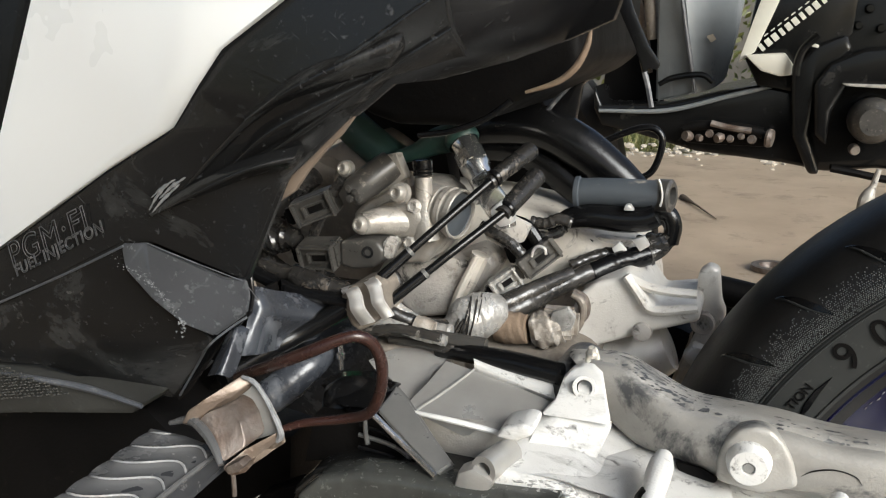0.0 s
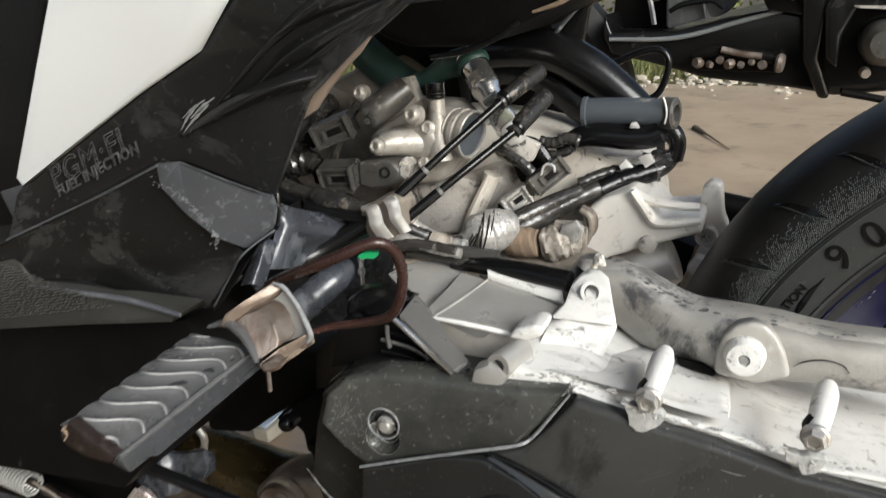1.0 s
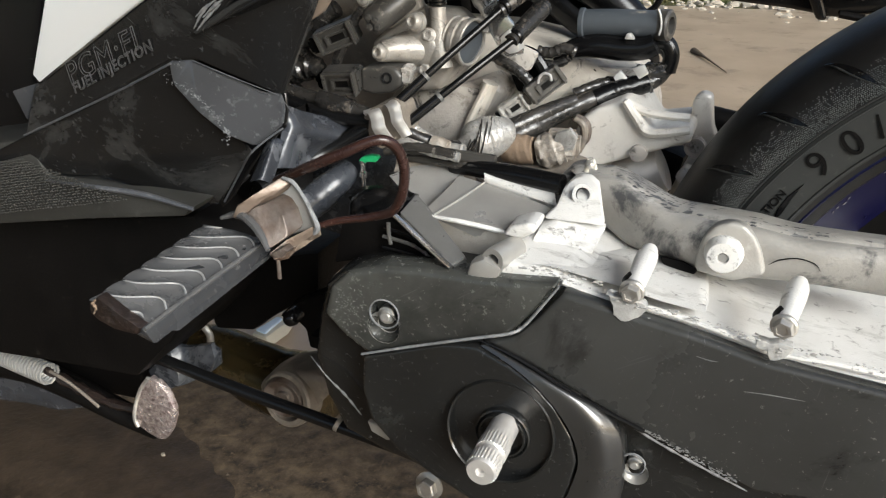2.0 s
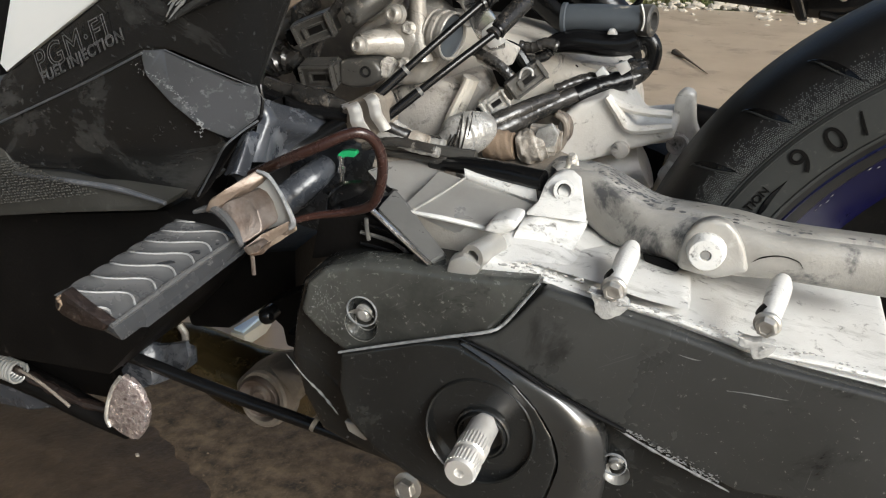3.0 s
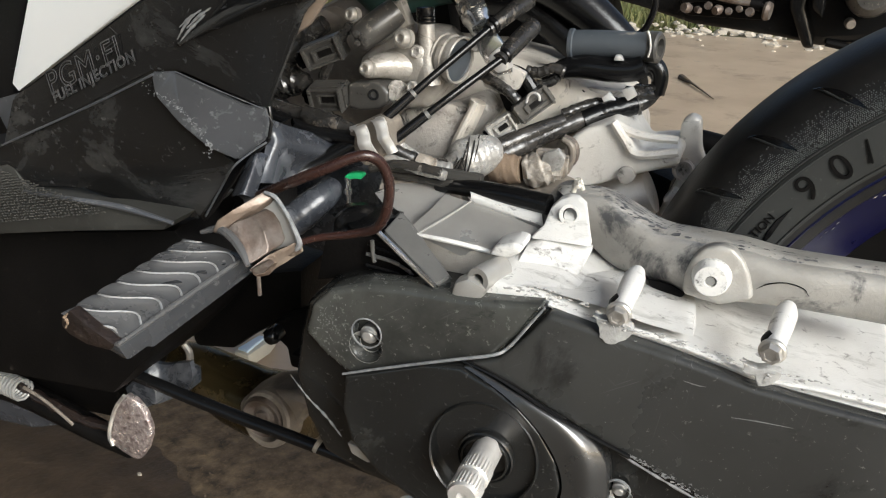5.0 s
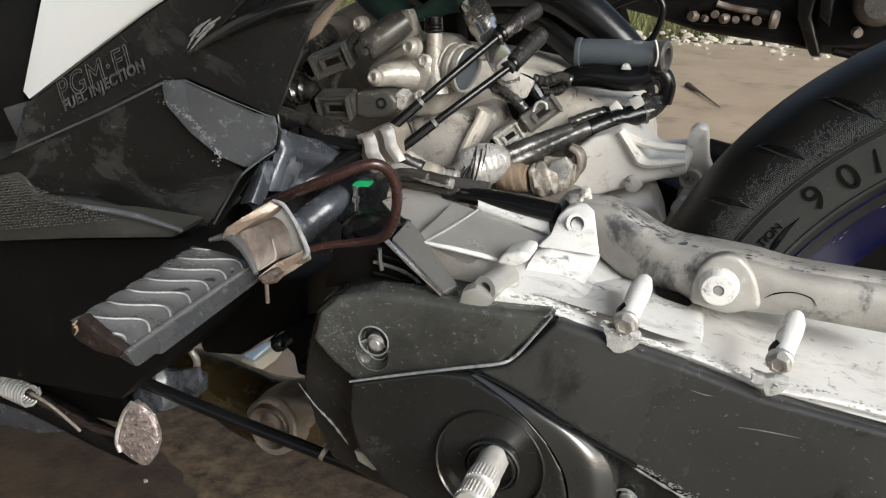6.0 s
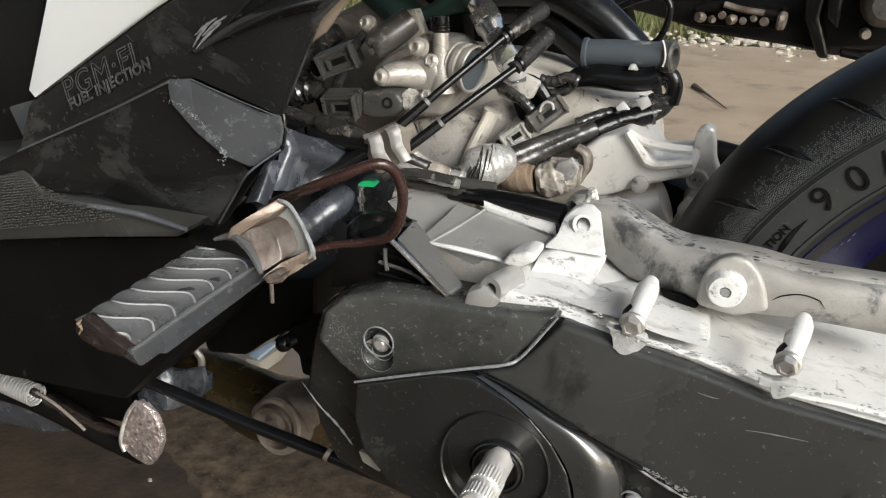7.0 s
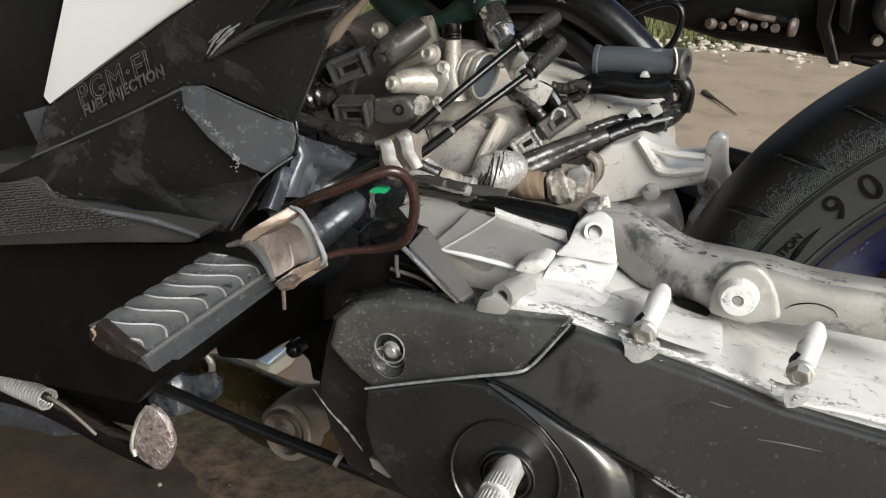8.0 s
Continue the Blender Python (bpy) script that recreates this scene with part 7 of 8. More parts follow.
part("plug_collar", tube([(-0.1138, 0.53, 0.4005), (-0.1084, 0.53, 0.3973), (-0.1068, 0.53, 0.3906), (-0.1089, 0.53, 0.3820), (-0.1122, 0.53, 0.3754)], [0.0018, 0.0026, 0.0026, 0.0026, 0.0018], 10, 5, wobble=0.12), M_GRIME, splug, "brown rubber collar")
part("wire_lead", taped([(-0.2788, 0.5, 0.4621), (-0.3005, 0.5, 0.4356), (-0.3075, 0.5, 0.4166), (-0.2941, 0.5, 0.4047), (-0.2699, 0.5, 0.4014), (-0.2502, 0.5, 0.3989)], [0.005, 0.006, 0.0075, 0.007, 0.006, 0.005], 0.007, 0.14, 16, 6, 0.12), M_TAPE, scooter, "dusty taped wire lead")
part("lead_lump", tube([(-0.2967, 0.49, 0.4236), (-0.2907, 0.49, 0.4299), (-0.2818, 0.49, 0.432), (-0.2749, 0.49, 0.4283)], [0.006, 0.009, 0.008, 0.005], 12, 5, wobble=0.15), M_TAPE, scooter)
part("fuel_hose", tube([(-0.2821, 0.448, 0.4210), (-0.2688, 0.448, 0.4166), (-0.2533, 0.448, 0.4128), (-0.2360, 0.448, 0.4106), (-0.2209, 0.448, 0.4094)], 0.0042, 14, 5), M_RUBBER, scooter, "black fuel hose")
part("vent_hose", tube([(-0.2704, 0.395, 0.3789), (-0.2612, 0.418, 0.3845), (-0.2490, 0.438, 0.3905), (-0.2239, 0.45, 0.4058)], 0.0058, 16, 5), M_RUBBER, scooter, "black vent hose")
part("silver_lead", tube([(-0.2087, 0.458, 0.4082), (-0.2003, 0.46, 0.4022), (-0.1908, 0.464, 0.3965), (-0.1827, 0.472, 0.3917), (-0.1774, 0.483, 0.3874)], [0.0028, 0.0032, 0.0042, 0.0045, 0.0055], 14, 6, wobble=0.12), M_BOOT, scooter, "pale dusty wire lead")
part("lower_lead", tube([(-0.2161, 0.46, 0.3911), (-0.1918, 0.46, 0.3907), (-0.1682, 0.46, 0.3903), (-0.1454, 0.46, 0.3892)], 0.004, 10, 5, wobble=0.08), M_PLUG, scooter)
sleeve = part("ribbed_sleeve", tube([(-0.1781, 0.485, 0.3864), (-0.1735, 0.488, 0.3876), (-0.1685, 0.492, 0.3901), (-0.1619, 0.498, 0.3922), (-0.1552, 0.504, 0.3936), (-0.1519, 0.508, 0.3929)], [0.0055, 0.0095, 0.0135, 0.0142, 0.0115, 0.0085], 28, 8, wobble=0.025), M_FOIL, scooter, "dusty silvery wrapped sleeve bound with dark tape", angle=40)
binder = random.Random(3)
swell = spline([(-0.1735, 0.488, 0.3876), (-0.1685, 0.492, 0.3901), (-0.1619, 0.498, 0.3922), (-0.1552, 0.504, 0.3936)], 4)
for k in range(12):
    c = swell[k]
    f = k / 11
    r = 0.0096 + 0.0048 * math.sin(math.pi * min(1, 0.1 + 0.85 * f)) ** 0.8
    w = binder.uniform(0.0005, 0.0012)
    part("tape_turn", lathe([(r - 0.0015, -w), (r + 0.0002, -w * 0.6), (r + 0.0005, 0), (r + 0.0002, w * 0.6), (r - 0.0015, w)], c, (0.85, 0.25 + binder.uniform(-0.12, 0.12), -0.3 + binder.uniform(-0.25, 0.25)), 32), M_TAPE, sleeve, "dark tape turn")
part("cloth_wrap", taped([(-0.1542, 0.508, 0.3831), (-0.1465, 0.508, 0.3833), (-0.1389, 0.508, 0.3835), (-0.1348, 0.508, 0.384)], [0.0085, 0.0096, 0.0096, 0.0085], 0.006, 0.08, 24, 8, 0.05), M_TAN, scooter, "tan cloth tape wrap")
harness = part("wire_harness", taped([(-0.1576, 0.512, 0.3871), (-0.1448, 0.52, 0.3921), (-0.133, 0.535, 0.3971), (-0.1164, 0.555, 0.404), (-0.0984, 0.572, 0.4093), (-0.0791, 0.585, 0.4136), (-0.0676, 0.592, 0.4204), (-0.0654, 0.6, 0.4296), (-0.073, 0.606, 0.4379)], [0.0072, 0.0068, 0.0062, 0.006, 0.0062, 0.0066, 0.0062, 0.0045, 0.0035], 0.0095, 0.09, 20, 10, 0.06), M_TAPE, scooter, "taped wiring harness, dusty and shiny", angle=30)
part("harness_tape", taped([(-0.1086, 0.562, 0.4058), (-0.095, 0.573, 0.4108), (-0.0771, 0.585, 0.4149)], [0.0066, 0.007, 0.0068], 0.007, 0.1, 20, 8, 0.06), M_RUBBER, harness, "shiny black tape wrap", angle=30)
part("harness_branch", taped([(-0.1537, 0.515, 0.3944), (-0.141, 0.525, 0.3999), (-0.129, 0.54, 0.404), (-0.1194, 0.552, 0.4067)], [0.006, 0.0055, 0.005], 0.008, 0.08, 16, 8, 0.05), M_TAPE, harness, "shiny wrapped branch", angle=30)
part("harness_branch", taped([(-0.1233, 0.57, 0.4075), (-0.1072, 0.58, 0.4132), (-0.0872, 0.59, 0.417), (-0.0741, 0.597, 0.4247)], [0.0035, 0.004, 0.0045, 0.004], 0.006, 0.14, 14, 8, 0.15), M_TAPE, harness, angle=30)
part("harness_band", tube([(-0.1501, 0.56, 0.379), (-0.1409, 0.56, 0.3896), (-0.1347, 0.56, 0.3948)], 0.0026, 8, 4), M_FOIL, harness)
for k, p in enumerate([(-0.1371, 0.545, 0.3922), (-0.1245, 0.56, 0.3988), (-0.0922, 0.578, 0.4097), (-0.0757, 0.586, 0.4144)]):
    q = vec(p)
    part("harness_tie", lathe([(0.0056, -0.0012), (0.0069, -0.001), (0.0069, 0.001), (0.0056, 0.0012)], q, (0.85, 0.3, 0.35), 20), M_PLUG, harness)
part("harness_end", taped([(-0.0852, 0.59, 0.4209), (-0.0738, 0.59, 0.4211), (-0.0655, 0.59, 0.4247), (-0.0631, 0.59, 0.4319)], [0.0045, 0.007, 0.006, 0.004], 0.005, 0.12, 16, 8, 0.15), M_TAPE, harness, "frayed taped wire end")

part("neck_plate", loft([[(-0.2126, 0.466, 0.3840), (-0.1989, 0.47, 0.3867), (-0.1808, 0.472, 0.3861), (-0.1677, 0.472, 0.3840)], [(-0.2085, 0.455, 0.3825), (-0.1947, 0.46, 0.3842), (-0.1773, 0.463, 0.3836), (-0.1663, 0.465, 0.3819)], [(-0.2087, 0.452, 0.3783), (-0.1942, 0.457, 0.3801), (-0.1784, 0.462, 0.3791), (-0.1688, 0.466, 0.3784)]], 5, 4, (0, 0.008, -0.004)), M_GRIME, scooter, "dusty rounded case neck", angle=60)
for run, r in (([(-0.2156, 0.452, 0.3986), (-0.1984, 0.452, 0.3979), (-0.1817, 0.452, 0.394), (-0.1653, 0.452, 0.3921)], 0.0032), ([(-0.2121, 0.448, 0.3923), (-0.1967, 0.448, 0.3968), (-0.1833, 0.448, 0.3971), (-0.167, 0.448, 0.3952)], 0.0028), ([(-0.2027, 0.47, 0.4013), (-0.1907, 0.47, 0.3949), (-0.1787, 0.47, 0.3915), (-0.1685, 0.47, 0.3908)], 0.004), ([(-0.2013, 0.458, 0.3869), (-0.1842, 0.458, 0.387), (-0.1675, 0.458, 0.3858), (-0.148, 0.458, 0.3863)], 0.003)):
    part("thin_lead", tube(run, r, 10, 6, wobble=0.1), M_FOIL if r > 0.003 else M_TAPE, scooter, "thin dusty taped lead")
part("foil_collar", tube([(-0.1874, 0.462, 0.3959), (-0.1823, 0.462, 0.3945), (-0.1769, 0.462, 0.3931)], [0.0055, 0.0062, 0.0055], 14, 5), M_WRAP, scooter, "cream paper collar")
for k in range(7):
    q = vec((-0.1834, 0.475, 0.3879)) + (vec((-0.1775, 0.495, 0.3797)) - vec((-0.1834, 0.475, 0.3879))) * k / 6
    part("lead_wrap", lathe([(0.0052, -0.0009), (0.0064, 0), (0.0052, 0.0009)], q, (0.9, 0.4, -0.15 + 0.1 * (k % 3)), 14), M_FOIL, scooter)
# Dark slab stands in for the shaded hollow behind the linkage.
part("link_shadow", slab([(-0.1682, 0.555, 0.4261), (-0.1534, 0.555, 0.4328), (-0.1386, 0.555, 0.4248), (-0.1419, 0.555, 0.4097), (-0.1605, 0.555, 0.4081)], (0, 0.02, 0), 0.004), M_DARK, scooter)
part("stop_screw", hexhead((-0.2136, 0.5, 0.4323), (-0.2, -1, 0.3), 0.008, 0.007, 0.006), M_CAST, throttle, "grimy stop screw")
part("body_boss", slab([(-0.2179, 0.498, 0.4317), (-0.2098, 0.498, 0.4365), (-0.2048, 0.498, 0.4293), (-0.2086, 0.498, 0.4214), (-0.2167, 0.498, 0.4227)], (0, 0.02, 0), 0.003), M_CAST, throttle)
part("manifold_flange", slab([(-0.2308, 0.535, 0.4069), (-0.1956, 0.535, 0.4156), (-0.1768, 0.535, 0.4118), (-0.192, 0.535, 0.3765), (-0.2195, 0.535, 0.3715), (-0.2353, 0.535, 0.3872)], (0, 0.02, 0), 0.005, 3), M_CAST, scooter, "pale inlet manifold face")
part("manifold_edge", tube([(-0.174, 0.532, 0.4194), (-0.1863, 0.532, 0.3932), (-0.194, 0.532, 0.3727)], [0.0022, 0.003, 0.002], 8, 4), M_ALUDIRT, scooter)
lead_wrap = part("taped_lead", tube([(-0.2810, 0.456, 0.4245), (-0.2672, 0.456, 0.4200), (-0.2516, 0.456, 0.4165), (-0.2342, 0.456, 0.4139), (-0.2228, 0.456, 0.4115)], [0.0035, 0.005, 0.0058, 0.005, 0.004], 14, 6, wobble=0.05), M_TAPE, scooter, "flattened taped lead running into the clamp")
part("dusty_tape", taped([(-0.2582, 0.452, 0.4210), (-0.2474, 0.452, 0.4184), (-0.2352, 0.452, 0.4161)], [0.0052, 0.0062, 0.005], 0.007, 0.08, 18, 8, 0.14), M_BOOT, lead_wrap, "dusty loosened tape", angle=30)
part("cap_dome", lathe([(0.0165, -0.014), (0.0165, 0), (0.0145, 0.006), (0.009, 0.0095), (0, 0.0108)], (-0.2034, 0.414, 0.3678), (0.05, -0.25, 1), 32), M_BLACK, scooter, "rounded black bracket cap", angle=60)
part("tape_tail", tube([(-0.2768, 0.485, 0.4129), (-0.2672, 0.485, 0.4102), (-0.2556, 0.485, 0.4099), (-0.2462, 0.485, 0.4062)], [0.004, 0.0055, 0.005, 0.0035], 10, 5, wobble=0.25), M_TAPE, scooter)
part("plug_hose", tube([(-0.2722, 0.51, 0.4672), (-0.2805, 0.51, 0.4618), (-0.2891, 0.51, 0.4519), (-0.2952, 0.51, 0.4442)], [0.006, 0.0065, 0.006], 12, 5), M_TAPE, scooter)
part("rubber_block", slab([(-0.2939, 0.52, 0.4689), (-0.2772, 0.52, 0.4762), (-0.2631, 0.52, 0.4704), (-0.266, 0.52, 0.4595), (-0.2823, 0.52, 0.4563)], (0, 0.02, 0), 0.004), M_GRIME, scooter)
for run, r, m in (([(-0.2414, 0.485, 0.4708), (-0.2476, 0.485, 0.4631), (-0.2537, 0.485, 0.4519), (-0.2599, 0.485, 0.4411), (-0.2634, 0.485, 0.4318)], 0.0032, M_BOOT), ([(-0.294, 0.49, 0.4418), (-0.2862, 0.49, 0.4388), (-0.2786, 0.49, 0.4322), (-0.2752, 0.49, 0.4232)], 0.0042, M_TAPE), ([(-0.2946, 0.482, 0.4185), (-0.2885, 0.482, 0.414), (-0.2753, 0.482, 0.4102), (-0.2521, 0.482, 0.4096), (-0.2387, 0.482, 0.406)], 0.0035, M_BOOT), ([(-0.2267, 0.52, 0.4722), (-0.2155, 0.52, 0.4686), (-0.2074, 0.52, 0.4628)], 0.003, M_GRIME), ([(-0.2192, 0.5, 0.4142), (-0.2142, 0.5, 0.4069), (-0.2174, 0.5, 0.3958), (-0.2266, 0.5, 0.3882)], 0.0034, M_BOOT), ([(-0.1716, 0.53, 0.4386), (-0.1607, 0.53, 0.4338), (-0.1518, 0.53, 0.4289), (-0.1446, 0.53, 0.4224)], 0.0036, M_BOOT), ([(-0.1449, 0.55, 0.4392), (-0.1359, 0.55, 0.4384), (-0.1271, 0.55, 0.4419), (-0.1193, 0.55, 0.4396)], 0.0036, M_TAPE), ([(-0.1466, 0.55, 0.4326), (-0.1375, 0.55, 0.4304), (-0.1286, 0.55, 0.4325), (-0.1234, 0.55, 0.4365)], 0.003, M_BOOT)):
    part("loose_lead", tube(run, r, 10, 6, wobble=0.12), m, scooter, "short dusty wire lead")
for p, r in (((-0.227, 0.5, 0.4312), 0.004), ((-0.2004, 0.497, 0.4551), 0.0035), ((-0.2028, 0.495, 0.4336), 0.0032), ((-0.1699, 0.52, 0.4574), 0.003)):
    part("fitting_nut", hexhead(p, (-0.2, -1, 0.25), r * 2, r * 1.3, r * 1.2), M_CAST, throttle, "small grimy fitting nut")
part("cable_stop", slab([(-0.1581, 0.505, 0.4543), (-0.1521, 0.505, 0.46), (-0.146, 0.505, 0.4551), (-0.1445, 0.505, 0.4467), (-0.1519, 0.505, 0.4441), (-0.1567, 0.505, 0.4478)], (0, 0.012, 0), 0.002), M_STEEL, scooter, "bright cable stop plate")
part("case_clip", tube([(-0.0864, 0.44, 0.3955), (-0.0855, 0.44, 0.401), (-0.0833, 0.44, 0.4024), (-0.0815, 0.44, 0.3973)], 0.0014, 8, 4), M_CREAM, scooter, "pale plastic clip")

# hoses over the rear of the engine
part("air_hose", tube([(-0.2222, 0.62, 0.485), (-0.1886, 0.62, 0.4901), (-0.1563, 0.62, 0.4896), (-0.1285, 0.62, 0.4767), (-0.1049, 0.62, 0.4594), (-0.0892, 0.62, 0.4468)], [0.012, 0.0135, 0.015, 0.015, 0.0135, 0.011], 16, 6), M_RUBBER, scooter, "thick black air hose")
part("drain_hose", tube([(-0.2085, 0.63, 0.4762), (-0.1789, 0.63, 0.475), (-0.1582, 0.63, 0.4671), (-0.1376, 0.63, 0.4521), (-0.1213, 0.63, 0.441)], 0.0125, 14, 6), M_RUBBER, scooter, "black drain hose")
bp = [(-0.1229, 0.575, 0.4543), (-0.1044, 0.575, 0.4554), (-0.0834, 0.575, 0.4556), (-0.0657, 0.575, 0.4556)]
pipe = part("breather_pipe", tube(bp, 0.0092, 24, 4), M_HOSE, scooter, "straight blue-grey breather pipe")
ax = (vec(bp[-1]) - vec(bp[0])).normalized()
part("pipe_flange", lathe([(0.0088, 0), (0.0104, 0.0005), (0.0104, 0.003), (0.0088, 0.004)], bp[0], ax, 24), M_HOSE, pipe)
part("pipe_mouth", lathe([(0.0088, -0.008), (0.0098, -0.008), (0.0102, -0.004), (0.0102, 0.002), (0.0085, 0.0032), (0.0058, 0.0032), (0.0052, 0.001), (0.0048, -0.006), (0, -0.006)], bp[-1], ax + Vector((0, -0.25, 0)), 28), M_PLUG, pipe, "pale worn pipe mouth")
part("pipe_clip", tube([(-0.0706, 0.565, 0.4671), (-0.069, 0.565, 0.463), (-0.068, 0.565, 0.4562), (-0.069, 0.565, 0.4506)], 0.0007, 8, 4), M_STEEL, pipe, "thin wire hose clip")
part("rear_hose", tube([(-0.1387, 0.57, 0.4302), (-0.1261, 0.57, 0.4378), (-0.11, 0.57, 0.4411), (-0.0923, 0.57, 0.4402), (-0.0786, 0.57, 0.4412), (-0.0712, 0.57, 0.4445)], [0.002, 0.0066, 0.0085, 0.0085, 0.008, 0.0074], 16, 6), M_BLACK, scooter, "short black glossy bent hose")
part("hose_clip", slab([(-0.0903, 0.56, 0.4476), (-0.0891, 0.56, 0.4513), (-0.0862, 0.56, 0.4515), (-0.0837, 0.56, 0.4477)], (0, 0.006, 0), 0.001), M_STEEL, scooter)
part("hose_tail", tube([(-0.0742, 0.59, 0.4418), (-0.0665, 0.59, 0.4416), (-0.0625, 0.59, 0.4338), (-0.064, 0.59, 0.4226)], 0.0055, 12, 5), M_RUBBER, scooter)
part("stay_plate", slab([(-0.1361, 0.585, 0.4118), (-0.1307, 0.585, 0.4207), (-0.1085, 0.585, 0.424), (-0.0832, 0.585, 0.423), (-0.077, 0.585, 0.4145), (-0.1002, 0.585, 0.4011), (-0.1299, 0.585, 0.3944)], (0, 0.012, 0), 0.003), M_CAST, scooter, "tan cast stay with a small hole")
part("stay_hole", lathe([(0.004, 0), (0.0036, -0.0006), (0, -0.0005)], (-0.1147, 0.584, 0.4188), IN, 16), M_DARK, scooter)
part("stay_tab", slab([(-0.0986, 0.575, 0.4196), (-0.0938, 0.575, 0.4244), (-0.0878, 0.575, 0.4176), (-0.0925, 0.575, 0.4105)], (0, 0.004, 0), 0.001), M_ALU, scooter, "bright bent tab")
part("earth_tab", slab([(-0.0861, 0.575, 0.4262), (-0.0786, 0.575, 0.4293), (-0.0748, 0.575, 0.4231), (-0.0809, 0.575, 0.4189)], (0, 0.004, 0), 0.001), M_STEEL, scooter)
part("plug_lead", tube([(-0.1562, 0.545, 0.4401), (-0.1471, 0.545, 0.4372), (-0.1398, 0.545, 0.4288), (-0.1353, 0.545, 0.4202)], [0.004, 0.0045, 0.004], 10, 5), M_RUBBER, scooter)
part("linkage_plate", slab([(-0.1716, 0.53, 0.4379), (-0.1538, 0.53, 0.4469), (-0.1397, 0.53, 0.441), (-0.1447, 0.53, 0.4301), (-0.1571, 0.53, 0.4256), (-0.1679, 0.53, 0.43)], (0, 0.006, 0), 0.002), M_CAST, scooter)

# rear of the crankcase, and the pale cast engine bracket
rear = part("rear_case", slab([(-0.1178, 0.545, 0.3817), (-0.1133, 0.545, 0.3962), (-0.1032, 0.545, 0.4044), (-0.085, 0.545, 0.4112), (-0.0753, 0.545, 0.4036), (-0.066, 0.545, 0.3911), (-0.0415, 0.545, 0.3953), (-0.0397, 0.545, 0.3871), (-0.0718, 0.545, 0.3754), (-0.0988, 0.545, 0.3647), (-0.1126, 0.545, 0.3524), (-0.1201, 0.545, 0.3627)], (0, 0.07, 0), 0.006, 4), M_ALUTAN, scooter, "pale rounded rear of the crankcase")
part("case_ridge", tube([(-0.0841, 0.543, 0.4118), (-0.0762, 0.543, 0.4013), (-0.0671, 0.543, 0.3917), (-0.0414, 0.543, 0.3959)], [0.0028, 0.003, 0.003, 0.0028], 8, 4), M_ALUTAN, rear)
part("case_ridge", tube([(-0.0851, 0.55, 0.4102), (-0.074, 0.55, 0.4045), (-0.0606, 0.55, 0.4023), (-0.043, 0.55, 0.402)], [0.0026, 0.003, 0.003, 0.0028], 8, 4), M_ALUTAN, rear)
part("case_barrel", tube([(-0.122, 0.575, 0.3317), (-0.0961, 0.575, 0.3433), (-0.0711, 0.575, 0.3536), (-0.0594, 0.575, 0.3589)], [0.022, 0.022, 0.02, 0.016], 20, 4), M_ALUTAN, rear, "pale round barrel under the bracket")
part("case_rivet", lathe([(0.006, 0.004), (0.0055, -0.002), (0, -0.003)], (-0.073, 0.543, 0.3774), IN, 16), M_CAST, rear)
part("case_seal", tube([(-0.1153, 0.542, 0.3994), (-0.1085, 0.542, 0.3954), (-0.1074, 0.542, 0.3857), (-0.1114, 0.542, 0.379)], [0.0018, 0.003, 0.0022], 8, 4), M_RUST, rear, "brown gasket edge")
part("case_bolt", hexhead((-0.0843, 0.44, 0.3993), (0, -0.3, 1), 0.0036, 0.0045, 0.0032), M_ZINC, scooter, "pale small bolt")
part("engine_bracket", slab([(-0.0899, 0.585, 0.3983), (-0.0782, 0.585, 0.3964), (-0.0619, 0.585, 0.3904), (-0.0455, 0.585, 0.3899), (-0.0452, 0.585, 0.4055), (-0.0394, 0.585, 0.4112), (-0.0325, 0.585, 0.4089), (-0.03, 0.585, 0.3878), (-0.0264, 0.585, 0.3807), (-0.0301, 0.585, 0.3652), (-0.0378, 0.585, 0.3465), (-0.0469, 0.585, 0.324), (-0.0586, 0.585, 0.3271), (-0.0518, 0.585, 0.3454), (-0.0439, 0.585, 0.3658), (-0.0465, 0.585, 0.3731), (-0.0695, 0.585, 0.3674), (-0.08, 0.585, 0.3747)], (0, 0.014, 0), 0.0035, 3), M_ALUTAN, scooter, "pale cast engine mounting bracket")
part("bracket_eye", lathe([(0.0075, 0.012), (0.0075, -0.002), (0.0065, -0.003), (0.0045, -0.003), (0.004, 0.0), (0, 0.0)], (-0.0401, 0.582, 0.3741), IN, 28), M_CAST, scooter, "round eye of the bracket")
part("bracket_step", slab([(-0.0511, 0.572, 0.3535), (-0.0447, 0.572, 0.3619), (-0.0378, 0.572, 0.3598), (-0.0452, 0.572, 0.3474)], (0, 0.012, 0), 0.002), M_ALUTAN, scooter)
# Dark block stands in for the shaded cavity between case and bracket.
part("cavity_filler", slab([(-0.0858, 0.6, 0.3596), (-0.0639, 0.6, 0.3662), (-0.0455, 0.6, 0.3605), (-0.0545, 0.6, 0.3313), (-0.0799, 0.6, 0.3153)], (0, 0.06, 0), 0.008), M_DARK, scooter)
# Added slab hides bright floor and makes the wheel gap dark.
part("wheel_gap_filler", slab([(-0.1026, 0.7, 0.3145), (-0.0651, 0.7, 0.3471), (-0.041, 0.7, 0.3623), (-0.0049, 0.7, 0.342), (-0.0183, 0.7, 0.2784), (-0.0406, 0.7, 0.2312), (-0.1031, 0.7, 0.2254)], (0, 0.02, 0), 0.004), M_DARK, scooter, "dark slab added to fill the gap beside the rear wheel")
part("rear_crossbar", tube([(-0.0483, 0.68, 0.3704), (-0.0242, 0.68, 0.3663), (0.0149, 0.68, 0.3598)], 0.011, 12, 4), M_DARK, scooter, "black crossbar beside the tyre")

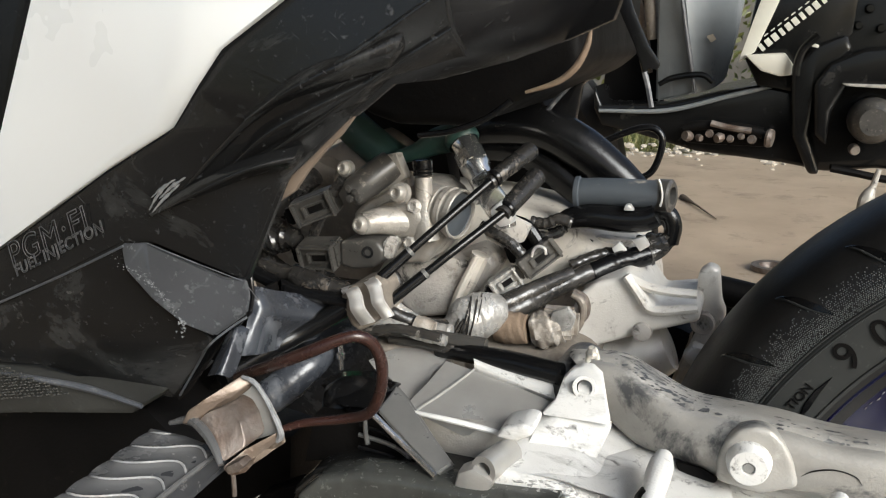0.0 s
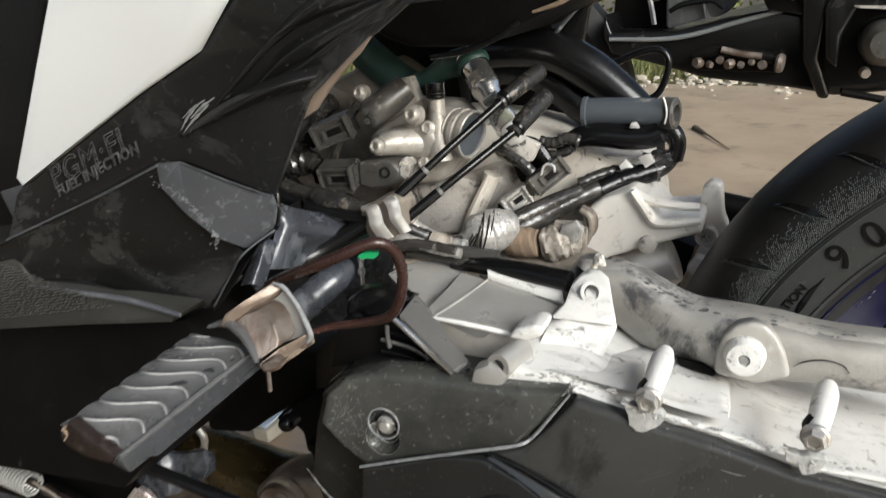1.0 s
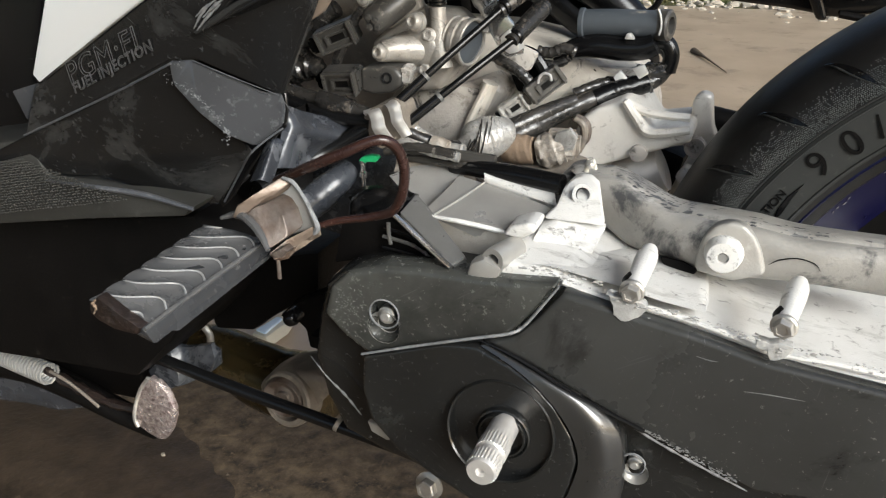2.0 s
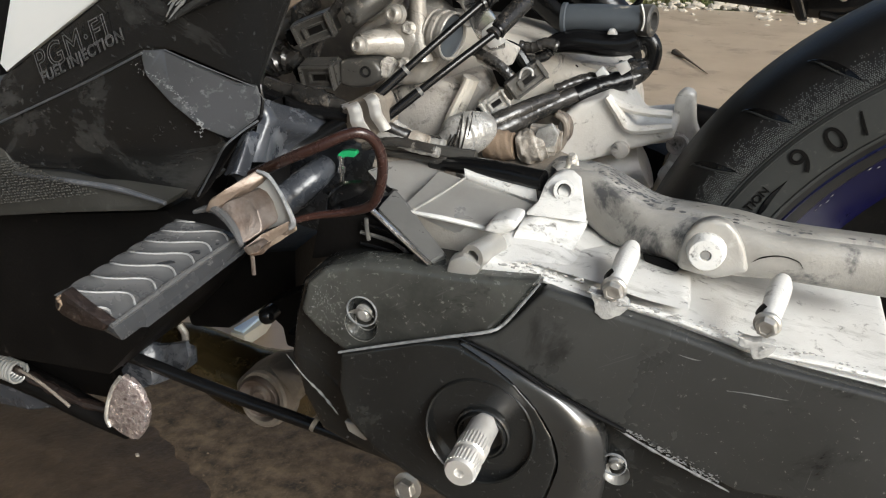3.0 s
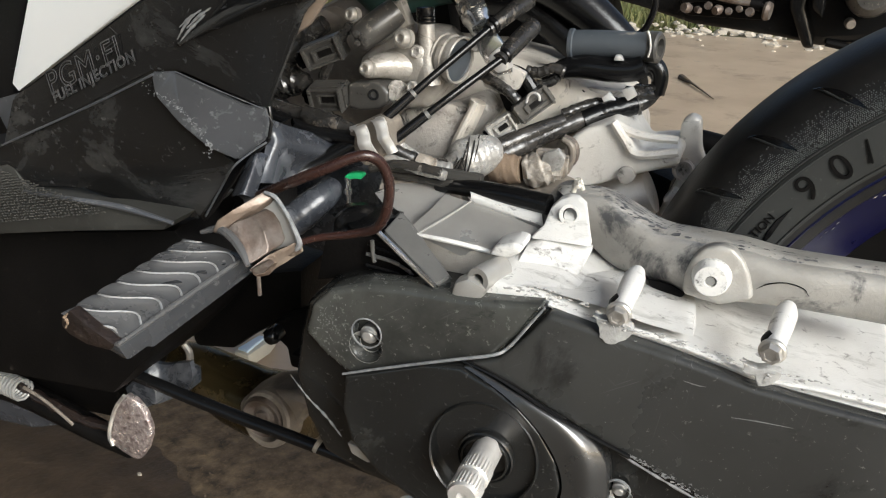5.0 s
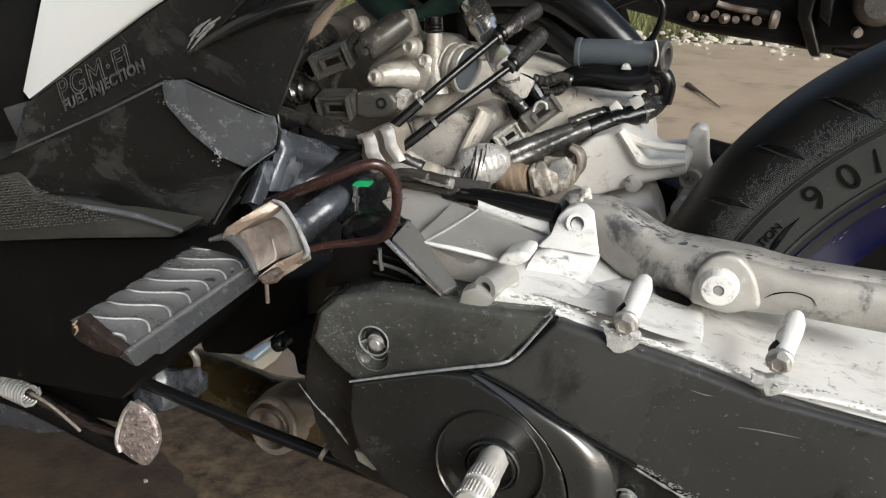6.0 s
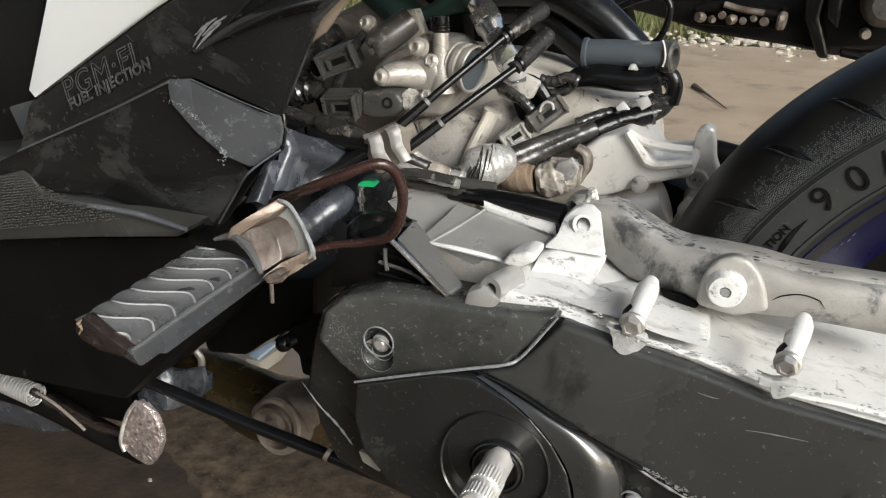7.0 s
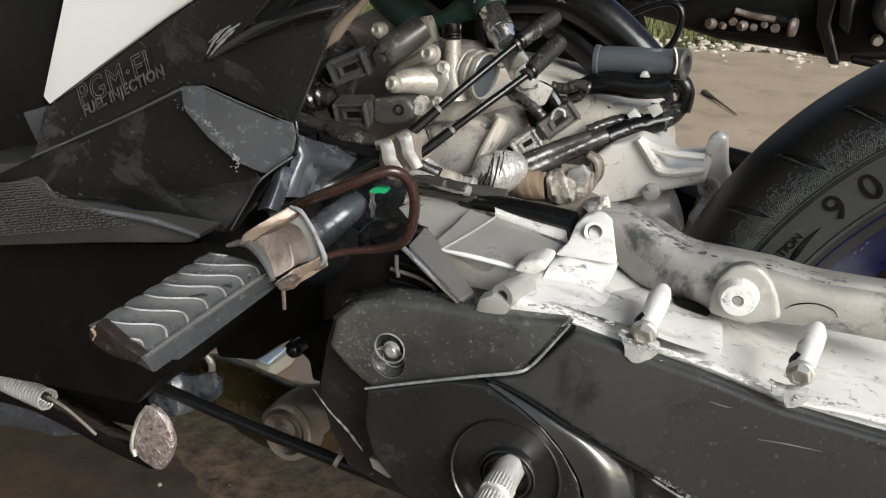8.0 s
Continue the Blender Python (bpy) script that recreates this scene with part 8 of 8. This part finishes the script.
# -- tail section above the engine --
tail = part("tail_cowl", facets([(-0.1701, 0.355, 0.521), (-0.1547, 0.36, 0.5339), (-0.1393, 0.37, 0.5353), (-0.1131, 0.385, 0.5425), (-0.0935, 0.4, 0.5503), (-0.0759, 0.41, 0.5585), (-0.0679, 0.41, 0.5814), (-0.1446, 0.345, 0.5872), (-0.159, 0.345, 0.5597), (-0.1149, 0.36, 0.5615)], [(0, 1, 8), (1, 2, 9, 8), (2, 3, 9), (3, 4, 9), (4, 5, 6, 9), (8, 9, 6, 7)], (0.0, 0.008, 0.0), 0), M_BLACK, scooter, "dark black tail cowl", angle=75)
part("seat_tub", slab([(-0.226, 0.46, 0.5926), (-0.098, 0.46, 0.5876), (-0.099, 0.46, 0.566), (-0.0995, 0.46, 0.5526), (-0.0983, 0.46, 0.5395), (-0.1104, 0.46, 0.5287), (-0.1345, 0.46, 0.5186), (-0.1553, 0.46, 0.5067), (-0.1962, 0.46, 0.5062), (-0.2157, 0.46, 0.5122)], (0, 0.2, 0), 0.02, 3), M_DARK, scooter, "dark underseat tub")
part("tub_rim", tube([(-0.093, 0.452, 0.5547), (-0.0943, 0.452, 0.5475), (-0.0993, 0.452, 0.5377), (-0.1086, 0.452, 0.5302), (-0.1238, 0.452, 0.5252)], [0.0008, 0.0015, 0.0018, 0.0015, 0.0008], 10, 5), M_TAN, scooter, "dusty tan tub rim")
part("tub_wire", tube([(-0.1302, 0.45, 0.5214), (-0.1431, 0.45, 0.5123), (-0.1609, 0.45, 0.5055), (-0.1793, 0.45, 0.5026)], 0.0016, 8, 4), M_RUBBER, scooter)
part("mudguard_plate", slab([(-0.1619, 0.62, 0.4909), (-0.1376, 0.62, 0.5188), (-0.1045, 0.62, 0.5503), (-0.1054, 0.62, 0.5382), (-0.13, 0.62, 0.5189), (-0.137, 0.62, 0.4764), (-0.1481, 0.62, 0.4806)], (0, 0.01, 0), 0.002), M_BLACK, scooter, "black mudguard plate with a pale edge")
part("plate_edge", tube([(-0.1606, 0.615, 0.4915), (-0.1365, 0.615, 0.5191), (-0.1043, 0.615, 0.5482)], 0.0016, 8, 3), M_GREYFACE, scooter)
part("plate_tag", slab([(-0.1064, 0.6, 0.5532), (-0.1016, 0.6, 0.5559), (-0.1005, 0.6, 0.547), (-0.1054, 0.6, 0.5463)], (0, 0.004, 0), 0.001), M_GREYPAINT, scooter)
part("tail_flap", slab([(-0.0865, 0.5, 0.58), (-0.0806, 0.5, 0.5635), (-0.0724, 0.5, 0.5462), (-0.0663, 0.5, 0.5378), (-0.0673, 0.5, 0.5344), (-0.0729, 0.5, 0.5349), (-0.0686, 0.5, 0.5166), (-0.0702, 0.5, 0.5149), (-0.0745, 0.5, 0.5326), (-0.0798, 0.5, 0.5467), (-0.088, 0.5, 0.5635)], (0, 0.004, 0), 0.001), M_BLACK, scooter, "thin torn black flap")
part("flap_edge", tube([(-0.0737, 0.498, 0.5333), (-0.0717, 0.498, 0.527), (-0.0691, 0.498, 0.5156)], 0.0014, 6, 3), M_GREYFACE, scooter)
part("wire_loop", tube([(-0.1505, 0.71, 0.4572), (-0.1331, 0.71, 0.4677), (-0.1118, 0.71, 0.4781), (-0.0959, 0.71, 0.4821), (-0.0873, 0.71, 0.4781), (-0.0851, 0.71, 0.4688), (-0.0893, 0.71, 0.453), (-0.0965, 0.71, 0.4448), (-0.1143, 0.71, 0.4376)], 0.0027, 12, 7), M_RUBBER, scooter, "bent black wire loop")

# ---- the second motorbike behind ----
other = thing("parked_motorbike", (0.0, 1.62, 0), "dark motorbike parked behind on the concrete floor", "motorbike")
part("footboard", slab([(-0.2852, 1.5, 0.4647), (-0.2725, 1.5, 0.4312), (-0.1654, 1.5, 0.4356), (-0.0618, 1.5, 0.4611), (-0.0244, 1.5, 0.4688), (0.0218, 1.5, 0.4609), (0.0656, 1.5, 0.3389), (0.0151, 1.5, 0.3473), (-0.1158, 1.5, 0.3598), (-0.2084, 1.5, 0.3842), (-0.2712, 1.5, 0.3972), (-0.2857, 1.5, 0.4271)], (0, 0.28, 0), 0.012, 3), M_SHELL, other, "glossy black footboard body")
part("footboard_edge", tube([(-0.2751, 1.495, 0.4222), (-0.1642, 1.495, 0.4251), (-0.061, 1.495, 0.4526), (0.0046, 1.495, 0.4695)], [0.003, 0.004, 0.004, 0.003], 8, 5), M_SMOKE, other)
part("leg_shield", facets([(-0.1906, 1.56, 0.4341), (-0.1929, 1.56, 0.5096), (-0.1972, 1.56, 0.6552), (-0.1608, 1.54, 0.6529), (-0.1436, 1.54, 0.5466), (-0.1249, 1.54, 0.451), (-0.1254, 1.56, 0.6531), (-0.1075, 1.56, 0.5463), (-0.0977, 1.56, 0.4567), (-0.0535, 1.6, 0.6535), (-0.0654, 1.6, 0.5551), (-0.0809, 1.6, 0.4715)], [(0, 1, 2, 3, 4, 5), (5, 4, 3, 6, 7, 8), (8, 7, 6, 9, 10, 11)], (0, 0.015, 0), 0.004), M_SMOKE, other, "smoky grey leg shield with upright folds")
part("shield_fold", tube([(-0.1587, 1.535, 0.6264), (-0.1455, 1.535, 0.5556), (-0.1326, 1.535, 0.4925), (-0.1245, 1.535, 0.4514)], [0.002, 0.004, 0.004, 0.002], 8, 4), M_GREYFACE, other, "pale fold of the leg shield")
part("shield_pipe", tube([(-0.1831, 1.53, 0.4645), (-0.1618, 1.53, 0.4759), (-0.1172, 1.53, 0.4819), (-0.0968, 1.53, 0.4695)], [0.004, 0.005, 0.005, 0.004], 10, 4), M_SHELL, other)
part("front_fork", tube([(-0.2524, 1.6, 0.6409), (-0.2338, 1.6, 0.575), (-0.2193, 1.6, 0.5179), (-0.2115, 1.6, 0.4794)], [0.014, 0.014, 0.012, 0.009], 12, 4), M_TAN, other, "dull tan fork leg")
part("fork_bright", tube([(-0.2145, 1.58, 0.657), (-0.2078, 1.58, 0.5838), (-0.2015, 1.58, 0.5372)], [0.012, 0.012, 0.010], 12, 4), M_GRIME, other, "grey fork tube")
part("shield_core", slab([(-0.2956, 1.62, 0.4149), (-0.2847, 1.62, 0.5467), (-0.2565, 1.62, 0.6231), (-0.1967, 1.62, 0.6219), (-0.1855, 1.62, 0.4236)], (0, 0.04, 0), 0.006), M_DARK, other)
part("shield_chip", slab([(-0.1134, 1.545, 0.5428), (-0.103, 1.545, 0.5464), (-0.0971, 1.545, 0.5374), (-0.1056, 1.545, 0.5321)], (0, 0.003, 0), 0.001), M_STONE, other)
peg2 = part("footrest", tube([(-0.1353, 1.47, 0.3992), (-0.1078, 1.47, 0.4055), (-0.0564, 1.47, 0.4036), (-0.014, 1.47, 0.3963)], [0.007, 0.008, 0.008, 0.009], 12, 4), M_DARK, other, "worn dark rubber footrest")
part("footrest_box", slab([(-0.1414, 1.478, 0.4), (-0.1087, 1.478, 0.4101), (-0.0314, 1.478, 0.4036), (0.0044, 1.478, 0.3925), (0.0011, 1.478, 0.3729), (-0.063, 1.478, 0.3739), (-0.1292, 1.478, 0.3749)], (0, 0.02, 0), 0.006), M_DARK, peg2)
part("footrest_end", lathe([(0, 0), (0.013, 0), (0.015, 0.004), (0.013, 0.01), (0, 0.01)], (-0.0085, 1.465, 0.39), (0.9, -0.2, -0.1), 20), M_RUST, peg2)
part("footrest_bar", tube([(-0.092, 1.46, 0.4106), (-0.0645, 1.46, 0.4044), (-0.0308, 1.46, 0.4003)], 0.005, 10, 4), M_RUST, peg2)
lumps = random.Random(8)
for k in range(7):
    c = vec((-0.125 + 0.016 * k, 1.462, 0.392 + lumps.uniform(-0.006, 0.006)))
    r = lumps.uniform(0.005, 0.009)
    part("rusty_lump", lathe([(0, -r), (r * 0.7, -r * 0.7), (r, 0), (r * 0.8, r), (0, r)], c, (lumps.uniform(-1, 1), -1, lumps.uniform(-0.5, 0.5)), 10), M_RUST, peg2)
part("side_cover", slab([(-0.0516, 1.48, 0.5126), (-0.0344, 1.48, 0.6454), (0.1045, 1.48, 0.6413), (0.0994, 1.48, 0.546), (0.0509, 1.48, 0.488), (0.0297, 1.48, 0.458), (-0.0282, 1.48, 0.4682)], (0, 0.03, 0), 0.006), M_SHELL, other, "black side cover with a cream stripe")
part("cream_stripe", slab([(-0.0589, 1.474, 0.5025), (-0.0423, 1.474, 0.5633), (-0.021, 1.474, 0.6366), (0.0089, 1.474, 0.6358), (-0.018, 1.474, 0.5631), (-0.0355, 1.474, 0.5196)], (0, 0.004, 0), 0.001), M_CREAM, other, "cream stripe along the cover")
stripe_a, stripe_b = vec((-0.0263, 1.476, 0.5263)), vec((0.063, 1.476, 0.6027))
for k in range(11):
    c = stripe_a + (stripe_b - stripe_a) * (k / 10.0)
    m = basis(c, stripe_b - stripe_a, IN)
    part("decal_bar", block((0.0085 if k % 3 else 0.006, 0.002, 0.012), m, 0.0004), M_CREAM, other)
    part("decal_dash", block((0.007, 0.002, 0.002), m @ Matrix.Translation((0.004, 0, 0.011)), 0.0003), M_CREAM, other)
part("bracket_ear", slab([(-0.0493, 1.45, 0.5152), (0.0079, 1.45, 0.5187), (0.0186, 1.45, 0.5039), (0.0279, 1.45, 0.4875), (0.003, 1.45, 0.4839), (-0.0249, 1.45, 0.4919)], (0, 0.03, 0), 0.004), M_CREAM, other, "cream footrest bracket")
part("bracket_hook", tube([(0.0246, 1.44, 0.4863), (0.026, 1.44, 0.506), (0.0333, 1.44, 0.5271), (0.0516, 1.44, 0.5432)], 0.006, 10, 5), M_SHELL, other)
part("engine_block", slab([(0.0218, 1.5, 0.4609), (0.0391, 1.5, 0.5377), (0.0761, 1.5, 0.5624), (0.0834, 1.5, 0.6432), (0.2303, 1.5, 0.6389), (0.2847, 1.5, 0.3244), (0.1612, 1.5, 0.3437), (0.0824, 1.5, 0.3344), (0.0492, 1.5, 0.3381)], (0, 0.24, 0), 0.02, 3), M_SHELL, other, "dark engine and lower body")
part("engine_fairing", slab([(0.0515, 1.46, 0.4723), (0.0715, 1.46, 0.5056), (0.1149, 1.46, 0.526), (0.1659, 1.46, 0.5301), (0.2519, 1.46, 0.5224), (0.2589, 1.46, 0.4677), (0.143, 1.46, 0.4721), (0.0977, 1.46, 0.4731), (0.0788, 1.46, 0.4311), (0.0775, 1.46, 0.3801), (0.0586, 1.46, 0.3965)], (0, 0.03, 0), 0.008, 3), M_SHELL, other)
part("engine_trim", slab([(0.0896, 1.455, 0.4749), (0.1423, 1.455, 0.4741), (0.2007, 1.455, 0.4734), (0.2013, 1.455, 0.4686), (0.1429, 1.455, 0.4684), (0.0976, 1.455, 0.4709)], (0, 0.01, 0), 0.002), M_GREYPAINT, other)
part("dark_fairing", slab([(0.0188, 1.47, 0.4881), (0.0465, 1.47, 0.5298), (0.0911, 1.47, 0.546), (0.1011, 1.47, 0.5217), (0.0598, 1.47, 0.4719), (0.0512, 1.47, 0.3951), (0.0728, 1.47, 0.335), (0.0568, 1.47, 0.3342), (0.0271, 1.47, 0.3942)], (0, 0.06, 0), 0.012, 3), M_SHELL, other)
part("clutch_cap", lathe([(0, -0.02), (0.02, -0.02), (0.028, -0.012), (0.034, 0), (0.034, 0.03)], (0.1374, 1.46, 0.4202), IN, 28), M_PLUG, other, "dark grimy engine cap")
part("frame_nub", lathe([(0, -0.012), (0.006, -0.012), (0.008, 0), (0.008, 0.02)], (0.1168, 1.46, 0.3766), IN, 16), M_GRIME, other)
# Cream sliver stands in for a bright highlight on the bar.
part("painted_glint", slab([(0.0389, 1.445, 0.5351), (0.0531, 1.445, 0.5303), (0.052, 1.445, 0.5254), (0.0378, 1.445, 0.5303)], (0, 0.003, 0), 0.0005), M_CREAM, other)
for p in [(0.0901, 1.49, 0.5704), (0.1192, 1.49, 0.5821), (0.1066, 1.49, 0.5581), (0.1373, 1.49, 0.5538)]:
    part("frame_bolt", lathe([(0, -0.006), (0.005, -0.006), (0.007, 0), (0.007, 0.01)], p, IN, 12), M_SHELL, other)
part("stand_rod", tube([(0.0898, 1.5, 0.3419), (0.1306, 1.5, 0.3351), (0.1691, 1.5, 0.3283), (0.2254, 1.5, 0.321)], [0.006, 0.006, 0.006, 0.006], 8, 4), M_DARK, other)
part("stand_leg", tube([(0.1545, 1.47, 0.3479), (0.1489, 1.47, 0.3217), (0.1424, 1.47, 0.3022), (0.1375, 1.47, 0.2595)], [0.004, 0.005, 0.012, 0.011], 10, 4), M_GREYPAINT, other, "dull grey stand leg")
part("rear_tyre", lathe([(0.2, -0.035), (0.24, -0.045), (0.275, -0.03), (0.28, 0), (0.275, 0.03), (0.24, 0.045), (0.2, 0.035)], (0.75, 1.62, 0.28), IN, 64), M_TYRE, other, "black rear tyre")
part("front_tyre", lathe([(0.2, -0.035), (0.24, -0.045), (0.275, -0.03), (0.28, 0), (0.275, 0.03), (0.24, 0.045), (0.2, 0.035)], (-0.52, 1.62, 0.28), IN, 64), M_TYRE, other, "black front tyre")

# ---- small things on the floor ----
# Stand-in block for a pale blue and white spot below the engine.
packet = part("pale_stand_in", slab([(-0.5687, 0.7910, 0.02), (-0.5638, 0.8435, 0.02), (-0.5455, 0.8526, 0.02), (-0.5407, 0.8278, 0.02), (-0.5455, 0.7879, 0.02)], (0, 0.004, -0.019), 0.004), M_CREAM)
tagged(packet, "pale blue and white stand-in block on the floor", "packet")
part("pale_stripe", slab([(-0.5646, 0.7952, 0.0235), (-0.5575, 0.8338, 0.0235), (-0.5491, 0.8338, 0.0235), (-0.5494, 0.7919, 0.0235)], (0, 0.002, -0.005), 0.001), M_BLUEWHITE, packet, "pale blue stripe")
a, b = vec((-0.2494, 2.9857, 0.003)), vec((-0.1226, 2.6714, 0.003))
twig = part("twig", tube([a, (a * 2 + b) / 3 + Vector((0, 0, 0.004)), b], [0.013, 0.004, 0.0015], 8, 4), M_OIL)
tagged(twig, "short dark twig lying on the concrete floor", "twig")
nut = part("floor_washer", lathe([(0.022, 0), (0.05, 0), (0.048, 0.012), (0.03, 0.012), (0.022, 0)], (0.0324, 2.1401, 0.001), UP, 20), M_RUST)
tagged(nut, "rusty metal washer lying on the concrete floor", "washer")
chip = part("pale_chip", slab([(-0.5341, 0.5624, 0.006), (-0.5304, 0.5647, 0.006), (-0.5258, 0.5605, 0.006), (-0.5294, 0.5582, 0.006)], (0, 0, -0.006), 0.0015), M_STONE)
tagged(chip, "small pale stone chip on the floor", "stone")
